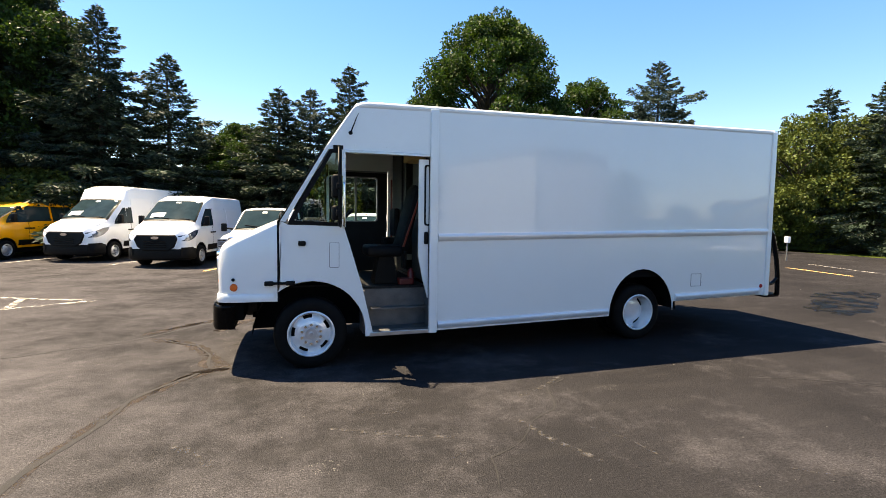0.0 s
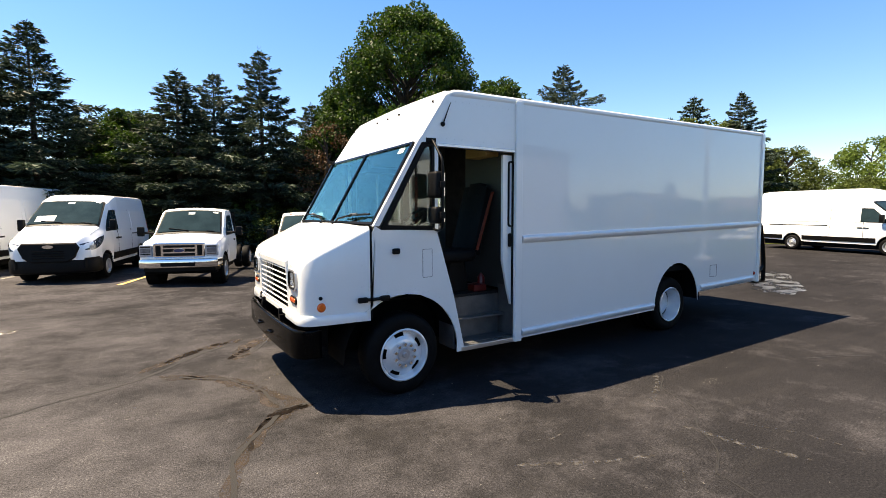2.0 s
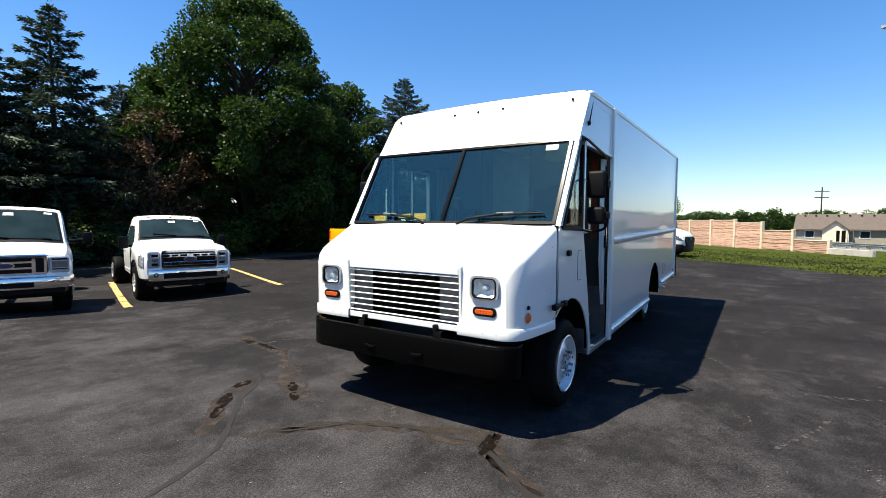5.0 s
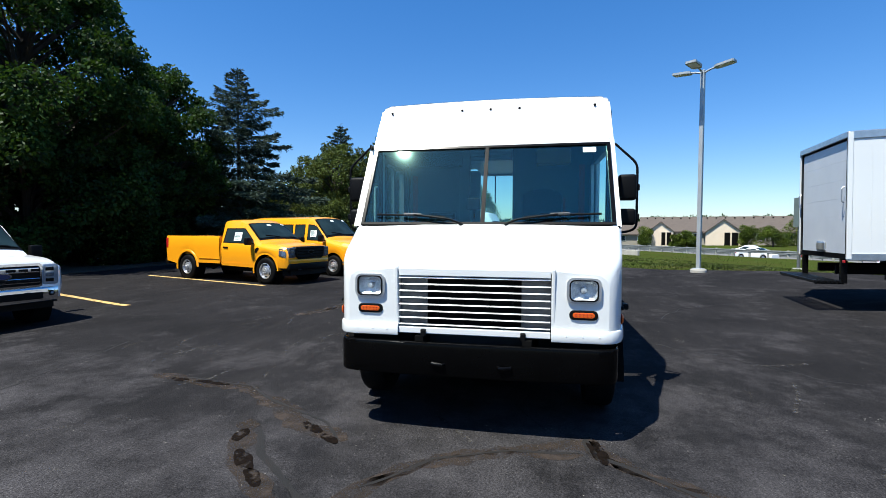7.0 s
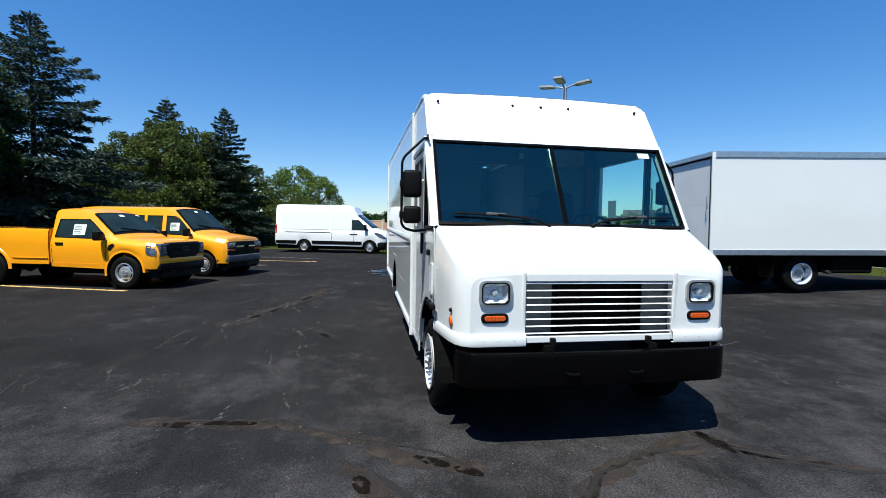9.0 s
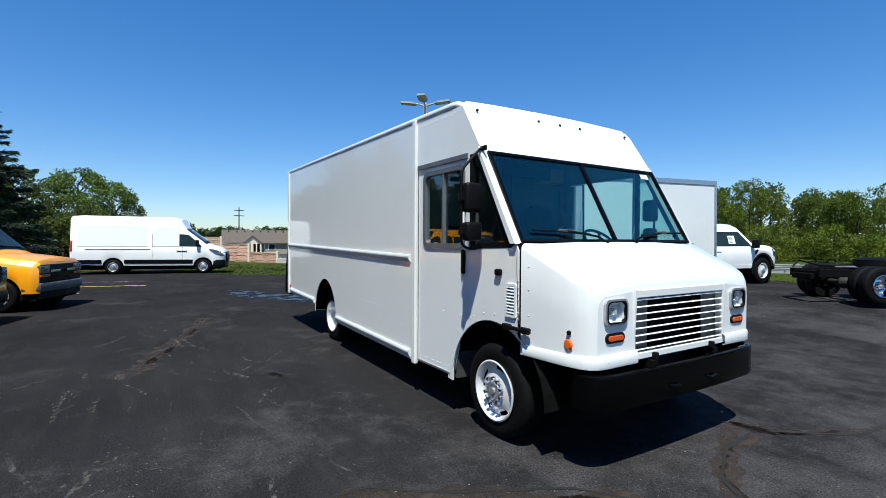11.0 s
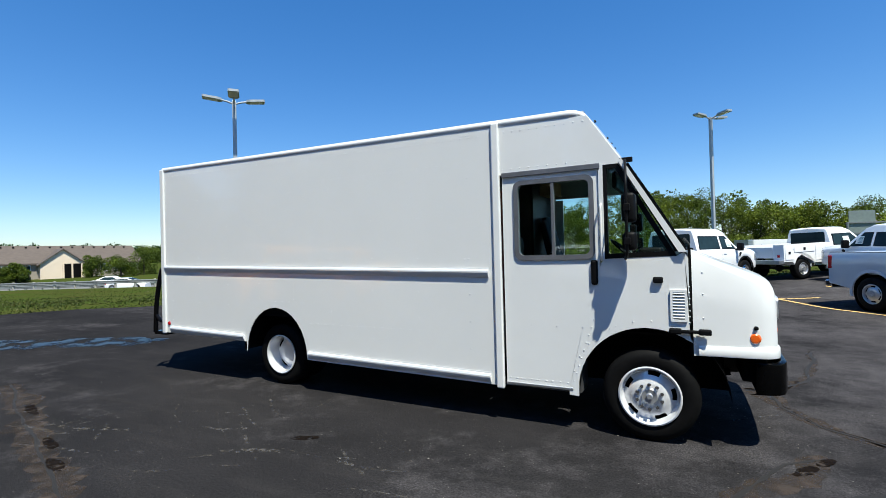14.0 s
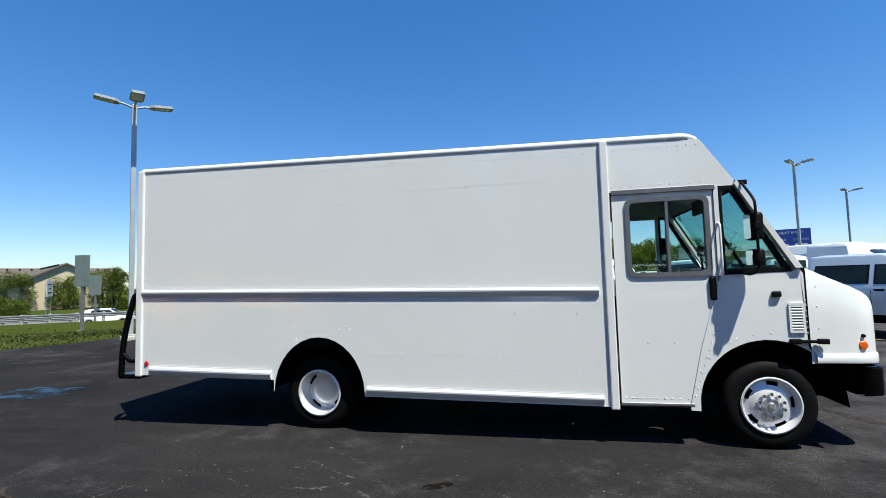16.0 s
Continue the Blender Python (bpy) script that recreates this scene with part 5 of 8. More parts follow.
GLASS_SHUT = material("dark_car_window", (0.010, 0.020, 0.024), 0.03, second=(0.020, 0.038, 0.044), scale=2.5, amount=0.5, spec=0.07)
LAMP_DARK = material("smoked_car_lamp", (0.035, 0.042, 0.055), 0.06, second=(0.07, 0.08, 0.10), scale=7, amount=0.3, coat=1.0)
CAR_REFLECTOR = material("car_lamp_reflector", (0.22, 0.25, 0.29), 0.10, 0.6, second=(0.12, 0.14, 0.17), scale=12, amount=0.3, coat=0.6)
BADGE = material("blue_enamel", (0.008, 0.022, 0.09), 0.2, scale=20, coat=0.6)
LAMP_CLEAR = material("clear_car_lamp", (0.40, 0.43, 0.46), 0.08, 0.45, second=(0.30, 0.33, 0.36), scale=10, amount=0.3, coat=1.0)


def road_wheel(v, x, y, s, r, width, mat, rim=None, holes=5, nuts=5, name="wheel"):
    return steel_wheel(name, v, x, r, y, s, r, width, rim or r * 0.62, 0.03, holes, mat, nuts, 0.057, 0.004)


def side_mirror(v, x, y, z, s, mat, tall=0.2, reach=0.18):
    m = part("mirror", box(x - 0.09, x + 0.06, min(y + s * 0.05, y + s * (0.05 + reach)), max(y + s * 0.05, y + s * (0.05 + reach)), z - tall / 2, z + tall / 2, 0.03), mat, v, smooth=True)
    part("mirror_arm", rod((x, y - s * 0.16, z - tall * 0.36), (x, y + s * 0.10, z - tall * 0.3), 0.03, seg=8), BLACK_PLASTIC, m)
    return m


def paper_sheet(b, v, x, z, s, w=0.32, h=0.26):
    p = part("price_sheet", b.side_plate([(x - w / 2, z - h / 2), (x + w / 2, z - h / 2), (x + w / 2, z + h / 2), (x - w / 2, z + h / 2)], s, 0.013, -0.011), PAPER, v, "printed price sheet in the window")
    for k in range(5):
        zz = z + h * (0.32 - 0.16 * k)
        part("print_bar", b.side_plate([(x - w * 0.42, zz - 0.008), (x + w * (0.1 + 0.06 * (k % 3)), zz - 0.008), (x + w * (0.1 + 0.06 * (k % 3)), zz + 0.008), (x - w * 0.42, zz + 0.008)], s, 0.016, -0.0145), PRINT, p)


def floor_pan(v, x0, x1, w, z0=0.22, z1=0.42):
    part("underbody", box(x0, x1, -w, w, z0, z1, 0.03), DARK, v)


def panel_van(label, paint, roof, rear, at, windows=False, papers=False, group="", behind=1.06):
    """A nose-forward panel van; rear is where its back end lies, roof the height of its roof."""
    v = thing("van", label, "van", group, at=at)
    b = Body(top=[(rear, roof - 0.12), (rear + 0.06, roof - 0.03), (rear + 0.4, roof), (-1.35, roof - 0.02), (-0.98, roof - 0.13), (-0.72, min(roof - 0.24, 2.16)), (0.18, 1.46), (0.30, 1.41), (0.64, 1.31), (0.86, 1.20), (0.96, 1.10), (1.0, 0.98)],
             belt=[(rear, 1.32), (-0.6, 1.30), (0.30, 1.26), (0.80, 1.10), (1.0, 0.90)],
             half=[(rear, 0.96), (rear + 0.1, 1.0), (-0.3, 1.0), (0.45, 0.99), (0.75, 0.95), (0.90, 0.87), (1.0, 0.72)],
             head=[(rear, 0.80), (rear + 0.2, 0.84), (-0.8, 0.84), (-0.72, 0.82), (0.20, 0.88), (0.7, 0.82), (1.0, 0.62)],
             sill=[(rear, 0.48), (-3.2, 0.42), (0.5, 0.40), (0.56, 0.60), (1.0, 0.61)], arches=[(0, 0.36, 0.43), (rear + behind, 0.36, 0.43)], crown=0.03)
    part("body", b.skin(), paint, v, smooth=True)
    rx = rear + behind
    up = max(1.95, roof - 0.42)
    for s in (-1, 1):
        b.add_window(v, [(-1.12, 1.34), (-0.06, 1.32), (-0.16, 1.46), (-0.66, 1.92), (-1.12, 1.94)], s, name="door_window")
        if windows:
            for k in range(3):
                x = -1.0 - k * 1.05
                b.add_window(v, [(x - 0.95, 1.36), (x, 1.36), (x, 1.92), (x - 0.95, 1.92)], s)
        else:
            for x0, x1 in ((rear + 0.25, -2.35), (-2.25, -1.0)):
                inn = [(x0 + 0.05, 1.35), (x1 - 0.05, 1.35), (x1 - 0.05, up - 0.05), (x0 + 0.05, up - 0.05)]
                part("pressed_panel", b.side_plate(inn, s, 0.012, 0.01), paint, v)
        part("lower_cladding", b.side_plate([(rx + 0.46, 0.51), (-0.46, 0.49), (-0.46, 0.69), (rx + 0.46, 0.70)], s, 0.015), BLACK_PLASTIC, v)
        part("lower_cladding", b.side_plate([(rear + 0.04, 0.52), (rx - 0.46, 0.51), (rx - 0.46, 0.70), (rear + 0.04, 0.70)], s, 0.015), BLACK_PLASTIC, v)
        part("slide_rail", b.side_plate([(rear + 0.6, 1.165), (-2.3, 1.165), (-2.3, 1.20), (rear + 0.6, 1.20)], s, 0.006), BLACK_PLASTIC, v)
        part("door_gap", b.side_plate([(-0.93, 0.5), (-0.915, 0.5), (-0.915, 1.95), (-0.93, 1.95)], s, 0.003), DARK, v)
        part("door_gap", b.side_plate([(-2.22, 0.6), (-2.205, 0.6), (-2.205, 1.95), (-2.22, 1.95)], s, 0.003), DARK, v)
        for x in (-0.82, -1.05):
            part("door_handle", b.side_plate([(x - 0.1, 1.08), (x + 0.1, 1.08), (x + 0.1, 1.13), (x - 0.1, 1.13)], s, 0.02), BLACK_PLASTIC, v)
        lamp = part("headlamp", b.side_plate([(0.26, 1.22), (0.50, 1.19), (0.78, 1.10), (0.965, 1.02), (0.965, 0.86), (0.80, 0.87), (0.55, 0.96), (0.34, 1.10)], s, 0.014), LAMP_DARK, v, "swept-back dark glass headlamp")
        part("reflector", b.side_plate([(0.62, 0.95), (0.76, 0.90), (0.76, 1.03), (0.62, 1.08)], s, 0.018, -0.015), CAR_REFLECTOR, lamp)
        part("reflector", b.side_plate([(0.82, 0.88), (0.91, 0.87), (0.91, 0.97), (0.82, 1.01)], s, 0.018, -0.015), CAR_REFLECTOR, lamp)
        part("fog_panel", b.side_plate([(0.46, 0.42), (0.97, 0.40), (0.97, 0.66), (0.60, 0.67), (0.46, 0.56)], s, 0.016), BLACK_PLASTIC, v)
        part("tail_lamp", b.side_plate([(rear + 0.01, 1.1), (rear + 0.1, 1.1), (rear + 0.1, 1.6), (rear + 0.01, 1.6)], s, 0.01), RED, v)
        side_mirror(v, -0.22, s * 0.95, 1.50, s, BLACK_PLASTIC, 0.32, 0.15)
        for x in (0.0, rx):
            road_wheel(v, x, s * 0.985, s, 0.35, 0.24, GREY_WHEEL, 0.21)
            part("wheel_arch", lathe([(0.44, s * 0.012), (0.44, -s * 0.35), (0.1, -s * 0.36)], "y", (x, s * 0.965, 0.36), 30, skip={(i, k) for i in range(2) for k in range(16, 30)}), BLACK_PLASTIC, v)
    b.add_screen(v, 0.17, -0.74, 0.86, 0.77)
    bm = slab([(-0.40, 0.56), (0.40, 0.56), (0.56, 0.68), (0.66, 0.93), (0.58, 1.06), (-0.58, 1.06), (-0.66, 0.93), (-0.56, 0.68)], "x", 0.84, 1.085, bevel=0.03)
    for q in bm.verts:
        q.co.x -= 0.25 * max(0.0, q.co.z - 0.92) + 0.07 * q.co.y ** 2
    g = part("grille", bm, BLACK_PLASTIC, v, "big black mesh grille with an oval badge")
    for k in range(4):
        part("grille_bar", box(1.06, 1.09, -0.34, 0.34, 0.66 + k * 0.062, 0.675 + k * 0.062, 0.003), BLACK_GLOSS, g)
    part("badge", slab([(0.12 * math.cos(t / 12 * math.pi), 0.965 + 0.045 * math.sin(t / 12 * math.pi)) for t in range(24)], "x", 1.05, 1.085), CHROME, g)
    part("bumper", slab([(0.46, -1.0), (0.78, -0.965), (0.93, -0.82), (1.01, -0.5), (1.03, 0), (1.01, 0.5), (0.93, 0.82), (0.78, 0.965), (0.46, 1.0)], "z", 0.26, 0.64, bevel=0.06), BLACK_PLASTIC, v, "black moulded bumper", smooth=True)
    part("rear_bumper", box(rear - 0.08, rear + 0.15, -0.95, 0.95, 0.36, 0.55, 0.03), BLACK_PLASTIC, v)
    floor_pan(v, rear + 0.1, 0.8, 0.88)
    if papers:
        part("price_sheet", sheet([[(x, y, b.over(x, y) + 0.042) for y in (-0.66, -0.44, -0.22)] for x in (0.06, -0.04, -0.14)]), PAPER, v, "white price sheet behind the windscreen")
    return v


def oval(ry, rz, z):
    return [(ry * math.cos(t / 12 * math.pi), z + rz * math.sin(t / 12 * math.pi)) for t in range(24)]


def chrome_front(v, b, nose, wide, tall, low):
    """Two slotted chrome bands, clear stacked lamps and a chrome bumper with a dark mouth."""
    z0, z1 = tall - 0.43, tall - 0.04
    g = part("grille", slab(round_rect(-wide * 0.63, wide * 0.63, z0, z1, 0.05), "x", nose - 0.08, nose + 0.03, bevel=0.015), BLACK_PLASTIC, v, "wide chrome grille with an oval badge")
    part("grille_surround", frame_plate(round_rect(-wide * 0.65, wide * 0.65, z0 - 0.02, z1 + 0.015, 0.05), round_rect(-wide * 0.615, wide * 0.615, z0 + 0.012, z1 - 0.03, 0.04), "x", nose, nose + 0.05), CHROME, g)
    for zc in (z0 + 0.10, z1 - 0.105):
        band = part("chrome_band", box(nose + 0.02, nose + 0.055, -wide * 0.61, wide * 0.61, zc - 0.045, zc + 0.045, 0.012), CHROME, g)
        for k in range(-3, 4):
            if k:
                y = (abs(k) - 0.22) * 0.175 * (1 if k > 0 else -1)
                part("band_slot", box(nose + 0.05, nose + 0.060, y - 0.068, y + 0.068, zc - 0.022, zc + 0.024, 0.003), BLACK_PLASTIC, band)
    bd = part("badge", slab(oval(0.145, 0.062, (z0 + z1) / 2), "x", nose + 0.045, nose + 0.072), CHROME, g)
    part("enamel", slab(oval(0.126, 0.048, (z0 + z1) / 2), "x", nose + 0.065, nose + 0.077), BADGE, bd)
    for s in (-1, 1):
        lamp = part("headlamp", slab(round_rect(*sorted((s * wide * 0.67, s * wide * 0.95)), z0 + 0.0, z1 - 0.01, 0.05), "x", nose - 0.14, nose + 0.015, bevel=0.03), LAMP_CLEAR, v, "stacked clear headlamp", smooth=True)
        part("lamp_side", b.side_plate([(nose - 0.30, z0 + 0.05), (nose - 0.06, z0), (nose - 0.06, z1 - 0.04), (nose - 0.30, z1 - 0.12)], s, 0.012), LAMP_CLEAR, lamp)
        for k in range(3):
            part("lamp_cell", box(nose + 0.01, nose + 0.022, *sorted((s * wide * 0.72, s * wide * 0.86)), z0 + 0.06 + k * 0.10, z0 + 0.12 + k * 0.10, 0.01), BLACK_GLOSS if k != 1 else CAR_REFLECTOR, lamp)
    outline = [(nose - 0.25, -wide - 0.02), (nose + 0.02, -wide * 0.93), (nose + 0.11, -wide * 0.7), (nose + 0.13, 0), (nose + 0.11, wide * 0.7), (nose + 0.02, wide * 0.93), (nose - 0.25, wide + 0.02)]
    bp = part("front_bumper", slab(outline, "z", low, z0 - 0.03, bevel=0.035), CHROME, v, "chrome bumper", smooth=True)
    part("bumper_slot", box(nose + 0.10, nose + 0.142, -wide * 0.62, wide * 0.62, low + 0.06, z0 - 0.11, 0.012), BLACK_PLASTIC, bp)
    for s in (-1, 1):
        fog = part("fog_lamp", lathe([(0, 0.02), (0.035, 0.018), (0.05, 0.0)], "x", (nose + 0.095, s * wide * 0.78, (low + z0) / 2), 16), BLACK_GLOSS, bp)
        part("lens", lathe([(0, 0.03), (0.028, 0.02)], "x", (nose + 0.095, s * wide * 0.78, (low + z0) / 2), 12), CAR_REFLECTOR, fog)
    part("air_dam", slab([(nose - 0.25, -wide * 0.95), (nose + 0.0, -wide * 0.85), (nose + 0.05, 0), (nose + 0.0, wide * 0.85), (nose - 0.25, wide * 0.95)], "z", 0.38, low + 0.02), BLACK_PLASTIC, bp)
    for s in (-1, 0, 1):
        part("clearance_lamp", box(-1.17, -1.09, s * 0.5 - 0.035, s * 0.5 + 0.035, b.over(-1.13, s * 0.5) - 0.01, b.over(-1.13, s * 0.5) + 0.018, 0.008), AMBER, v)


def black_front(v, b, paint, nose, wide, tall, low):
    """A tapering black grille between smoked lamps, over a painted strip and a black bumper."""
    z0, z1 = tall - 0.42, tall - 0.03
    bm = slab([(-0.46, z0), (0.46, z0), (0.60, z0 + 0.10), (0.64, z1 - 0.05), (0.60, z1), (-0.60, z1), (-0.64, z1 - 0.05), (-0.60, z0 + 0.10)], "x", nose - 0.10, nose + 0.06, bevel=0.03)
    g = part("grille", bm, BLACK_PLASTIC, v, "black grille with an oval badge")
    for k in range(4):
        z = z0 + 0.06 + k * 0.085
        part("grille_bar", box(nose + 0.055, nose + 0.068, -0.54, 0.54, z, z + 0.03, 0.006), BLACK_GLOSS, g)
    bd = part("badge", slab(oval(0.13, 0.056, (z0 + z1) / 2 + 0.03), "x", nose + 0.06, nose + 0.08), BLACK_GLOSS, g)
    part("badge_rim", frame_plate(oval(0.13, 0.056, (z0 + z1) / 2 + 0.03), oval(0.118, 0.046, (z0 + z1) / 2 + 0.03), "x", nose + 0.07, nose + 0.084), ALU_DULL, bd)
    for s in (-1, 1):
        lamp = part("headlamp", slab(round_rect(*sorted((s * 0.60, s * 0.86)), z0 + 0.06, z1 - 0.02, 0.04), "x", nose - 0.14, nose + 0.03, bevel=0.03), LAMP_DARK, v, "smoked angular headlamp", smooth=True)
        part("lamp_side", b.side_plate([(nose - 0.26, z0 + 0.13), (nose - 0.05, z0 + 0.06), (nose - 0.05, z1 - 0.06), (nose - 0.28, z1 - 0.06)], s, 0.014), LAMP_DARK, lamp)
        for k in range(2):
            part("reflector", box(nose + 0.02, nose + 0.036, *sorted((s * 0.66, s * 0.82)), z0 + 0.11 + k * 0.11, z0 + 0.18 + k * 0.11, 0.015), CAR_REFLECTOR, lamp)
        part("reflector", b.side_plate([(nose - 0.17, z0 + 0.14), (nose - 0.07, z0 + 0.12), (nose - 0.07, z1 - 0.13), (nose - 0.17, z1 - 0.13)], s, 0.018, -0.015), CAR_REFLECTOR, lamp)
        part("tow_hook", tube(rounded([(nose + 0.06, s * 0.52, 0.44), (nose + 0.17, s * 0.52, 0.44), (nose + 0.17, s * 0.60, 0.44), (nose + 0.06, s * 0.60, 0.44)], 0.03), 0.018, seg=8), BLACK_GLOSS, v)
    edge = [(nose - 0.25, -wide - 0.04), (nose + 0.0, -wide * 0.95), (nose + 0.07, -wide * 0.7), (nose + 0.10, 0), (nose + 0.07, wide * 0.7), (nose + 0.0, wide * 0.95), (nose - 0.25, wide + 0.04)]
    part("painted_strip", slab(edge, "z", z0 - 0.13, z0 + 0.01, bevel=0.03), paint, v, smooth=True)
    bp = part("front_bumper", slab([(x + 0.03 if x > nose - 0.2 else x, y) for x, y in edge], "z", 0.44, z0 - 0.11, bevel=0.03), BLACK_PLASTIC, v, smooth=True)
    part("air_dam", slab([(nose - 0.25, -wide * 0.95), (nose + 0.0, -wide * 0.85), (nose + 0.05, 0), (nose + 0.0, wide * 0.85), (nose - 0.25, wide * 0.95)], "z", 0.27, 0.46), BLACK_PLASTIC, bp)


def pickup(label, paint, at, cab_back, bed_back, wheelbase, r=0.40, doors=1, chrome=False, heavy=False, kind="bed", papers=0, group="", tall=None, wheel_mat=None, lift=0.0, category="pickup truck", nose=0.95):
    """A full-size truck cab on a frame: kind is bed, utility, chassis or van_box."""
    v = thing("pickup_truck" if kind == "bed" else "work_truck", label, category, group, at=at)
    hood = tall or (1.28 if heavy else 1.12)
    hood += lift
    roof = 1.93 + lift + (0.06 if heavy else 0)
    k = lift + (0.06 if heavy else 0)
    b = Body(top=[(cab_back, roof - 0.06), (cab_back + 0.05, roof - 0.015), (cab_back + 0.22, roof), (-1.3, roof - 0.005), (-1.02, roof - 0.10), (-0.35, hood + 0.10), (-0.25, hood + 0.03), (0.4, hood - 0.01), (nose - 0.10, hood - 0.07), (nose, hood - 0.2)],
             belt=[(cab_back, 1.18 + k), (-0.5, 1.17 + k), (-0.3, hood - 0.05), (nose, hood - 0.16)],
             half=[(cab_back, 0.97), (cab_back + 0.05, 0.99), (0.3, 1.0), (nose - 0.25, 0.98), (nose - 0.09, 0.94), (nose, 0.87)],
             head=[(cab_back, 0.78), (cab_back + 0.1, 0.79), (-1.15, 0.78), (-0.35, 0.87), (0.5, 0.90), (nose, 0.82)],
             sill=[(cab_back, 0.52 + k), (0.4, 0.50 + k), (nose, 0.5 + k)], arches=[(0, r + 0.02, r + 0.09)], crown=0.035)
    part("cab", b.skin(), paint, v, smooth=True)
    for s in (-1, 1):
        z0, z1 = 1.22 + k, 1.68 + k
        if doors == 1:
            b.add_window(v, [(cab_back + 0.10, z0), (-0.52, z0 - 0.02), (-0.60, z0 + 0.10), (-1.02, z1), (cab_back + 0.16, z1)], s, name="door_window")
        else:
            b.add_window(v, [(-1.42, z0), (-0.52, z0 - 0.02), (-0.60, z0 + 0.10), (-1.02, z1), (-1.42, z1)], s, name="door_window")
            b.add_window(v, [(cab_back + 0.12, z0), (-1.52, z0), (-1.52, z1), (cab_back + 0.2, z1)], s, name="door_window")
        for x in ([-1.47] if doors == 2 else []) + [-0.48, cab_back + 0.06]:
            part("door_gap", b.side_plate([(x - 0.006, 0.60 + k), (x + 0.006, 0.60 + k), (x + 0.006, 1.17 + k), (x - 0.006, 1.17 + k)], s, 0.003), DARK, v)
        for x in ([-1.30, cab_back + 0.28] if doors == 2 else [cab_back + 0.26]):
            part("door_handle", b.side_plate([(x - 0.1, 1.05 + k), (x + 0.1, 1.05 + k), (x + 0.1, 1.10 + k), (x - 0.1, 1.10 + k)], s, 0.022), BLACK_PLASTIC if paint is not WHITE_CAR else paint, v)
        part("rocker", b.side_plate([(cab_back + 0.05, 0.51 + k), (-0.52, 0.48 + k), (-0.52, 0.60 + k), (cab_back + 0.05, 0.60 + k)], s, 0.012), paint, v)
        part("fender_vent", b.side_plate([(-0.42, 0.95 + k), (-0.36, 0.93 + k), (-0.24, 1.06 + k), (-0.30, 1.10 + k), (-0.40, 1.06 + k)], s, 0.01), BLACK_PLASTIC, v)
        side_mirror(v, -0.55, s * 0.97, 1.28 + k, s, BLACK_PLASTIC, 0.28 if heavy else 0.22, 0.2)
        flare = BLACK_PLASTIC if kind in ("chassis", "van_box") else paint
        part("wheel_arch", lathe([(r + 0.075, s * 0.018), (r + 0.13, s * 0.016), (r + 0.12, -s * 0.3), (0.1, -s * 0.32)], "y", (0, s * (0.988 if kind in ("chassis", "van_box") else 0.965), r + 0.02), 30, skip={(i, q) for i in range(3) for q in range(16, 30)}), flare if kind != "bed" else paint, v)
        part("arch_liner", lathe([(r + 0.10, -s * 0.02), (r + 0.09, -s * 0.3), (0.1, -s * 0.32)], "y", (0, s * 0.96, r + 0.02), 24), DARK, v)
        if papers:
            x0 = -0.92 if doors == 2 else (cab_back - 0.5) / 2
            paper_sheet(b, v, x0, 1.42 + k, s)
        road_wheel(v, 0, s * 0.99, s, r, 0.25, wheel_mat or GREY_WHEEL, r * 0.58, 6, 8)
        if kind in ("chassis", "van_box"):
            steel_wheel("wheel", v, -wheelbase, r, s * 1.02, s, r, 0.23, r * 0.58, 0.13, 5, wheel_mat or GREY_WHEEL, 8, 0.09)
            steel_wheel("wheel", v, -wheelbase, r, s * 0.76, s, r, 0.23, r * 0.58, 0.02, 0, wheel_mat or GREY_WHEEL, 0)
        else:
            road_wheel(v, -wheelbase, s * 0.99, s, r, 0.25, wheel_mat or GREY_WHEEL, r * 0.58, 6, 8)
    b.add_screen(v, -0.36, -1.0, 0.84, 0.73)
    if chrome:
        chrome_front(v, b, nose, 0.90, hood - 0.06, 0.50 if heavy else 0.42)
    else:
        black_front(v, b, paint, nose, 0.90, hood - 0.04, 0.42)
    part("rear_window", slab(round_rect(-0.70, 0.70, 1.22 + k, 1.76 + k, 0.06), "x", cab_back - 0.012, cab_back + 0.01), GLASS_SHUT, v)
    floor_pan(v, cab_back + 0.1, 0.8, 0.8, 0.34 if kind == "bed" else 0.50, 0.60 + k)
    for s in (-1, 1):
        part("frame_rail", box(bed_back + 0.1, 0.6, s * 0.42 - 0.04, s * 0.42 + 0.04, 0.55 + k * 0.5, 0.73 + k * 0.5), DARK, v)
    part("rear_axle", tube([(-wheelbase, -0.8, r), (-wheelbase, -0.2, r), (-wheelbase, 0, r), (-wheelbase, 0.2, r), (-wheelbase, 0.8, r)], [0.06, 0.06, 0.16, 0.06, 0.06]), RUST, v, smooth=True)
    if kind == "bed":
        rim = (1.38 if heavy else 1.43) + k * 0.6
        arch = [(-wheelbase + (r + 0.09) * math.cos(radians(a)), r + 0.02 + (r + 0.09) * math.sin(radians(a))) for a in range(172, 4, -12)]
        side_line = [(bed_back, 0.58 + k * 0.6)] + arch + [(cab_back - 0.03, 0.56 + k * 0.6)]
        for s in (-1, 1):
            bm = bmesh.new()
            lo = [p for p in side_line]
            sheet([[(x, s * 0.975, z) for x, z in lo], [(x, s * 0.995, 1.04 + k * 0.6) for x, z in lo], [(x, s * 0.985, rim - 0.08) for x, z in lo], [(x, s * 0.96, rim - 0.005) for x, z in lo],
                   [(x, s * 0.92, rim) for x, z in lo], [(x, s * 0.90, rim - 0.02) for x, z in lo], [(x, s * 0.88, 0.80 + k) for x, z in lo]], bm)
            part("bed_side", bm, paint, v, smooth=True)
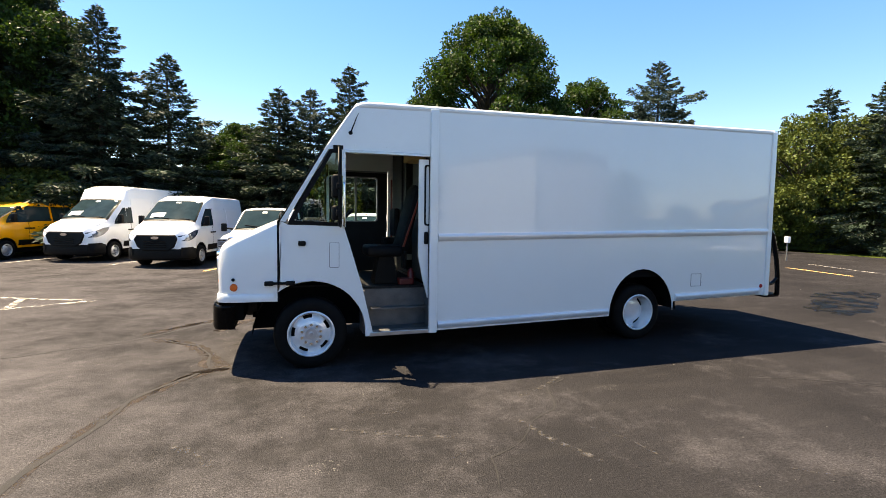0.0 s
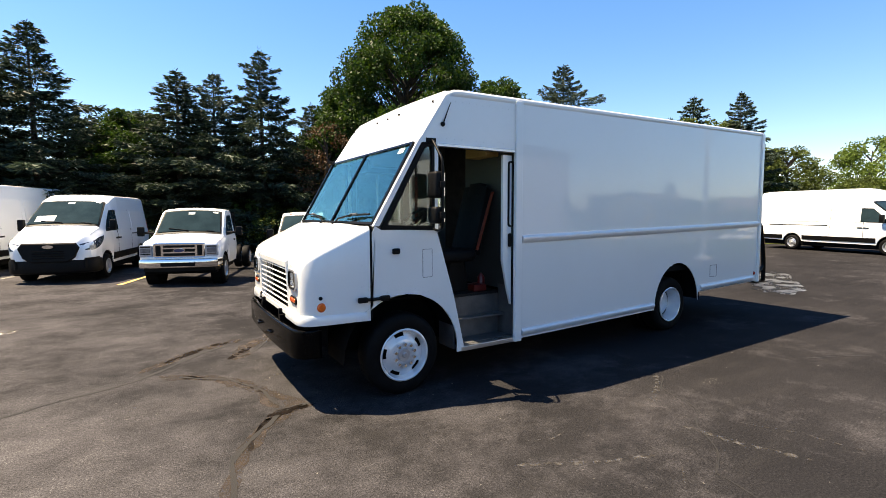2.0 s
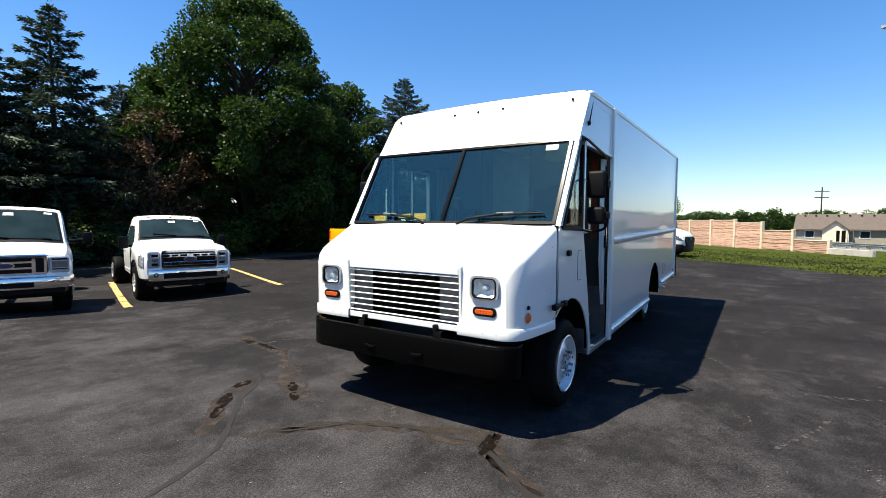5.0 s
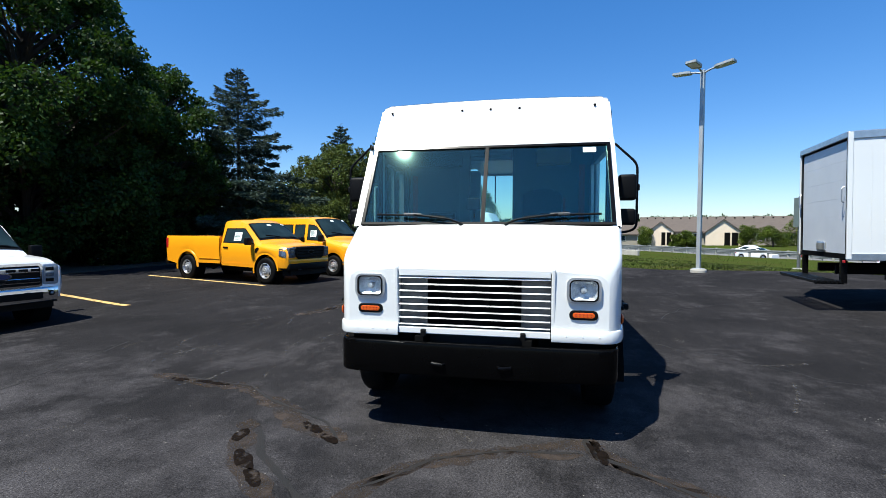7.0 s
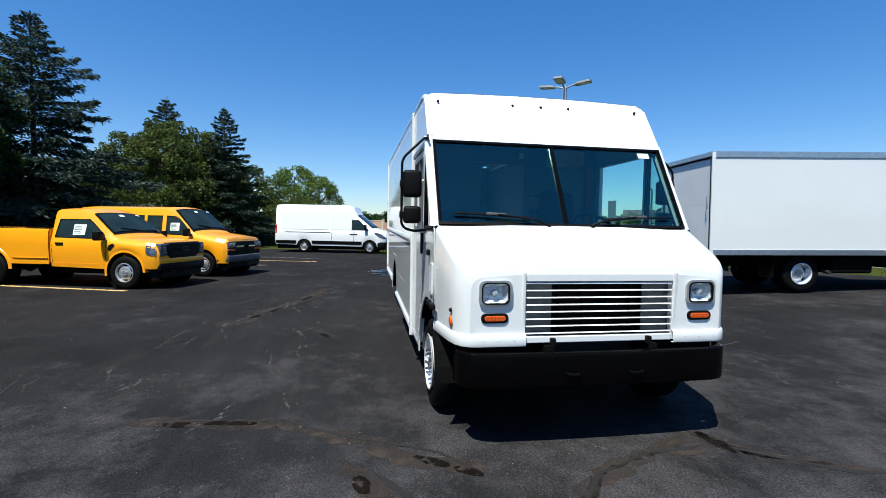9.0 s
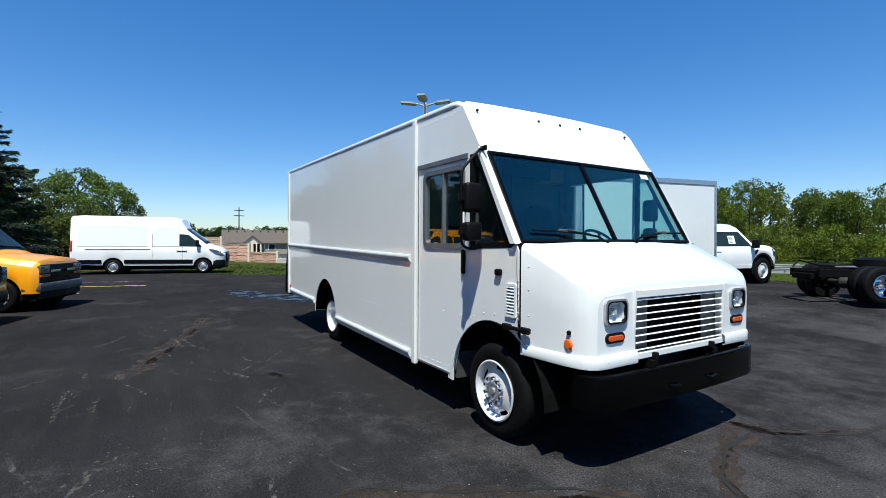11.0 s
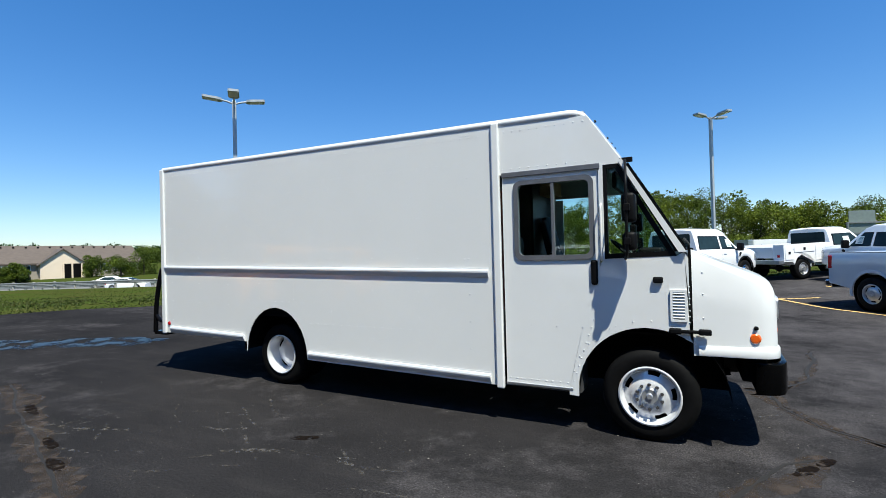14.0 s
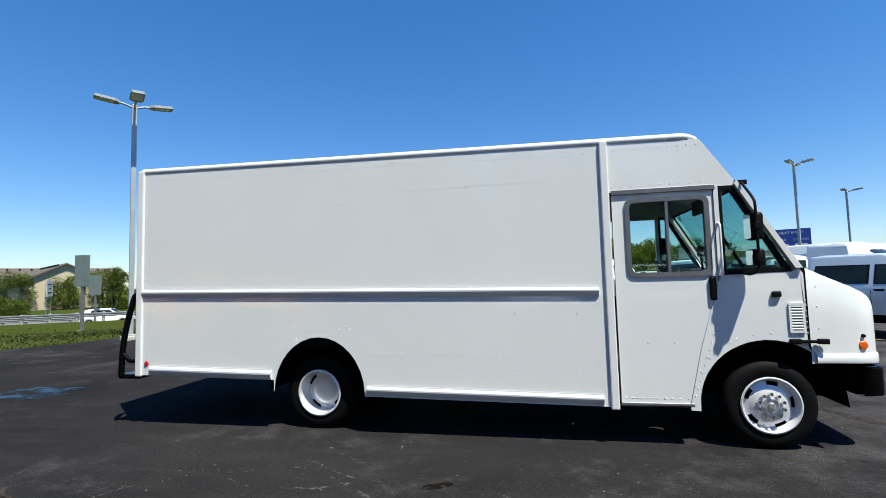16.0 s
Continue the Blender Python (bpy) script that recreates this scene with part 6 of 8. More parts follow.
            part("tail_lamp", box(bed_back - 0.02, bed_back + 0.10, *sorted((s * 0.86, s * 1.0)), rim - 0.42, rim - 0.08, 0.02), RED, v, "red tail lamp")
            part("bed_cap", box(bed_back, cab_back - 0.03, *sorted((s * 0.875, s * 0.95)), rim - 0.004, rim + 0.012, 0.004), BLACK_PLASTIC, v)
            part("arch_liner", lathe([(r + 0.10, -s * 0.02), (r + 0.09, -s * 0.3), (0.1, -s * 0.32)], "y", (-wheelbase, s * 0.96, r + 0.02), 24), DARK, v)
            part("arch_flare", lathe([(r + 0.085, -s * 0.02), (r + 0.09, s * 0.012), (r + 0.15, s * 0.010), (r + 0.17, -s * 0.01)], "y", (-wheelbase, s * 0.985, r + 0.02), 30, skip={(i, q) for i in range(3) for q in range(16, 30)}), paint, v, smooth=True)
            part("side_crease", box(-wheelbase + r + 0.2, cab_back - 0.05, *sorted((s * 0.985, s * 1.002)), 0.70 + k * 0.6, 0.715 + k * 0.6, 0.006), paint, v)
        part("bed_floor", box(bed_back + 0.03, cab_back - 0.04, -0.9, 0.9, 0.78 + k, 0.82 + k), DARK, v)
        part("bed_front", box(cab_back - 0.07, cab_back - 0.03, -0.95, 0.95, 0.6 + k, rim, 0.01), paint, v)
        tg = part("tailgate", box(bed_back - 0.03, bed_back + 0.04, -0.86, 0.86, 0.70 + k * 0.6, rim, 0.02), paint, v)
        part("tailgate_handle", box(bed_back - 0.045, bed_back - 0.025, -0.12, 0.12, rim - 0.2, rim - 0.12, 0.008), BLACK_PLASTIC, tg)
        part("rear_bumper", box(bed_back - 0.16, bed_back + 0.05, -0.95, 0.95, 0.46 + k * 0.6, 0.66 + k * 0.6, 0.03), CHROME if chrome else BLACK_PLASTIC, v)
    elif kind == "utility":
        rim = 1.36 + k
        for s in (-1, 1):
            y0, y1 = sorted((s * 0.62, s * 1.05))
            bodyp = part("service_side", slab([(bed_back, 0.72), (-wheelbase - r - 0.12, 0.70)] + arc(-wheelbase, r + 0.05, r + 0.12, 165, 15, 10) + [(-wheelbase + r + 0.14, 0.62), (cab_back - 0.12, 0.62), (cab_back - 0.12, rim), (bed_back, rim)], "y", y0, y1), WHITE_CAR, v, "steel service body side")
            face = s * 1.05
            for x0, x1, za, zb in ((bed_back + 0.06, -wheelbase - 0.55, 0.78, rim - 0.06), (-wheelbase - 0.5, -wheelbase + 0.5, 1.05 + k, rim - 0.06), (-wheelbase + 0.56, cab_back - 0.18, 0.70, rim - 0.06)):
                d = part("locker_door", box(x0, x1, *sorted((face, face + s * 0.018)), za, zb, 0.008), WHITE_CAR, bodyp)
                part("latch", box((x0 + x1) / 2 - 0.05, (x0 + x1) / 2 + 0.05, *sorted((face + s * 0.018, face + s * 0.03)), (za + zb) / 2 - 0.05, (za + zb) / 2 + 0.05, 0.01), BLACK_PLASTIC, d)
        part("bed_floor", box(bed_back, cab_back - 0.12, -0.62, 0.62, 0.85 + k, 0.9 + k), ALU_DULL, v)
        part("tailgate", box(bed_back - 0.02, bed_back + 0.03, -0.62, 0.62, 0.85 + k, rim - 0.08, 0.01), WHITE_CAR, v)
        part("rear_bumper", box(bed_back - 0.25, bed_back + 0.02, -1.05, 1.05, 0.62, 0.78, 0.02), ALU, v)
        for s in (-1, 1):
            part("tail_lamp", box(bed_back - 0.03, bed_back, s * 0.84 - 0.05, s * 0.84 + 0.05, 0.88, 0.98, 0.01), RED, v)
    elif kind == "chassis":
        for q in range(6):
            x = bed_back + 0.15 + q * (cab_back - bed_back - 0.4) / 5
            part("crossmember", box(x - 0.04, x + 0.04, -0.40, 0.40, 0.58 + k * 0.5, 0.70 + k * 0.5, 0.01), DARK, v)
        part("spare_tyre", lathe([(0.20, 0.0), (0.30, -0.01), (r, 0.04), (r, 0.19), (0.30, 0.24), (0.20, 0.23)], "z", (-wheelbase + 0.75, 0, 0.76 + k * 0.5), 30), RUBBER, v, "spare tyre lying on the frame", smooth=True)
        part("tow_hitch", box(bed_back + 0.02, bed_back + 0.12, -0.30, 0.30, 0.52, 0.66, 0.02), DARK, v)
        part("fuel_tank", box(-wheelbase + 0.6, cab_back - 0.1, 0.46, 0.85, 0.45, 0.75, 0.04), DARK, v)
        part("wiring_loom", tube([(bed_back + 0.05, 0.3, 0.8), (bed_back + 0.3, 0.45, 0.95), (bed_back + 0.8, 0.42, 0.82), (cab_back - 0.2, 0.3, 0.85)], 0.02), BLACK_PLASTIC, v)
    elif kind == "van_box":
        z0, z1, w = 0.91, 3.28, 1.18
        x0, x1 = bed_back, cab_back - 0.15
        part("box_side", box(x0, x1, -w, -w + 0.03, z0 + 0.1, z1 - 0.12), WHITE_BOX, v, "smooth white box side")
        part("box_side", box(x0, x1, w - 0.03, w, z0 + 0.1, z1 - 0.12), WHITE_BOX, v)
        part("box_front", box(x1 - 0.04, x1, -w, w, z0, z1), WHITE_BOX, v)
        part("box_roof", box(x0, x1, -w, w, z1 - 0.03, z1), WHITE_BOX, v)
        part("box_floor", box(x0, x1, -w, w, z0, z0 + 0.1), DARK, v)
        for s in (-1, 1):
            part("top_rail", box(x0 - 0.01, x1 + 0.01, s * w - 0.02, s * w + 0.02, z1 - 0.13, z1 + 0.015, 0.01), ALU, v)
            part("lower_rail", box(x0 - 0.01, x1 + 0.01, s * w - 0.02, s * w + 0.02, z0 - 0.02, z0 + 0.11, 0.008), ALU, v)
            part("corner_post", box(x0 - 0.02, x0 + 0.06, s * w - 0.025, s * w + 0.025, z0, z1, 0.01), WHITE_BOX, v)
            part("corner_post", box(x1 - 0.08, x1 + 0.015, s * w - 0.025, s * w + 0.025, z0, z1, 0.01), ALU, v)
            part("marker_lamp", box(x0 - 0.015, x0 + 0.01, s * 1.05 - 0.04, s * 1.05 + 0.04, z0 - 0.07, z0 - 0.02, 0.008), RED, v)
            part("door_jamb", box(x0 + 0.0, x0 + 0.03, *sorted((s * (w - 0.025), s * (w - 0.10))), z0 + 0.02, z1 - 0.10), BLACK_PLASTIC, v)
            part("bumper_post", box(x0 - 0.02, x0 + 0.08, s * 0.95 - 0.04, s * 0.95 + 0.04, 0.44, z0), BLACK_GLOSS, v)
            part("mud_flap", box(-wheelbase - 0.75, -wheelbase - 0.735, s * 0.85 - 0.25, s * 0.85 + 0.25, 0.35, 0.95), BLACK_PLASTIC, v)
            bm = bmesh.new()
            for q in range(5):
                for j in range(30):
                    lathe([(0, s * 0.006), (0.010, 0)], "y", (x0 + 0.35 + q * (x1 - x0 - 0.7) / 4, s * w, z0 + 0.2 + j * 0.065), 5, bm)
            part("rivets", bm, WHITE_BOX, v, kind="stuff")
        part("top_rail", box(x0 - 0.03, x0 + 0.02, -w, w, z1 - 0.10, z1 + 0.015, 0.01), ALU, v)
        rd = part("roll_door", box(x0 + 0.03, x0 + 0.05, -w + 0.1, w - 0.1, z0 + 0.1, z1 - 0.14), DOOR_GREY, v, "grey roll-up rear door")
        for q in range(6):
            zz = z0 + 0.1 + q * (z1 - z0 - 0.25) / 6
            part("door_slat", box(x0 + 0.018, x0 + 0.032, -w + 0.11, w - 0.11, zz + 0.001, zz + (z1 - z0 - 0.25) / 6 - 0.001, 0.0), DOOR_GREY, rd)
        part("door_latch", box(x0 - 0.03, x0 + 0.02, -0.2, 0.2, z0 + 0.12, z0 + 0.32, 0.03), ALU, rd)
        for s in (-1, 1):
            part("grab_handle", tube(rounded([(x0 - 0.02, s * (w - 0.12), 1.98), (x0 - 0.06, s * (w - 0.12), 2.0), (x0 - 0.06, s * (w - 0.12), 2.26), (x0 - 0.02, s * (w - 0.12), 2.28)], 0.03), 0.011), ALU, v)
        part("under_frame", box(x0 + 1.3, x1 - 0.1, -0.75, 0.75, 0.62, z0, 0.03), DARK, v)
        part("fuel_tank", box(-wheelbase + 0.7, -wheelbase + 1.7, -1.05, -0.55, 0.45, 0.85, 0.05), DARK, v)
        part("tail_pipe", rod((-wheelbase + 0.6, -0.9, 0.5), (-wheelbase + 0.6, -1.12, 0.48), 0.045), RUST, v)
        part("step_bumper", box(x0 - 0.45, x0 - 0.40, -1.0, 1.0, 0.44, 0.50, 0.01), BLACK_PLASTIC, v, "black grated rear step")
        for q in range(6):
            part("step_slat", box(x0 - 0.38 + 0.066 * q, x0 - 0.34 + 0.066 * q, -1.0, 1.0, 0.45, 0.49, 0.004), BLACK_PLASTIC, v)
        for s in (-1, 0, 1):
            part("step_bearer", box(x0 - 0.42, x0 + 0.05, s * 0.92 - 0.025, s * 0.92 + 0.025, 0.42, 0.46), BLACK_PLASTIC, v)
    return v


def cutaway(label, at, wheelbase=4.0):
    """A van-nosed cutaway cab on a bare frame."""
    v = thing("cutaway_truck", label, "van", at=at)
    roof, hood = 2.02, 1.24
    b = Body(top=[(-1.62, roof - 0.12), (-1.5, roof), (-0.95, roof), (-0.75, roof - 0.08), (-0.12, hood + 0.08), (0.0, hood + 0.02), (0.5, hood - 0.05), (0.72, hood - 0.12), (0.78, hood - 0.25)],
             belt=[(-1.62, 1.25), (-0.3, 1.22), (0.0, hood - 0.05), (0.78, hood - 0.22)], half=[(-1.62, 0.96), (0.3, 0.98), (0.65, 0.96), (0.78, 0.90)],
             head=[(-1.62, 0.83), (-0.9, 0.83), (-0.1, 0.90), (0.5, 0.90), (0.78, 0.86)], sill=[(-1.62, 0.5), (0.78, 0.52)], arches=[(0, 0.40, 0.46)], crown=0.05)
    part("cab", b.skin(), WHITE_CAR, v, smooth=True)
    for s in (-1, 1):
        b.add_window(v, [(-1.35, 1.30), (-0.30, 1.28), (-0.38, 1.40), (-0.80, 1.84), (-1.35, 1.86)], s, name="door_window")
        part("door_gap", b.side_plate([(-0.24, 0.6), (-0.228, 0.6), (-0.228, 1.2), (-0.24, 1.2)], s, 0.003), DARK, v)
        part("door_handle", b.side_plate([(-1.35, 1.1), (-1.18, 1.1), (-1.18, 1.15), (-1.35, 1.15)], s, 0.02), BLACK_PLASTIC, v)
        arm = part("mirror", box(-0.40, -0.32, *sorted((s * 1.16, s * 1.34)), 1.28, 1.54, 0.03), BLACK_PLASTIC, v, "black mirror on a long arm", smooth=True)
        part("mirror_arm", rod((-0.36, s * 0.93, 1.36), (-0.36, s * 1.2, 1.38), 0.03, seg=8), BLACK_PLASTIC, arm)
        part("arch_liner", lathe([(0.47, -s * 0.02), (0.46, -s * 0.3), (0.1, -s * 0.32)], "y", (0, s * 0.94, 0.42), 24), DARK, v)
        road_wheel(v, 0, s * 0.95, s, 0.38, 0.24, GREY_WHEEL, 0.22)
        for k, y in enumerate((0.98, 0.72)):
            steel_wheel("wheel", v, -wheelbase, 0.38, s * y, s, 0.38, 0.22, 0.21, 0.12 if k == 0 else 0.02, 4, STEEL_WHITE, 0)
        lamp = part("headlamp", slab(round_rect(*sorted((s * 0.62, s * 0.92)), 0.80, 1.10, 0.03), "x", 0.70, 0.815, bevel=0.02), LAMP_CLEAR, v, "tall clear headlamp")
        for za, zb, mat in ((1.04, 1.07, BLACK_GLOSS), (0.90, 1.02, CAR_REFLECTOR), (0.86, 0.88, BLACK_GLOSS)):
            part("lamp_cell", box(0.81, 0.824, *sorted((s * 0.66, s * 0.89)), za, zb, 0.008), mat, lamp)
        part("frame_rail", box(-5.6, 0.4, s * 0.42 - 0.04, s * 0.42 + 0.04, 0.55, 0.72), DARK, v)
    g = part("grille", slab(round_rect(-0.61, 0.61, 0.765, 1.15, 0.05), "x", 0.72, 0.81, bevel=0.025), CHROME, v, "chrome grille with dark slots and an oval badge")
    for y0, y1, z0, z1 in ((-0.37, 0.37, 1.03, 1.09), (-0.37, 0.37, 0.92, 0.995), (-0.37, 0.37, 0.815, 0.885), (-0.545, -0.425, 0.82, 1.09), (0.425, 0.545, 0.82, 1.09)):
        part("grille_slot", box(0.795, 0.816, y0, y1, z0, z1, 0.004), BLACK_PLASTIC, g)
    part("badge", slab([(0.14 * math.cos(t / 12 * math.pi), 0.955 + 0.055 * math.sin(t / 12 * math.pi)) for t in range(24)], "x", 0.81, 0.83), CHROME, g)
    part("enamel", slab([(0.12 * math.cos(t / 12 * math.pi), 0.955 + 0.042 * math.sin(t / 12 * math.pi)) for t in range(24)], "x", 0.825, 0.835), BADGE, g)
    bp = part("front_bumper", slab([(0.55, -0.98), (0.85, -0.92), (0.95, -0.6), (0.96, 0.6), (0.85, 0.92), (0.55, 0.98)], "z", 0.52, 0.74, bevel=0.025), CHROME, v, "chrome bumper", smooth=True)
    part("bumper_slot", box(0.95, 0.968, -0.4, 0.4, 0.56, 0.65, 0.005), BLACK_PLASTIC, bp)
    part("air_dam", slab([(0.45, -0.90), (0.78, -0.84), (0.88, 0.0), (0.78, 0.84), (0.45, 0.90)], "z", 0.42, 0.54), BLACK_PLASTIC, bp)
    b.add_screen(v, -0.10, -0.76, 0.84, 0.75)
    part("rear_closure", box(-1.66, -1.60, -0.92, 0.92, 0.6, 1.95), DARK, v)
    floor_pan(v, -1.55, 0.7, 0.85, 0.34, 0.6)
    part("rear_axle", tube([(-wheelbase, -0.8, 0.38), (-wheelbase, 0, 0.38), (-wheelbase, 0.8, 0.38)], [0.06, 0.15, 0.06]), RUST, v)
    return v


def facing(x, y, hx, hy, z=0.0):
    """The pose of a vehicle whose front axle stands at x, y and whose nose points along hx, hy."""
    return pose(x, y, z, 0, 0, math.degrees(math.atan2(hy, hx)))


HX, HY = -0.32, -0.947


def slot(p, q, hx=HX, hy=HY):
    """A stall of the back row: p along the row, q how far its front axle stands back."""
    x, y = 0.947 * p + 0.32 * q, -0.32 * p + 0.947 * q
    return facing(x, y, hx, hy, lot_z(x, y))


panel_van("white high-roof panel van parked in the back row", WHITE_CAR, 2.74, -5.2, slot(-13.02, 17.01), papers=True, group="back row vans")
panel_van("white medium-roof panel van parked in the back row", WHITE_CAR, 2.38, -4.3, slot(-9.31, 15.91, -0.234, -0.972), papers=True, group="back row vans")
panel_van("yellow low-roof passenger van with dark windows", YELLOW, 2.08, -4.3, slot(-16.6, 16.6), windows=True)
panel_van("long white high-roof panel van by the grass", WHITE_CAR, 2.78, -5.55, facing(24.39, 7.78, -0.231, -0.973), behind=1.71)
cutaway("white cutaway van cab on a bare chassis", slot(-5.97, 14.95, -0.311, -0.951))
pickup("white chassis cab truck with a chrome grille", WHITE_CAR, slot(-2.87, 15.95, -0.28, -0.96), -1.75, -5.2, 3.9, r=0.40, chrome=True, heavy=True, kind="chassis", category="truck")
pickup("yellow single-cab pickup truck with a black grille", YELLOW, slot(4.53, 16.10, -0.273, -0.962), -1.98, -4.66, 3.6, r=0.40, papers=1, tall=1.20, nose=0.82)


def window_van(label, paint, at):
    """A blunt-nosed passenger van with a long row of dark windows."""
    v = thing("passenger_van", label, "van", at=at)
    roof, rear, hood = 2.08, -4.45, 1.22
    b = Body(top=[(rear, roof - 0.10), (rear + 0.06, roof - 0.02), (rear + 0.3, roof), (-1.3, roof), (-1.05, roof - 0.07), (-0.40, hood + 0.16), (-0.28, hood + 0.08), (0.35, hood), (0.70, hood - 0.05), (0.76, hood - 0.14)],
             belt=[(rear, 1.22), (-0.5, 1.2), (-0.2, hood - 0.02), (0.76, hood - 0.2)], half=[(rear, 0.97), (rear + 0.06, 1.0), (0.4, 1.0), (0.66, 0.97), (0.76, 0.91)],
             head=[(rear, 0.84), (-1.2, 0.84), (-0.35, 0.88), (0.4, 0.90), (0.76, 0.84)], sill=[(rear, 0.42), (0.76, 0.42)], arches=[(0, 0.38, 0.45), (-3.43, 0.38, 0.45)], crown=0.05)
    part("body", b.skin(), paint, v, smooth=True)
    for s in (-1, 1):
        b.add_window(v, [(-1.28, 1.26), (-0.42, 1.24), (-0.48, 1.36), (-0.92, 1.82), (-1.28, 1.84)], s, name="door_window")
        for x0, x1 in ((-1.95, -1.42), (-2.6, -2.05), (-3.45, -2.7), (-4.3, -3.55)):
            b.add_window(v, [(x0, 1.26), (x1, 1.26), (x1, 1.84), (x0, 1.84)], s)
        for x in (-0.40, -1.36, -2.64):
            part("door_gap", b.side_plate([(x - 0.006, 0.5), (x + 0.006, 0.5), (x + 0.006, 1.2), (x - 0.006, 1.2)], s, 0.003), DARK, v)
        part("door_handle", b.side_plate([(-1.24, 1.06), (-1.08, 1.06), (-1.08, 1.11), (-1.24, 1.11)], s, 0.02), BLACK_PLASTIC, v)
        paper_sheet(b, v, -0.98, 1.50, s, 0.30, 0.24)
        side_mirror(v, -0.42, s * 0.98, 1.34, s, BLACK_PLASTIC, 0.24)
        lamp = part("headlamp", slab(round_rect(*sorted((s * 0.52, s * 0.90)), 0.87, 1.05, 0.03), "x", 0.62, 0.80, bevel=0.02), LAMP_DARK, v, "stacked lamp with an amber strip")
        part("reflector", box(0.79, 0.812, *sorted((s * 0.56, s * 0.74)), 0.90, 1.02, 0.02), CAR_REFLECTOR, lamp)
        part("turn_signal", box(0.66, 0.805, *sorted((s * 0.54, s * 0.90)), 0.79, 0.85, 0.01), AMBER, lamp)
        part("tail_lamp", b.side_plate([(rear + 0.02, 1.0), (rear + 0.12, 1.0), (rear + 0.12, 1.7), (rear + 0.02, 1.7)], s, 0.01), RED, v)
        for x in (0, -3.43):
            road_wheel(v, x, s * 0.97, s, 0.37, 0.24, GREY_WHEEL, 0.215, 8)
            part("arch_liner", lathe([(0.46, -s * 0.02), (0.45, -s * 0.3), (0.1, -s * 0.32)], "y", (x, s * 0.95, 0.39), 24), DARK, v)
    b.add_screen(v, -0.38, -1.06, 0.86, 0.78)
    g = part("grille", slab(round_rect(-0.88, 0.88, 0.65, 1.07, 0.05), "x", 0.60, 0.782, bevel=0.02), BLACK_PLASTIC, v, "black grille with a chrome bar")
    part("grille_bar", box(0.785, 0.825, -0.52, 0.52, 0.885, 0.945, 0.012), CHROME, g)
    for k in range(5):
        part("grille_slat", box(0.79, 0.808, -0.50, 0.50, 0.69 + 0.036 * k, 0.70 + 0.036 * k), BLACK_GLOSS, g)
    part("badge", box(0.81, 0.84, -0.11, 0.11, 0.88, 0.95, 0.01), DARK, g)
    part("front_bumper", slab([(0.45, -0.98), (0.80, -0.90), (0.92, -0.6), (0.94, 0.6), (0.80, 0.90), (0.45, 0.98)], "z", 0.46, 0.66, bevel=0.03), ALU_DULL, v, "dull grey steel bumper", smooth=True)
    part("air_dam", slab([(0.45, -0.92), (0.78, -0.85), (0.86, 0.0), (0.78, 0.85), (0.45, 0.92)], "z", 0.30, 0.52), BLACK_PLASTIC, v)
    part("rear_bumper", box(rear - 0.1, rear + 0.1, -0.95, 0.95, 0.42, 0.6, 0.03), GREY_WHEEL, v)
    floor_pan(v, rear + 0.1, 0.7, 0.88)
    return v


window_van("yellow passenger van with a row of dark windows", YELLOW, slot(7.47, 16.1))
pickup("white box truck with a roll-up rear door and grated step", WHITE_CAR, on_lot(5.83, -7.28, -0.15, -0.989), -2.4, -7.6, 5.3, r=0.44, heavy=True, kind="van_box", papers=1, nose=0.80, wheel_mat=STEEL_WHITE, category="box truck")
pickup("white crew-cab chassis truck with a bare black frame", WHITE_CAR, on_lot(-1.02, -8.42, -0.523, -0.852), -2.9, -6.25, 5.16, r=0.43, doors=2, chrome=True, heavy=True, kind="chassis", papers=1, category="truck", wheel_mat=CHROME)
pickup("white service-body truck with side lockers", WHITE_CAR, on_lot(-6.09, -13.5, -0.742, -0.671), -2.2, -4.75, 3.75, r=0.40, tall=1.24, kind="utility", papers=1, category="utility truck")
pickup("silver crew-cab pickup truck with red tail lamps", SILVER, on_lot(-6.95, 0.35, -0.542, 0.84), -2.91, -5.18, 4.05, r=0.41, doors=2, chrome=True, heavy=True, papers=1)
panel_van("white high-roof van at the end of the truck row", WHITE_CAR, 2.45, -4.9, on_lot(-14.6, -15.2, -0.80, -0.60))
tool_truck = pickup("white crew-cab pickup truck with an aluminium tool box", WHITE_CAR, on_lot(-5.66, -9.6, 0.381, -0.925), -2.77, -5.1, 4.05, r=0.41, doors=2, chrome=True, heavy=True, papers=1)
chest = part("tool_box", box(-3.55, -3.02, -0.92, 0.92, 1.20, 1.50, 0.03), ALU, tool_truck, "bright aluminium tool box across the bed")
part("lid", box(-3.57, -3.0, -0.94, 0.94, 1.50, 1.54, 0.012), ALU, chest)
pickup("silver crew-cab pickup truck across the lot", SILVER, on_lot(-9.4, -16.9, 0.85, -0.52), -2.9, -5.0, 3.9, r=0.40, doors=2, chrome=True, heavy=True)
panel_van("white high-roof panel van across the lot", WHITE_CAR, 2.55, -4.6, on_lot(-13.6, -12.6, -0.6, 0.8))


# ---- trees ----
def rnd_dirs(rng, n):
    d = rng.normal(size=(n, 3))
    return d / np.linalg.norm(d, axis=1, keepdims=True)


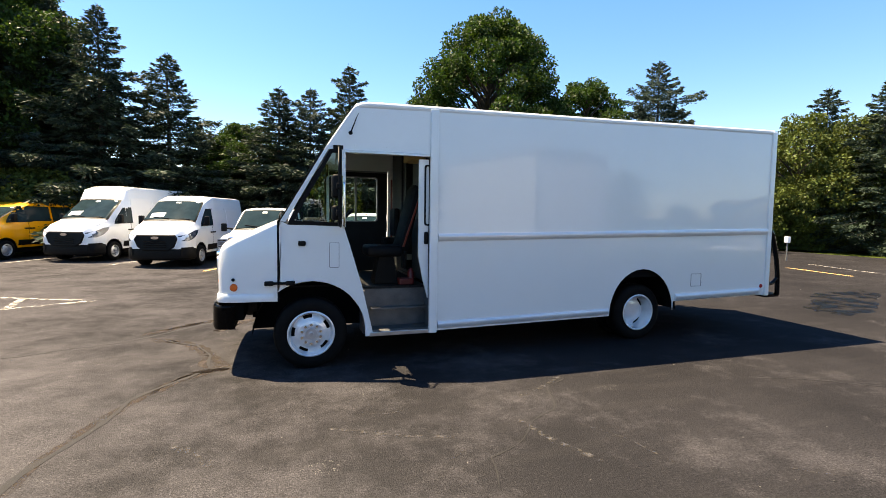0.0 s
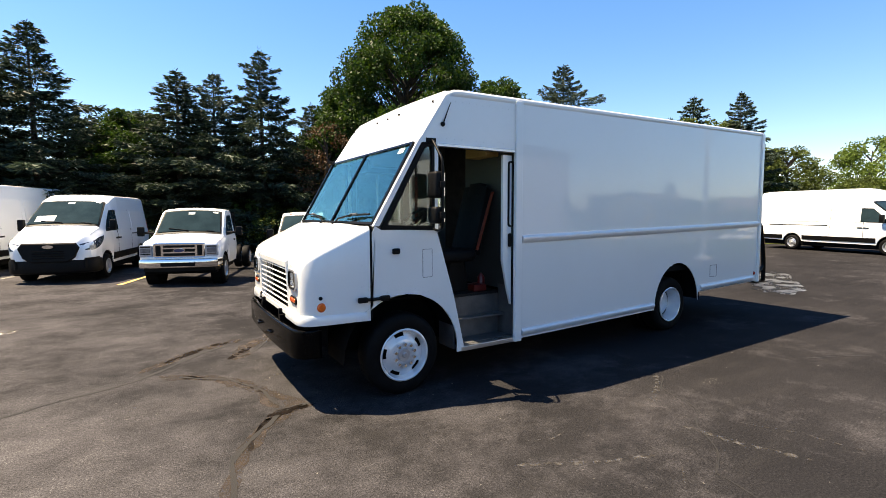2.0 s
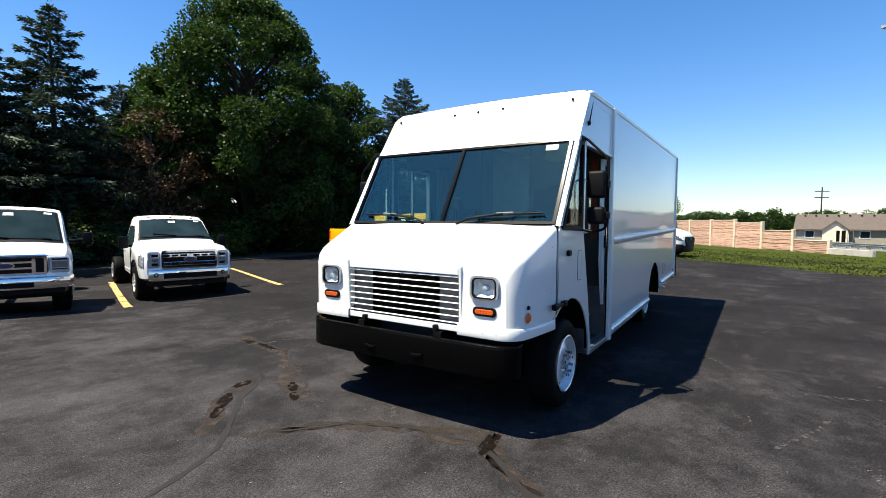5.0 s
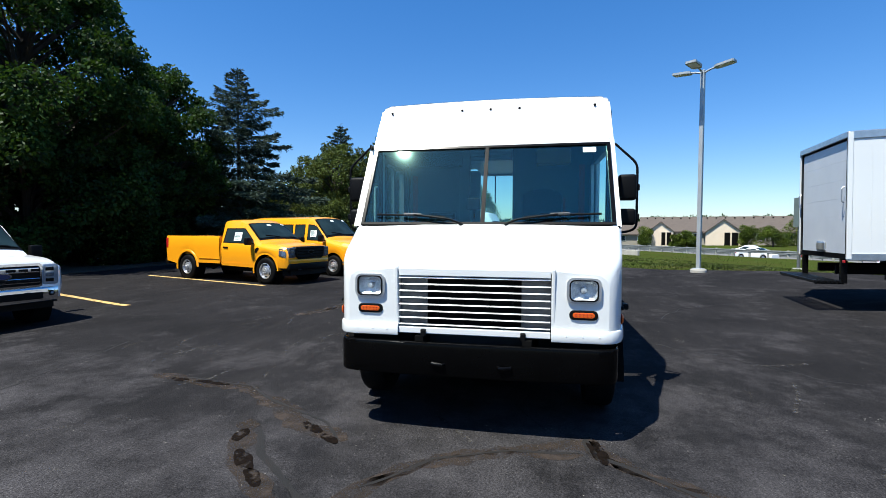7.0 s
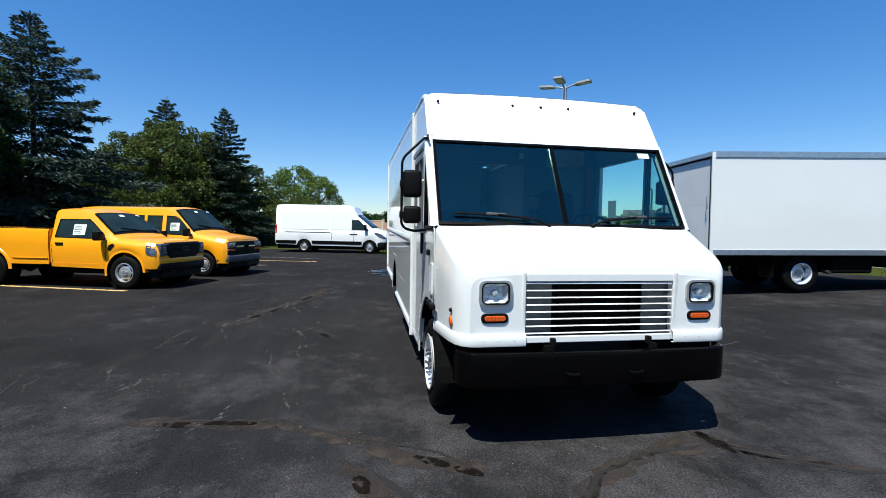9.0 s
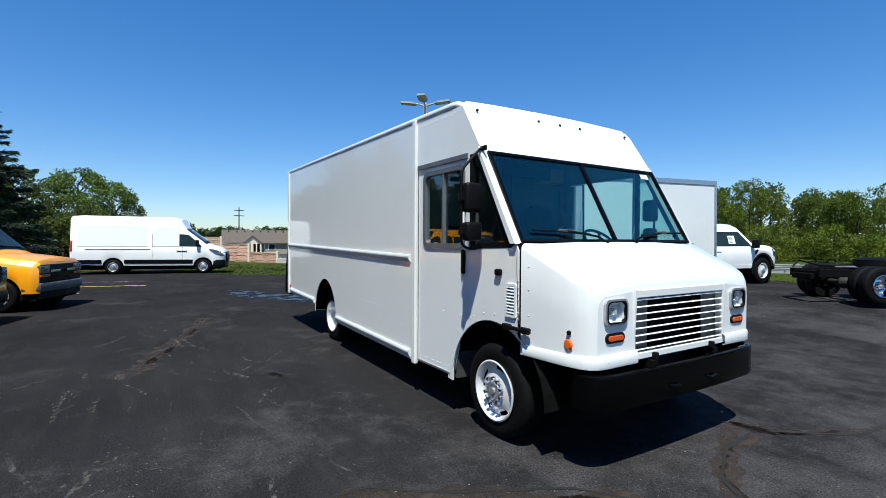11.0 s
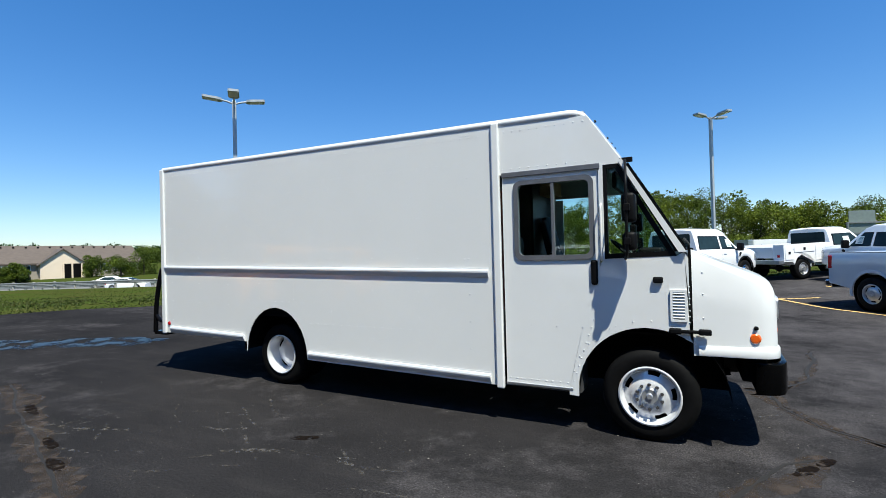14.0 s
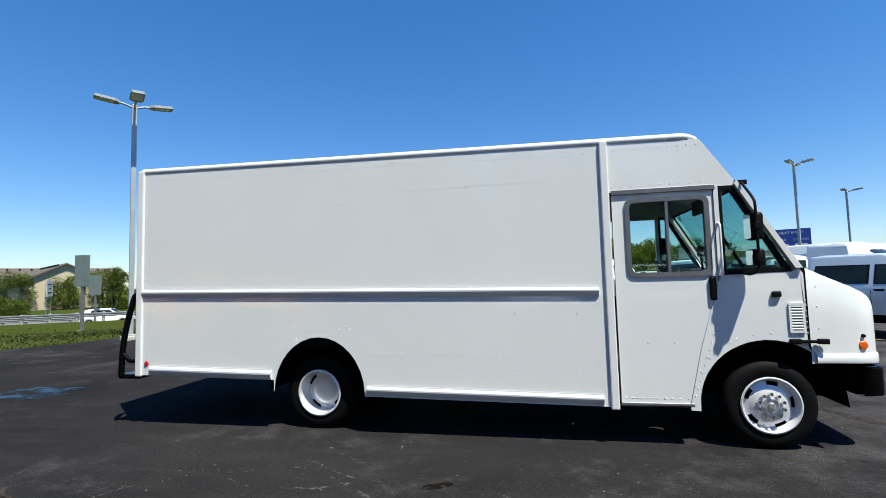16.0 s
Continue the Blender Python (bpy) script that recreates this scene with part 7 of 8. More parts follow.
def conifer(name, label, at, height, reach, seed, mat, density=1.0, bare=0.06):
    """A spruce: whorls of drooping boughs, each a spray of small needle twigs."""
    rng = np.random.default_rng(seed)
    t = thing(name, label, "tree", at=at)
    part("trunk", tube([(0, 0, -0.3), (0.05, 0, height * 0.4), (0, 0.03, height * 0.98)], [height * 0.016 + 0.03, height * 0.011, 0.015], seg=8), BARK, t)
    verts = []
    z = height * bare
    limb = bmesh.new()
    while z < height * 0.985:
        f = z / height
        spread = reach * (1 - f) ** 0.90 * (0.70 + 0.42 * rng.random()) + 0.06
        n = max(4, int(5 + 4 * (1 - f)))
        turn = rng.random() * 6.28
        fine = 0.60 + 0.40 * min(1.0, 2.0 * (1 - f))
        for k in range(n):
            a = turn + 6.28 * k / n + rng.normal() * 0.2
            ln = spread * (0.45 + 0.75 * rng.random())
            out = np.array([math.cos(a), math.sin(a), 0.0])
            rise, droop = 0.30 * f + 0.04 + 0.1 * rng.random(), 0.20 + 0.30 * (1 - f)
            m = int((12 + 84 * ln) * density)
            u = np.sqrt(rng.random(m))
            axis_pts = out[None] * (u * ln)[:, None]
            axis_pts[:, 2] += z + ln * (rise * u - droop * u * u + 0.18 * u ** 4)
            wide = (0.05 + 0.30 * ln * (1 - u) * u * 2) * fine
            side = np.array([-out[1], out[0], 0.0])
            w = rng.normal(size=m)
            pts = axis_pts + side[None] * (w * wide * 0.55)[:, None] + np.stack([np.zeros(m), np.zeros(m), -np.abs(rng.normal(size=m)) * 0.10 * (0.3 + ln * 0.28)], 1)
            way = out[None] * 0.8 + side[None] * (w * 0.7)[:, None] + rng.normal(size=(m, 3)) * 0.3 + np.array([0, 0, -0.22])
            sd = rnd_dirs(rng, m)
            verts.append(blades(pts, way, sd, (0.16 + 0.22 * rng.random(m)) * fine, (0.045 + 0.06 * rng.random(m)) * fine))
            if k % 2 == 0:
                tube([(0, 0, z), tuple(out * ln * 0.5 + np.array([0, 0, z + ln * (rise * 0.5 - droop * 0.25)])), tuple(out * ln * 0.9 + np.array([0, 0, z + ln * (rise * 0.9 - droop * 0.81 + 0.12)]))], [0.025, 0.015, 0.006], limb, 4)
        z += (0.22 + 0.26 * (1 - f)) * (0.7 + 0.6 * rng.random())
    top = np.array([[0, 0, height * 0.955]]).repeat(40, 0) + rng.normal(size=(40, 3)) * np.array([0.015, 0.015, 0.16])
    verts.append(blades(top, rng.normal(size=(40, 3)) * 0.35 + np.array([0, 0, 0.8]), rnd_dirs(rng, 40), np.full(40, 0.20), np.full(40, 0.04)))
    part("branchwork", limb, BARK, t, kind="stuff")
    loose_mesh("crown", np.concatenate(verts), 4, mat, t, "stuff")
    return t


def broadleaf(name, label, at, height, reach, seed, mat, leaves=30000, size=0.17, low=0.12, clumps=70, open_=0.0):
    """A leafy tree: trunk, forking limbs, and clumps of leaves round the limb ends."""
    rng = np.random.default_rng(seed)
    t = thing(name, label, "tree", at=at)
    wood = bmesh.new()
    tr = height * 0.018 + 0.05
    tube([(0, 0, -0.3), (0.06, 0.03, height * 0.25), (-0.05, 0.08, height * 0.55), (0, 0, height * 0.85)], [tr, tr * 0.75, tr * 0.45, 0.03], wood, 9)
    centres, radii = [], []
    for k in range(clumps):
        f = low + (1 - low) * (k + rng.random()) / clumps
        prof = math.sin(math.pi * min(1, (f - low) / (1 - low) * 0.80 + 0.16)) ** 0.75
        a, rr = rng.random() * 6.28, reach * prof * (0.35 + 0.62 * math.sqrt(rng.random()))
        c = np.array([math.cos(a) * rr, math.sin(a) * rr, height * f * 0.95])
        centres.append(c)
        radii.append((0.11 + 0.13 * rng.random()) * reach * (0.6 + 0.4 * prof) * (100 / max(clumps, 60)) ** 0.25)
        if k % 2 == 0:
            zb = max(height * 0.12, c[2] - rr * 0.8 - 0.3)
            tube([(0, 0, zb), tuple(c * np.array([0.5, 0.5, 0]) + np.array([0, 0, (zb + c[2]) / 2 + 0.1 * rr])), tuple(c)], [tr * 0.35, tr * 0.2, 0.02], wood, 5)
    part("trunk", wood, BARK, t)
    centres, radii = np.array(centres), np.array(radii)
    pick = rng.choice(clumps, leaves, p=radii ** 2 / (radii ** 2).sum())
    d = rnd_dirs(rng, leaves)
    r = radii[pick] * (0.55 + 0.55 * rng.random(leaves) ** (0.6 + open_))
    pts = centres[pick] + d * r[:, None] * np.array([1.15, 1.15, 0.8])
    pts[:, 2] = np.maximum(pts[:, 2], 0.15)
    way = d * 0.5 + rng.normal(size=(leaves, 3)) * 0.6 + np.array([0, 0, -0.3])
    verts = blades(pts, way, rnd_dirs(rng, leaves), size * (0.7 + 0.7 * rng.random(leaves)), size * (0.55 + 0.4 * rng.random(leaves)))
    loose_mesh("crown", verts, 4, mat, t, "stuff")
    return t


def again(ob, x, y, scale, turn, label=""):
    c = copy_thing(ob, pose(x, y, 0, 0, 0, turn) @ Matrix.Diagonal((scale[0], scale[0], scale[1], 1)))
    return tagged(c, label)


s1 = conifer("spruce_tree", "tall dark spruce with layered drooping boughs", pose(-8.2, 26.0, 0), 11.2, 5.0, 11, SPRUCE, 1.2, 0.04)
s2 = conifer("spruce_tree", "dense blue-green spruce reaching the ground", pose(21.2, 23.6, 0), 11.3, 6.6, 12, SPRUCE_BLUE, 1.25, 0.03)
s3 = conifer("spruce_tree", "slim pointed spruce with open boughs", pose(3.2, 26.4, 0, 0, 0, 40), 9.9, 4.3, 13, SPRUCE, 1.2, 0.05)
again(s1, -5.5, 26.4, (1.0, 0.845), 80)
again(s3, -0.4, 26.6, (1.1, 0.85), 200)
again(s2, 1.2, 27.2, (0.8, 0.77), 150)
again(s1, -10.6, 27.5, (1.2, 1.05), 230)
again(s2, -14.0, 26.5, (1.0, 1.0), 20)
again(s3, -3.8, 28.5, (1.0, 0.62), 120)
again(s3, 6.2, 28.0, (1.0, 0.8), 300)
big = broadleaf("maple_tree", "big round-crowned maple in full dark-green leaf", pose(11.4, 26.6, 0), 14.0, 4.9, 21, LEAF, 125000, 0.15, 0.03, 330)
mid = broadleaf("maple_tree", "broad leafy maple in fresh green", pose(17.6, 25.6, 0), 10.6, 3.2, 22, LEAF, 52000, 0.15, 0.03, 200)
deep = broadleaf("maple_tree", "leafy maple in the deep shade of the row", pose(-16.5, 29.5, 0), 8.6, 3.6, 26, LEAF, 15000, 0.30, 0.0, 70)
again(big, -13.2, 28.5, (0.95, 1.02), 120)
again(mid, -2.2, 29.0, (0.9, 0.66), 70)
again(mid, 15.0, 25.6, (0.9, 0.85), 200)
again(mid, 8.2, 27.2, (0.95, 0.85), 20)
bush = broadleaf("bush", "dense olive-green bush hiding the tree trunks", pose(-10.0, 24.6, 0), 3.6, 2.4, 23, LEAF_OLIVE, 17000, 0.13, 0.0, 90, 0.5)
russet = broadleaf("young_tree", "thin russet-brown tree between the spruces", pose(6.2, 25.4, 0), 6.6, 2.0, 24, LEAF_RUST, 5500, 0.11, 0.05, 90, 0.8)
for k, (x, y, a, b) in enumerate(((-14.5, 24.8, 1.0, 0.95), (-7.0, 25.0, 1.0, 0.8), (-3.4, 25.6, 0.9, 0.6), (3.4, 25.6, 0.9, 0.6), (8.6, 25.8, 0.9, 0.5),
                                  (23.8, 24.4, 1.0, 1.1), (27.0, 23.6, 1.1, 1.2), (30.4, 21.7, 1.1, 1.3), (33.6, 18.6, 1.1, 1.4), (-18.0, 24.8, 1.3, 1.0))):
    again(bush, x, y, (a, b), 47 * k)
# a second, deeper rank that keeps the ground under the trees dark
for k, (x, y, a, b) in enumerate(((-7.6, 29.6, 1.1, 0.55), (-1.5, 30.5, 1.2, 0.5), (2.6, 30.0, 1.2, 0.6), (6.6, 30.5, 1.1, 0.7), (13.4, 30.2, 1.2, 0.95), (20.2, 28.6, 1.2, 0.85))):
    again(deep, x, y, (a, b), 61 * k + 15)
olive = broadleaf("spring_tree", "olive-green tree with a loose pointed crown", pose(30.5, 21.5, 0), 8.6, 3.0, 27, LEAF_OLIVE, 24000, 0.15, 0.02, 120, 0.4)
for k, (x, y, a, b) in enumerate(((33.5, 20.3, 1.0, 1.0), (36.5, 20.6, 1.0, 0.95), (32.0, 24.2, 1.1, 0.92))):
    again(olive, x, y, (a, b), 70 * k + 30)
again(s3, 34.7, 22.9, (1.2, 1.1), 30)
again(s1, 32.3, 18.2, (0.9, 0.88), 110)
again(russet, 7.8, 26.0, (1.0, 1.05), 90)
airy = broadleaf("young_tree", "airy young tree with pale spring leaves", pose(46, 15.2, -0.3), 8.0, 3.4, 25, LEAF_LIGHT, 14000, 0.17, 0.1, 60, 0.5)
again(airy, 50.5, 13.2, (0.8, 0.9), 100)
again(olive, 40.0, 18.5, (1.1, 0.8), 190)
again(s3, 38.2, 20.5, (1.1, 0.85), 75)
for k, (x, y) in enumerate(((36.5, 15.0), (38.5, 14.0), (42, 14.5), (44.5, 13.4), (48, 12.6))):
    again(bush, x, y, (0.9, 0.9 + 0.15 * (k % 3)), 60 * k)


# ---- verge, highway and houses ----
def out_to(s, u):
    """A place s metres out from the lot's edge towards the highway, u metres along it."""
    return (0.53 * (s + 10.0) + 0.848 * u, -0.848 * (s + 10.0) + 0.53 * u)


def road_strip(name, s0, s1, z, mat, label):
    pts = [out_to(s0, -150), out_to(s0, 150), out_to(s1, 150), out_to(s1, -150)]
    return part(name, slab(pts, "z", z - 0.5, z), mat, kind="structure", label=label)


road_strip("road", 33, 40.5, -1.75, ROAD, "grey highway carriageway beyond the guardrail")
road_strip("road", 43.5, 51, -1.75, ROAD, "far highway carriageway beyond the median")


def guardrail(s, u0, u1, z, label):
    g = thing("guardrail", label, "guardrail")
    n = int((u1 - u0) / 1.9)
    a, b = out_to(s, u0), out_to(s, u1)
    way = Vector((b[0] - a[0], b[1] - a[1], 0)).normalized()
    side = Vector((way.y, -way.x, 0))
    prof = [(0.0, 0.40), (0.05, 0.44), (0.05, 0.50), (0.0, 0.55), (0.05, 0.60), (0.05, 0.68), (0.0, 0.72)]
    part("rail", sheet([[Vector((*p, z + q[1])) - side * q[0] for q in prof] for p in (a, b)]), GALV, g, "corrugated steel beam")
    post = None
    for k in range(n + 1):
        p = Vector(a).to_3d() + way * (k * (u1 - u0) / n)
        if post is None:
            post = part("post", box(-0.08, 0.08, -0.08, 0.08, -0.4, 0.78, 0.01), CONCRETE, g, "weathered timber post")
            mesh = post.data
        else:
            post = new("post", mesh)
            post.parent = g
        post.location = Vector((p.x, p.y, z)) + side * 0.08
    return g


guardrail(29, -75, 62, -0.90, "galvanised guardrail along the near side of the highway")
guardrail(42, -75, 90, -1.8, "galvanised guardrail on the highway median")


def lamp_pole(x, y, h, turn, label="tall grey lot light with three flat heads"):
    p = thing("street_lamp", label, "street lamp", "lot lights", at=pose(x, y, land(x, y) if out_from_lot(x, y) > 0 else lot_z(x, y), 0, 0, turn))
    part("footing", lathe([(0, 0.12), (0.26, 0.12), (0.28, 0.08), (0.28, -0.3)], "z", (0, 0, 0), 20), CONCRETE, p)
    part("base_plate", box(-0.16, 0.16, -0.16, 0.16, 0.12, 0.15, 0.01), POLE_PAINT, p)
    part("pole", box(-0.07, 0.07, -0.07, 0.07, 0.13, h, 0.012), POLE_PAINT, p)
    for k in range(3):
        a = radians(90 * k)
        d = Vector((math.cos(a), math.sin(a), 0))
        sd = Vector((-d.y, d.x, 0))
        arm = part("lamp_arm", tube([(0, 0, h - 0.12), tuple(d * 0.25 + Vector((0, 0, h - 0.03))), tuple(d * 0.42 + Vector((0, 0, h)))], 0.035), POLE_PAINT, p)
        bm = bmesh.new()
        o = d * 0.42 + Vector((0, 0, h))
        vs = [bm.verts.new(o + d * u + sd * w + Vector((0, 0, zz + 0.10 * u))) for zz in (-0.035, 0.045) for u, w in ((0, -0.12), (0.12, -0.19), (0.62, -0.19), (0.66, -0.15), (0.66, 0.15), (0.62, 0.19), (0.12, 0.19), (0, 0.12))]
        bm.faces.new(vs[:8][::-1]), bm.faces.new(vs[8:])
        for q in range(8):
            bm.faces.new((vs[q], vs[(q + 1) % 8], vs[8 + (q + 1) % 8], vs[8 + q]))
        head = part("lamp_head", bm, POLE_PAINT, arm)
        bm = bmesh.new()
        vs = [bm.verts.new(o + d * u + sd * w + Vector((0, 0, -0.038 + 0.10 * u))) for u, w in ((0.14, -0.15), (0.60, -0.15), (0.60, 0.15), (0.14, 0.15))]
        bm.faces.new(vs)
        part("diffuser", bm, PAPER, arm)
    return p


lamp_pole(14.99, 0.10, 7.52, 50)
lamp_pole(-1.25, -15.9, 8.2, 50)
lamp_pole(-13.6, -20.6, 8.1, 50)
lamp_pole(-22.4, -31.4, 8.1, 50)


CREAM_POST = material("cream_cast_post", (0.66, 0.56, 0.43), 0.9, second=(0.56, 0.46, 0.35), scale=2)

# sound wall: posts and stone-faced panels stepping down to its end
wall = thing("sound_wall", "tan stone-faced sound barrier wall stepping down", "wall")
WX, WY, DX, DY = 52.0, -2.0, 0.72, 0.69
rwall = random.Random(77)
for k in range(13):
    h = (1.25, 2.15, 2.95, 3.25)[min(k, 3)]
    x0, y0 = WX + DX * 3.7 * k, WY + DY * 3.7 * k
    zb = -1.0
    rows, z = [], zb
    while z < zb + h:
        t = 0.13 + 0.09 * rwall.random()
        off = 0.03 + 0.05 * rwall.random()
        ph, amp = 6.28 * rwall.random(), 0.02 + 0.03 * rwall.random()
        for zz, dp in ((z, off), (z + t - 0.035, off + 0.02 * rwall.random()), (z + t - 0.03, 0.0)):
            line = []
            for q in range(15):
                d = 3.7 * q / 14
                w = zz + (amp * math.sin(d * 3.1 + ph) + 0.02 * math.sin(d * 7 + ph)) * (1 if zz > zb else 0)
                line.append((x0 + DX * d - DY * dp, y0 + DY * d + DX * dp, min(w, zb + h)))
            rows.append(line)
        z += t
    p = part("panel", sheet(rows), STONE, wall)
    back = part("backing", box(0, 3.7, -0.12, -0.005, -0.4, h - 0.01), STONE, p)
    back.matrix_basis = pose(x0, y0, zb, 0, 0, math.degrees(math.atan2(DY, DX)))
    part("coping", box(0.1, 3.6, -0.15, 0.09, h, h + 0.06, 0.01), CREAM_POST, p).matrix_basis = back.matrix_basis
    part("post", box(-0.13, 0.13, -0.16, 0.16, -0.4, h + 0.16, 0.02), CREAM_POST, wall).matrix_basis = back.matrix_basis
part("parapet", box(-4.5, 0, -0.15, 0.15, -1.4, -0.35, 0.02), CONCRETE, None).matrix_basis = pose(WX - 0.3, WY, 0, 0, 0, 33)
tagged(bpy.data.objects["parapet"], "low pale concrete road parapet", "parapet")


# houses across the highway
def house(x, y, length, depth, eave, ridge, turn, wall_mat, label, gables=(), windows=6, gable_mat=None):
    z = land(x, y)
    h = thing("house", label, "house", "houses across the highway", at=pose(x, y, z, 0, 0, turn))
    L, D = length / 2, depth / 2
    body = bmesh.new()
    box(-L, L, -D, D, -0.5, eave, 0, body)
    part("wall", body, wall_mat, h)
    for s in (-1, 1):
        part("gable", slab([(-D, eave), (D, eave), (0, ridge - 0.15)], "x", s * L - 0.1 if s > 0 else -L, s * L if s > 0 else -L + 0.1), gable_mat or wall_mat, h)
    roof = bmesh.new()
    slab([(-D - 0.5, eave - 0.15), (0, ridge), (0, ridge - 0.2), (-D - 0.5, eave - 0.35)], "x", -L - 0.5, L + 0.5, roof)
    slab([(D + 0.5, eave - 0.15), (0, ridge), (0, ridge - 0.2), (D + 0.5, eave - 0.35)], "x", -L - 0.5, L + 0.5, roof)
    r = part("roof", roof, ROOFING, h, "brown shingled roof")
    for k in range(int(length / 1.6)):
        part("roof_vent", box(-L + 0.9 + 1.6 * k - 0.13, -L + 0.9 + 1.6 * k + 0.13, -1.0, -0.75, ridge - 0.45, ridge - 0.16), BLACK_PLASTIC, r)
    for gx, gw in gables:
        bay = bmesh.new()
        slab([(gx - gw / 2, -0.4), (gx + gw / 2, -0.4), (gx + gw / 2, eave - 0.2), (gx, eave + gw * 0.36), (gx - gw / 2, eave - 0.2)], "y", -D - 1.6, -D, bay)
        b = part("porch", bay, SIDING_CREAM, h, "pale gabled porch")
        rb = bmesh.new()
        for s in (-1, 1):
            slab([(gx + s * (gw / 2 + 0.4), eave - 0.45), (gx, eave + gw * 0.36 + 0.1), (gx, eave + gw * 0.36 - 0.08), (gx + s * (gw / 2 + 0.4), eave - 0.63)], "y", -D - 1.9, -0.5, rb)
        part("porch_roof", rb, ROOFING, b)
        # near-black box stands in for the shade inside the porch
        part("porch_opening", box(gx - gw * 0.02, gx + gw * 0.44, -D - 1.63, -D - 1.58, -0.2, eave - 0.35), DARK, b)
        for q in (0.0, 0.20, 0.42):
            part("porch_post", box(gx + gw * q - 0.12, gx + gw * q + 0.12, -D - 1.75, -D - 1.6, -0.3, eave - 0.3), SIDING_CREAM, b)
        part("downpipe", box(gx + gw / 2 + 0.5, gx + gw / 2 + 0.62, -D - 0.14, -D - 0.02, 0.0, eave), WHITE_CAR, b)
    for k in range(windows):
        wx = -L + (k + 0.5) * length / windows
        if any(abs(wx - g[0]) < g[1] / 2 + 0.8 for g in gables):
            continue
        w = part("window", box(wx - 0.7, wx + 0.7, -D - 0.06, -D + 0.02, 0.9, 2.2, 0.02), WHITE_CAR, h)
        part("pane", box(wx - 0.6, wx + 0.6, -D - 0.075, -D - 0.05, 1.0, 2.1), GLASS_SHUT, w)
    return h


house(108, -11, 15, 10, 2.6, 5.2, -98, SIDING_GREY, "low grey-brown house with a shingled roof", ((-2, 3.6),), 4)
house(101.2, -29.3, 26, 12, 2.7, 5.6, -104, SIDING_GREY, "long low house with gabled porches and brown roof", ((-9.4, 4.8), (1.4, 6.0)), 12)
house(99.5, -20.5, 9, 6, 1.5, 2.5, -100, SIDING_TAN, "row of low garages with brown roofs", (), 5)
house(80, -50, 16, 13, 3.4, 6.8, 150, SIDING_TAN, "tan-sided house seen from its plain gable end", (), 4, SIDING_TAN)
house(90, -58, 18, 12, 3.2, 6.6, -125, SIDING_TAN, "tan-sided house with a brown roof", ((2, 6),), 5)
house(-42, -112, 30, 12, 3.6, 8.0, 200, SIDING_GREY, "large grey house above the hedge", ((0, 8),), 6)


# road signs
def sign_post(x, y, h, w, ph, turn, label, two=False):
    z = land(x, y)
    s = thing("road_sign", label, "road sign", at=pose(x, y, z, 0, 0, turn))
    for px in ((-w * 0.3, w * 0.3) if two else (0,)):
        part("post", slab([(-0.09, -0.05), (0.09, -0.05), (0.09, -0.035), (0.012, -0.035), (0.012, 0.035), (0.09, 0.035), (0.09, 0.05), (-0.09, 0.05), (-0.09, 0.035), (-0.012, 0.035), (-0.012, -0.035), (-0.09, -0.035)],
                          "z", -0.3, h - 0.7), GALV, s).location = (px, 0, 0)
        part("footing", lathe([(0, 0.1), (0.3, 0.1), (0.32, -0.2)], "z", (px, 0, 0), 14), CONCRETE, s)
    pn = part("sign_panel", box(-w / 2, w / 2, 0.06, 0.09, h - ph, h, 0.006), SIGN_BACK, s, "grey back of a sign panel")
    for k in range(3):
        zz = h - ph * (0.15 + 0.35 * k)
        part("stiffener", box(-w / 2 + 0.03, w / 2 - 0.03, 0.03, 0.06, zz - 0.03, zz + 0.03), GALV, pn)
    return s


sign_post(28.0, -9.6, 4.4, 0.95, 1.8, 5, "road sign seen from its grey back on a steel post")
sign_post(44.0, -24.8, 5.0, 1.3, 1.9, 5, "far road sign seen from its grey back")
gantry = thing("sign_gantry", "steel sign frame with a grey panel back", "road sign", at=pose(-21, -64, land(-21, -64), 0, 0, 17))
for x in (-3.4, 3.4):
    part("post", rod((x, 0, -0.3), (x, 0, 6.0), 0.12), GALV, gantry)
for z in (4.6, 5.9):
    part("beam", box(-3.5, 3.5, -0.08, 0.08, z - 0.08, z + 0.08), GALV, gantry)
part("sign_panel", box(0.3, 3.2, -0.16, -0.1, 4.0, 7.4, 0.01), SIGN_BACK, gantry)


def lettering(text, size, mat, parent, m):
    cu = bpy.data.curves.new("lettering", "FONT")
    cu.body, cu.size, cu.extrude, cu.align_x = text, size, 0.004, "CENTER"
    ob = new("lettering", cu)
    dg = bpy.context.evaluated_depsgraph_get()
    me = bpy.data.meshes.new_from_object(ob.evaluated_get(dg))
    bpy.data.objects.remove(ob)
    me.materials.clear()
    me.materials.append(mat)
    t = new("lettering", me)
    t.parent, t.matrix_basis = parent, m
    return t


blue = thing("road_sign", "blue highway services sign with white words and logo plates", "road sign", at=pose(-27.5, -51.5, land(-27.5, -51.5), 0, 0, 155))
for x in (-1.2, 1.2):
    part("post", box(x - 0.1, x + 0.1, 0.03, 0.2, -0.3, 7.4), GALV, blue)
part("sign_panel", box(-1.9, 1.9, -0.02, 0.03, 4.6, 7.7, 0.01), SIGN_BLUE, blue)
lettering("NEXT RIGHT", 0.42, SIGN_WHITE, blue, pose(0, -0.03, 7.1, 90, 0, 0))
lettering("GAS", 0.38, SIGN_WHITE, blue, pose(-0.9, -0.03, 6.3, 90, 0, 0))
lettering("LODGING", 0.34, SIGN_WHITE, blue, pose(0.9, -0.03, 6.3, 90, 0, 0))
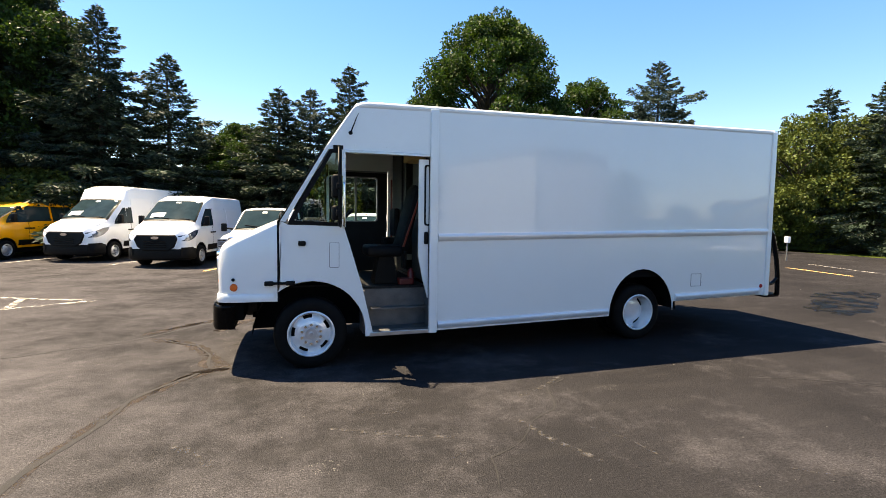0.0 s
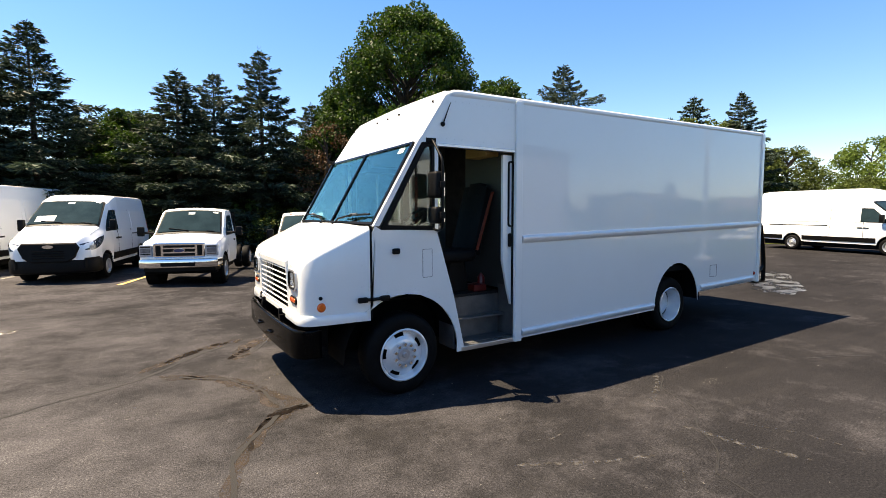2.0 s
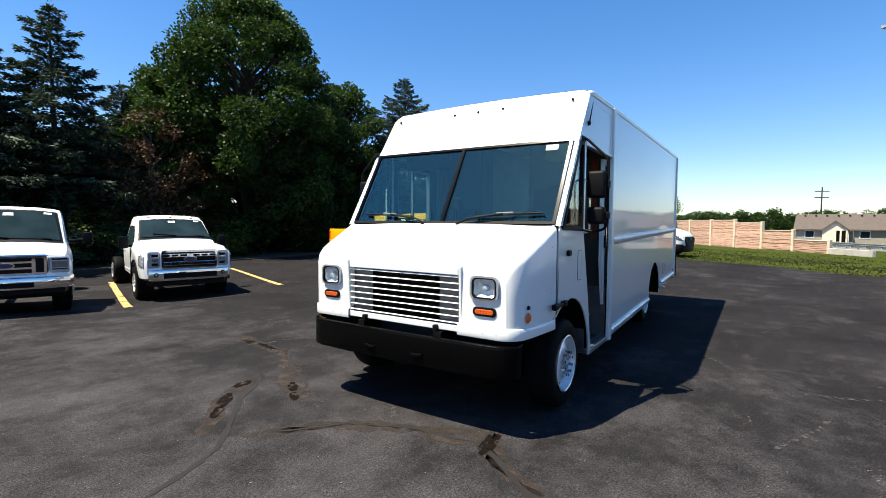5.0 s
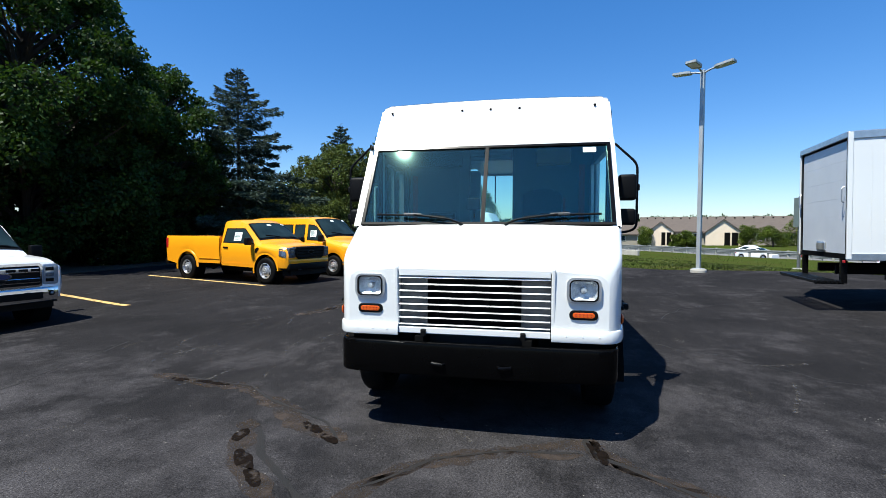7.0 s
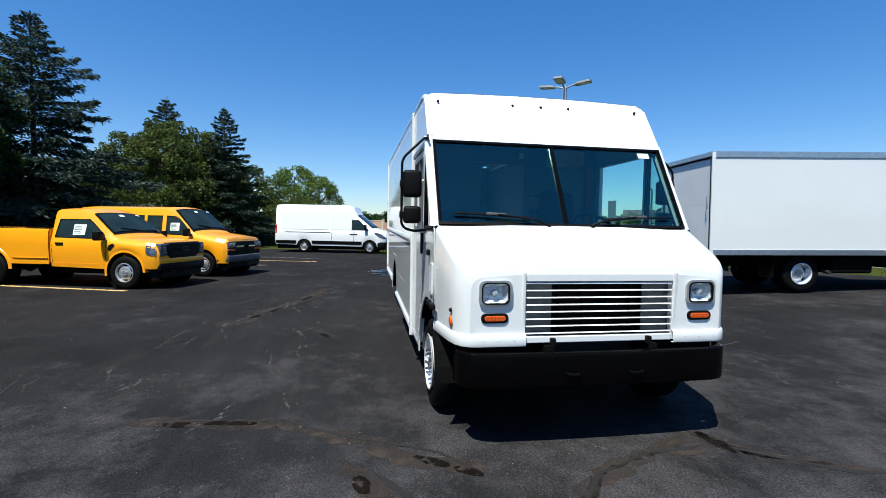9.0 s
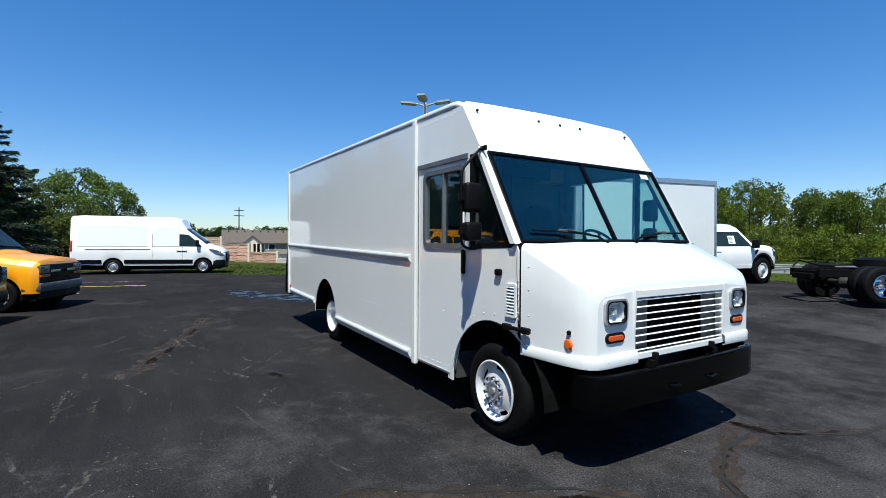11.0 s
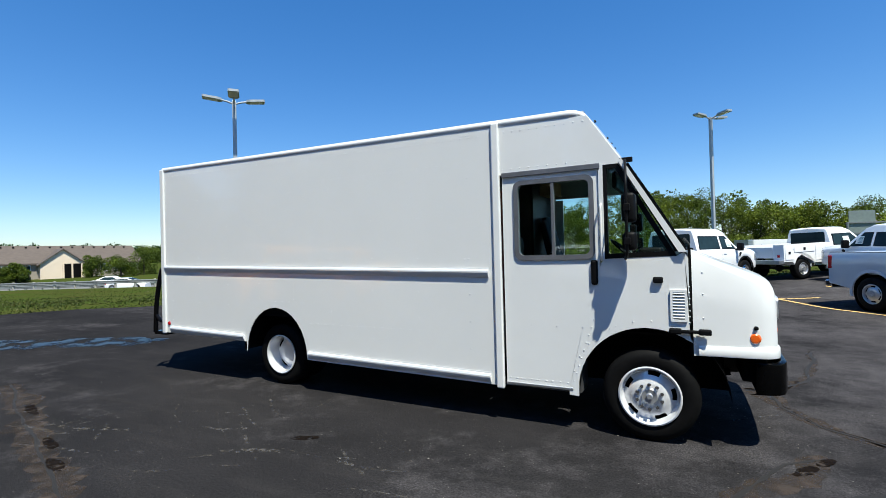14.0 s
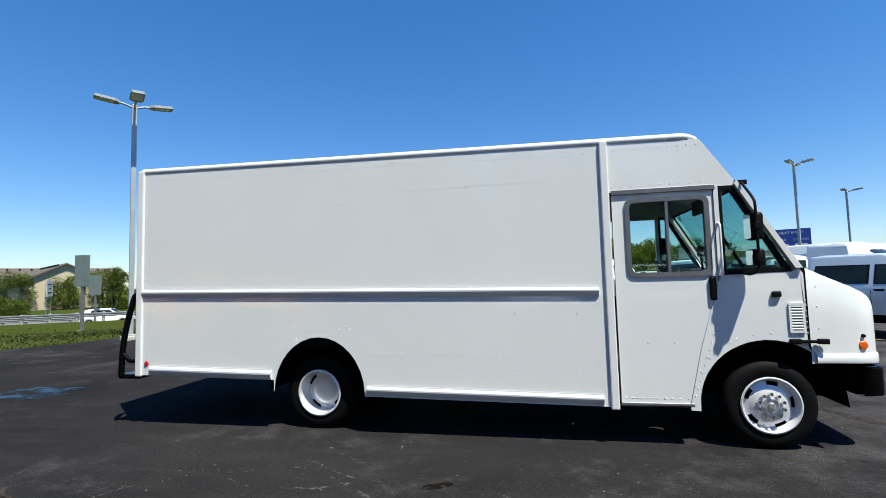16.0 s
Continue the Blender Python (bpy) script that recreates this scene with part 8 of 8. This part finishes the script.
for x, m in ((-0.9, RED_STRIPE), (0.9, SIGN_BACK)):
    part("logo_plate", box(x - 0.6, x + 0.6, -0.05, -0.02, 5.0, 5.9, 0.01), SIGN_WHITE, blue)
    part("logo_bar", box(x - 0.45, x + 0.45, -0.06, -0.05, 5.3, 5.6), m, blue)
white = thing("notice_board", "white notice board with unreadable dark lines", "sign", at=pose(66, -38, land(66, -38), 0, 0, -52))
for x in (-1.0, 1.0):
    part("post", box(x - 0.06, x + 0.06, 0.03, 0.12, -0.3, 4.4), GALV, white)
part("board", box(-1.3, 1.3, -0.02, 0.03, 2.4, 4.5, 0.01), SIGN_WHITE, white)
for k, w in enumerate((0.9, 0.5, 0.8)):
    part("text_bar", box(-w, w, -0.03, -0.02, 3.9 - 0.55 * k, 4.1 - 0.55 * k), INK, white)
upole = thing("utility_pole", "bare wooden utility pole with two crossarms", "utility pole", at=pose(112, -7, land(112, -7), 0, 0, 20))
part("pole", rod((0, 0, -0.3), (0, 0, 10.6), 0.16, r2=0.1), BARK, upole)
for z in (9.8, 8.6):
    part("crossarm", box(-0.08, 0.08, -1.2, 1.2, z - 0.08, z + 0.08), BARK, upole)
marker = thing("utility_marker", "white utility marker on a short post by the trees", "marker post", at=pose(21.3, 15.4, 0))
part("post", rod((0, 0, -0.1), (0, 0, 0.85), 0.03, seg=8), GALV, marker)
part("cap", box(-0.09, 0.09, -0.09, 0.09, 0.8, 1.08, 0.02), WHITE_CAR, marker)

# semi-trailer on the highway
tx, ty = -12.1, -61.8
trailer = thing("semi_trailer", "white semi-trailer with a dark name panel and red stripe", "trailer", at=pose(tx, ty, -1.75, 0, 0, 32.5))
part("box_body", box(-7.2, 7.2, -1.25, 1.25, 1.15, 4.05, 0.03), WHITE_BOX, trailer)
for x in (-6.9, 6.9):
    part("end_frame", box(x - 0.35, x + 0.35, -1.28, 1.28, 1.12, 4.07, 0.02), ALU, trailer)
part("lower_rail", box(-7.2, 7.2, -1.28, 1.28, 1.08, 1.2), ALU_DULL, trailer)
part("name_panel", box(-3.2, 2.2, 1.25, 1.262, 1.6, 3.6), PAPER, trailer)
for k in range(8):
    part("name_bar", box(-2.4 + k * 0.5 + (0.3 if k > 3 else 0), -2.05 + k * 0.5 + (0.3 if k > 3 else 0), 1.262, 1.27, 2.75, 3.3), INK, trailer)
part("stripe", box(-2.5, 1.9, 1.262, 1.27, 2.2, 2.45), RED_STRIPE, trailer)
for x in (-5.6, -4.4):
    for s in (-1, 1):
        road_wheel(trailer, x, s * 1.22, s, 0.5, 0.28, GREY_WHEEL, 0.29, 5, 0)
part("landing_leg", box(4.2, 4.35, -0.9, 0.9, 0.3, 1.15), DARK, trailer)
part("bogie", box(-6.2, -3.8, -0.9, 0.9, 0.4, 1.1), DARK, trailer)


def small_car(label, paint, at, suv=False, category="car"):
    v = thing("car", label, category, "highway traffic", at=at)
    roof = 1.68 if suv else 1.46
    rear = -3.55 if suv else -3.6
    b = Body(top=[(rear, 0.95), (rear + 0.1, 1.05), (rear + (0.35 if suv else 0.9), roof - (0.1 if suv else 0.28)), (rear + (0.8 if suv else 1.5), roof), (-1.2, roof), (-0.2, 1.08), (0.0, 1.0), (0.6, 0.9), (0.85, 0.72)],
             belt=[(rear, 0.92), (-0.2, 0.95), (0.85, 0.68)], half=[(rear, 0.78), (rear + 0.3, 0.9), (0.3, 0.9), (0.85, 0.66)], head=[(rear, 0.6), (-1.2, 0.62), (-0.1, 0.72), (0.85, 0.55)],
             sill=[(rear, 0.3), (0.85, 0.28)], arches=[(0, 0.33, 0.38), (-2.75, 0.33, 0.38)], crown=0.04)
    part("body", b.skin(), paint, v, smooth=True)
    for s in (-1, 1):
        b.add_window(v, [(rear + 0.75, 0.98), (-0.45, 0.98), (-1.15, roof - 0.12), (rear + (0.95 if suv else 1.35), roof - 0.12)], s, name="side_glass")
        for x in (0, -2.75):
            road_wheel(v, x, s * 0.89, s, 0.33, 0.2, GREY_WHEEL, 0.22, 5, 0)
        part("tail_lamp", b.side_plate([(rear + 0.02, 0.75), (rear + 0.2, 0.75), (rear + 0.2, 0.9), (rear + 0.02, 0.9)], s, 0.01), RED, v)
    b.add_screen(v, -0.22, -1.12, 0.66, 0.58)
    floor_pan(v, rear + 0.1, 0.7, 0.75, 0.16, 0.4)
    return v


def lane(s, u, back=False):
    x, y = out_to(s, u)
    return facing(x, y, *((-0.848, -0.53) if not back else (0.848, 0.53)), -1.75)


small_car("white wagon driving on the highway", WHITE_CAR, lane(35.5, 22), True)
small_car("white sedan on the far highway lanes", WHITE_CAR, lane(47, 48, True))
small_car("white sedan on the near highway lanes", WHITE_CAR, lane(38.5, 38))
small_car("white wagon seen past the service trucks", WHITE_CAR, lane(36, -52), True)
small_car("dark grey wagon on the far highway lanes", GREY_CAR, lane(46, 12, True), True)
pickup("grey pickup truck on the highway", GREY_CAR, lane(36, -58.5), -2.6, -4.6, 3.5, doors=2)


# woods across the highway and on the skyline
def woods(name, label, spots, leaf, mat, seed, per):
    rng = np.random.default_rng(seed)
    verts, trunks = [], bmesh.new()
    for x, y, h, r in spots:
        z0 = land(x, y)
        n = 26
        f = rng.random(n)
        a, rr = rng.random(n) * 6.28, r * np.sqrt(rng.random(n)) * (0.5 + 0.5 * np.sin(np.pi * (0.15 + 0.8 * f)))
        c = np.stack([x + np.cos(a) * rr, y + np.sin(a) * rr, z0 + h * (0.08 + 0.86 * f)], 1)
        rad = r * (0.22 + 0.24 * rng.random(n))
        pick = rng.integers(0, n, per)
        d = rnd_dirs(rng, per)
        pts = c[pick] + d * (rad[pick] * (0.55 + 0.55 * rng.random(per)))[:, None]
        pts[:, 2] = np.maximum(pts[:, 2], z0 + 0.1)
        verts.append(blades(pts, d + rng.normal(size=(per, 3)) * 0.6, rnd_dirs(rng, per), leaf * (0.7 + 0.6 * rng.random(per)), leaf * (0.6 + 0.4 * rng.random(per))))
        tube([(x, y, z0 - 0.3), (x + 0.3, y, z0 + h * 0.5), (x, y + 0.2, z0 + h * 0.9)], [0.16, 0.11, 0.03], trunks, 5)
    w = thing(name, label, "trees", kind="stuff")
    loose_mesh("crown", np.concatenate(verts), 4, mat, w, "stuff")
    part("trunk", trunks, BARK, w, kind="stuff")
    return w


def bearing(az, d, x0=-1.0, y0=11.5):
    return x0 + d * math.sin(radians(az)), y0 + d * math.cos(radians(az))


rw = random.Random(5)
near, back_row, hedge = [], [], []
for k in range(34):
    az = 140 + k * 1.65
    h = (8.6 + 2.6 * rw.random() + 1.8 * math.exp(-((az - 178) / 7) ** 2) + 1.4 * math.exp(-((az - 157) / 3) ** 2)) * (0.90 if az > 184 else 1.06)
    near.append((*bearing(az, 88 + 8 * rw.random()), h, 2.7 + rw.random()))
    if k % 2 == 0:
        back_row.append((*bearing(az + 0.8, 99 + 6 * rw.random()), h * 1.05, 3.2))
    hedge.append((*bearing(az + rw.random(), 80 + 4 * rw.random()), 3.2 + 2.2 * rw.random(), 2.0))
woods("wood", "sunlit spring wood across the highway", near[0::2], 0.21, LEAF_SPRING, 31, 9000)
woods("wood", "mid-green trees of the wood across the highway", near[1::2], 0.21, LEAF_WOOD, 37, 9000)
woods("wood", "darker trees behind the spring wood", back_row, 0.40, LEAF_WOOD, 32, 2600)
woods("hedgerow", "olive undergrowth in front of the wood", hedge, 0.20, LEAF_SPRING, 33, 1800)
far = [(*bearing(66 + k * 1.25, 190 + 40 * rw.random()), (5.2 if k < 20 else 5.3) + 1.6 * rw.random(), 4.0) for k in range(50)]
woods("treeline", "distant tree line on the skyline", far, 0.5, LEAF, 34, 3800)
right = [(*bearing(196 + k * 1.5, 92 + 26 * rw.random()), 4.5 + 3.0 * rw.random(), 2.6) for k in range(26)] + [(*bearing(188 + k * 1.15, 82 + 10 * rw.random()), 6.8 + 2.6 * rw.random(), 2.5) for k in range(10)]
woods("wood", "scattered trees beyond the lot", right, 0.28, LEAF_SPRING, 35, 1600)
yard = [(97, -16, 4.0, 1.8), (92, -22, 3.0, 1.5), (88, -39, 5.5, 2.6), (86, -34, 3.2, 2.2), (76, -41, 5.0, 2.4), (72, -45, 4.5, 2.2), (66, -46, 5.2, 2.4), (62, -44, 6.0, 2.0), (90, -31.5, 3.6, 1.5), (92, -20, 2.4, 1.2), (60, -50, 5.5, 2.6), (70, -36, 1.8, 2.2)]
woods("garden_trees", "small garden trees and shrubs round the houses", yard, 0.17, LEAF_WOOD, 36, 7000)

# grass along the lot's edge and over the verge
rng = np.random.default_rng(8)
spots = []
while len(spots) < 46000:
    if len(spots) % 2:
        s, u = rng.random() ** 1.7 * 26 - 0.2, rng.random() * 76 - 36
        x, y = out_to(s, u)
    else:
        k = int(rng.random() * 15) + 2
        (x1, y1), (x2, y2) = LOT[k], LOT[k + 1]
        t, ln = rng.random(), math.hypot(x2 - x1, y2 - y1)
        if rng.random() > min(1.0, ln / 8):
            continue
        d = 9 * rng.random() ** 1.6
        x, y = x1 + (x2 - x1) * t - (y2 - y1) / ln * d, y1 + (y2 - y1) * t + (x2 - x1) / ln * d
    spots.append((x, y))
xs_, ys_ = np.array([p[0] for p in spots]), np.array([p[1] for p in spots])
poly = LOT
odd = np.zeros(len(spots), bool)
for (x1, y1), (x2, y2) in zip(poly, poly[1:] + poly[:1]):
    cross_ = ((y1 > ys_) != (y2 > ys_)) & (xs_ < (x2 - x1) * (ys_ - y1) / ((y2 - y1) if y2 != y1 else 1e-9) + x1)
    odd ^= cross_
xs_, ys_ = xs_[~odd], ys_[~odd]
zs_ = np.array([land(x, y) for x, y in zip(xs_, ys_)])
n = len(xs_)
base = np.stack([xs_, ys_, zs_ - 0.02], 1)
clump = np.array([0.5 + 0.5 * noise.noise((x * 0.5, y * 0.5, 9)) for x, y in zip(xs_, ys_)])
way = rng.normal(size=(n, 3)) * np.array([0.5, 0.5, 0.1]) + np.array([0, 0, 1.0])
loose_mesh("grass", blades(base, way, rnd_dirs(rng, n), (0.04 + 0.15 * clump * rng.random(n)), 0.03 + 0.07 * rng.random(n)), 4, GRASS, None, "stuff", "rough spring grass and weeds along the asphalt edge")

# lines, cracks and stains on the asphalt
for k, (p, q0, q1, w) in enumerate(((-14.7, 15.5, 21, 0.11), (-11.1, 15.2, 21, 0.11), (-7.5, 14.5, 20, 0.11), (-4.1, 14.4, 20, 0.12), (-0.42, 15.8, 21, 0.12), (3.3, 15.8, 21.8, 0.12), (6.95, 16.0, 21.8, 0.12), (10.65, 16.4, 21.8, 0.12), (14.9, 16.5, 19.6, 0.12))):
    a, b = ((0.947 * p + 0.32 * q, -0.32 * p + 0.947 * q) for q in (q0, q1))
    part("marking", ribbon([a, b], w * 1.25, 0.004, 100 + k, 0.5, 0.0, True), PAINT_WHITE if k in (0, 1, 7, 8) else PAINT_YELLOW, kind="structure", label="worn painted stall line")
for k, path in enumerate((((-3.56, 10.85), (-4.75, 10.21), (-7.2, 8.95)), ((-3.56, 10.85), (-5.36, 11.61), (-8.0, 12.7)), ((-4.7, 10.25), (-4.95, 11.42)),
                          ((-2.3, -4.35), (-4.8, -0.8), (-6.2, 1.2)), ((-2.3, -4.35), (-3.4, -5.0)), ((-6.1, -6.9), (-7.9, -4.4)), ((17.9, 12.9), (17.4, 10.4)))):
    part("marking", ribbon(path, 0.13, 0.004, 140 + k, 0.4, 0.0, True), PAINT_YELLOW if k > 2 else PAINT_WHITE, kind="structure", label="worn painted hatch line")
CRACKS = [((-4.6, 6.2), (-3.07, 6.83), (-2.61, 7.05), (-1.96, 7.33), (-1.6, 7.7), (-1.25, 8.08), (-0.85, 8.3)),
          ((-1.75, 3.0), (-1.5, 4.0), (-1.28, 4.96), (-1.08, 5.44), (-0.82, 5.7), (-0.5, 5.72)),
          ((-1.55, 7.22), (-1.08, 6.85), (-0.85, 6.3), (-0.82, 5.8)),
          ((2.9, 4.46), (2.62, 4.22), (2.33, 3.7), (1.93, 3.39), (1.43, 3.09), (1.32, 2.7)),
          ((-0.95, 7.62), (-0.68, 7.88), (-0.3, 8.5), (0.08, 9.05), (0.18, 9.9)),
          ((8.5, 9.2), (5.75, 10.02), (4.75, 10.33), (3.9, 10.6)),
          ((-4.2, 12.0), (-2.4, 11.4), (-0.2, 11.5), (1.5, 11.9)),
          ((4.9, 3.9), (6.4, 3.1), (7.3, 1.8))]
for k, path in enumerate(CRACKS):
    part("crack", ribbon(path, (0.05, 0.055, 0.03, 0.016, 0.035, 0.03, 0.02, 0.014)[k], 0.003, 200 + k, 0.09, 0.05), TAR, kind="structure", label="dark filled crack in the asphalt")
for k, (path, w) in enumerate(((CRACKS[1], 0.10), (CRACKS[2], 0.10), (((0.24, 10.3), (0.1, 9.75), (-0.02, 9.1), (-0.35, 8.52), (-0.75, 8.0), (-1.0, 7.6)), 0.2), (((-0.7, 8.5), (-0.94, 8.46), (-1.28, 8.26), (-1.6, 7.92), (-1.9, 7.6)), 0.16),
                               (((-1.7, 7.4), (-1.2, 6.95), (-0.86, 6.4), (-0.69, 5.8), (-0.89, 5.55), (-1.2, 5.1)), 0.16), (CRACKS[5], 0.3))):
    part("dirt_stain", ribbon(path, w, 0.0018, 300 + k, 0.1, 0.06), DIRT, kind="structure", label="brown dirt washed along a crack")
for k, (x, y, rx, ry, a) in enumerate(((0.10, 9.90, 0.13, 0.045, 1.45), (0.08, 9.47, 0.22, 0.05, 1.43), (-0.77, 7.93, 0.14, 0.05, 0.95), (-0.93, 7.71, 0.12, 0.045, 0.92), (-1.0, 8.42, 0.11, 0.055, 0.2), (-1.36, 8.16, 0.17, 0.055, 0.79),
                                        (-1.57, 7.95, 0.13, 0.05, 0.8), (-0.74, 5.69, 0.2, 0.06, 0.1), (3.19, 8.97, 0.14, 0.05, 0.5), (4.75, 10.27, 0.2, 0.05, 2.9), (5.35, 10.05, 0.22, 0.05, 2.9), (6.8, 9.62, 0.3, 0.05, 2.9))):
    part("oil_stain", blot(x, y, rx, ry, 0.0045, 10 + k, a, 26), OIL, kind="structure", label="dark oil-soaked patch")
part("puddle", blot(11.7, 7.1, 2.1, 0.62, 0.0045, 4, 0.42, 60), WATER, kind="structure", label="shallow wet film reflecting the sky")
rs = random.Random(91)
for k in range(84):
    if k < 52:
        x, y, a = -0.5 + 8.0 * rs.random(), 8.4 + 3.4 * rs.random(), rs.choice((0.1, 0.2, -0.15, 0.9, -0.7)) + 0.3 * rs.random()
    else:
        x, y, a = -7 + 11 * rs.random(), -1 + 13 * rs.random(), 3.1 * rs.random()
    ln = 0.25 + 0.9 * rs.random()
    d = Vector((math.cos(a), math.sin(a)))
    bend = 0.12 * (rs.random() - 0.5)
    part("scuff_mark", ribbon([(x, y), (x + d.x * ln / 2 - d.y * bend, y + d.y * ln / 2 + d.x * bend), (x + d.x * ln, y + d.y * ln)], 0.012 + 0.06 * rs.random() ** 2, 0.0025 + 0.00004 * k, 400 + k, 0.06, 0.02), SCUFF, kind="structure", label="pale scuff on the asphalt")
at_ = []
rc = np.random.default_rng(77)
for x, y, r, c in ((5.75, 9.55, 0.28, 90), (5.55, 9.07, 0.2, 40), (3.4, 11.0, 0.22, 60), (1.06, 10.4, 0.25, 60), (2.05, 8.9, 0.35, 40), (0.28, 3.28, 0.10, 45), (3.19, 4.04, 0.08, 30), (-0.2, 7.4, 0.7, 70), (1.9, 8.5, 0.5, 40), (2.6, 8.3, 0.9, 60), (0, 6, 9, 2000), (3, 10, 5, 900), (-1, 9, 3.5, 500)):
    a, q = rc.random(c) * 6.28, np.sqrt(rc.random(c)) * r
    at_.append(np.stack([x + np.cos(a) * q * 1.5, y + np.sin(a) * q, np.full(c, 0.004)], 1))
at_ = np.concatenate(at_)
m = len(at_)
loose_mesh("gravel_chips", blades(at_, rc.normal(size=(m, 3)) * np.array([1, 1, 0.02]), rc.normal(size=(m, 3)) * np.array([1, 1, 0.02]), 0.005 + 0.022 * rc.random(m) ** 4, 0.004 + 0.010 * rc.random(m) ** 2), 4, CHIP, None, "stuff", "pale stone chips scattered on the asphalt")
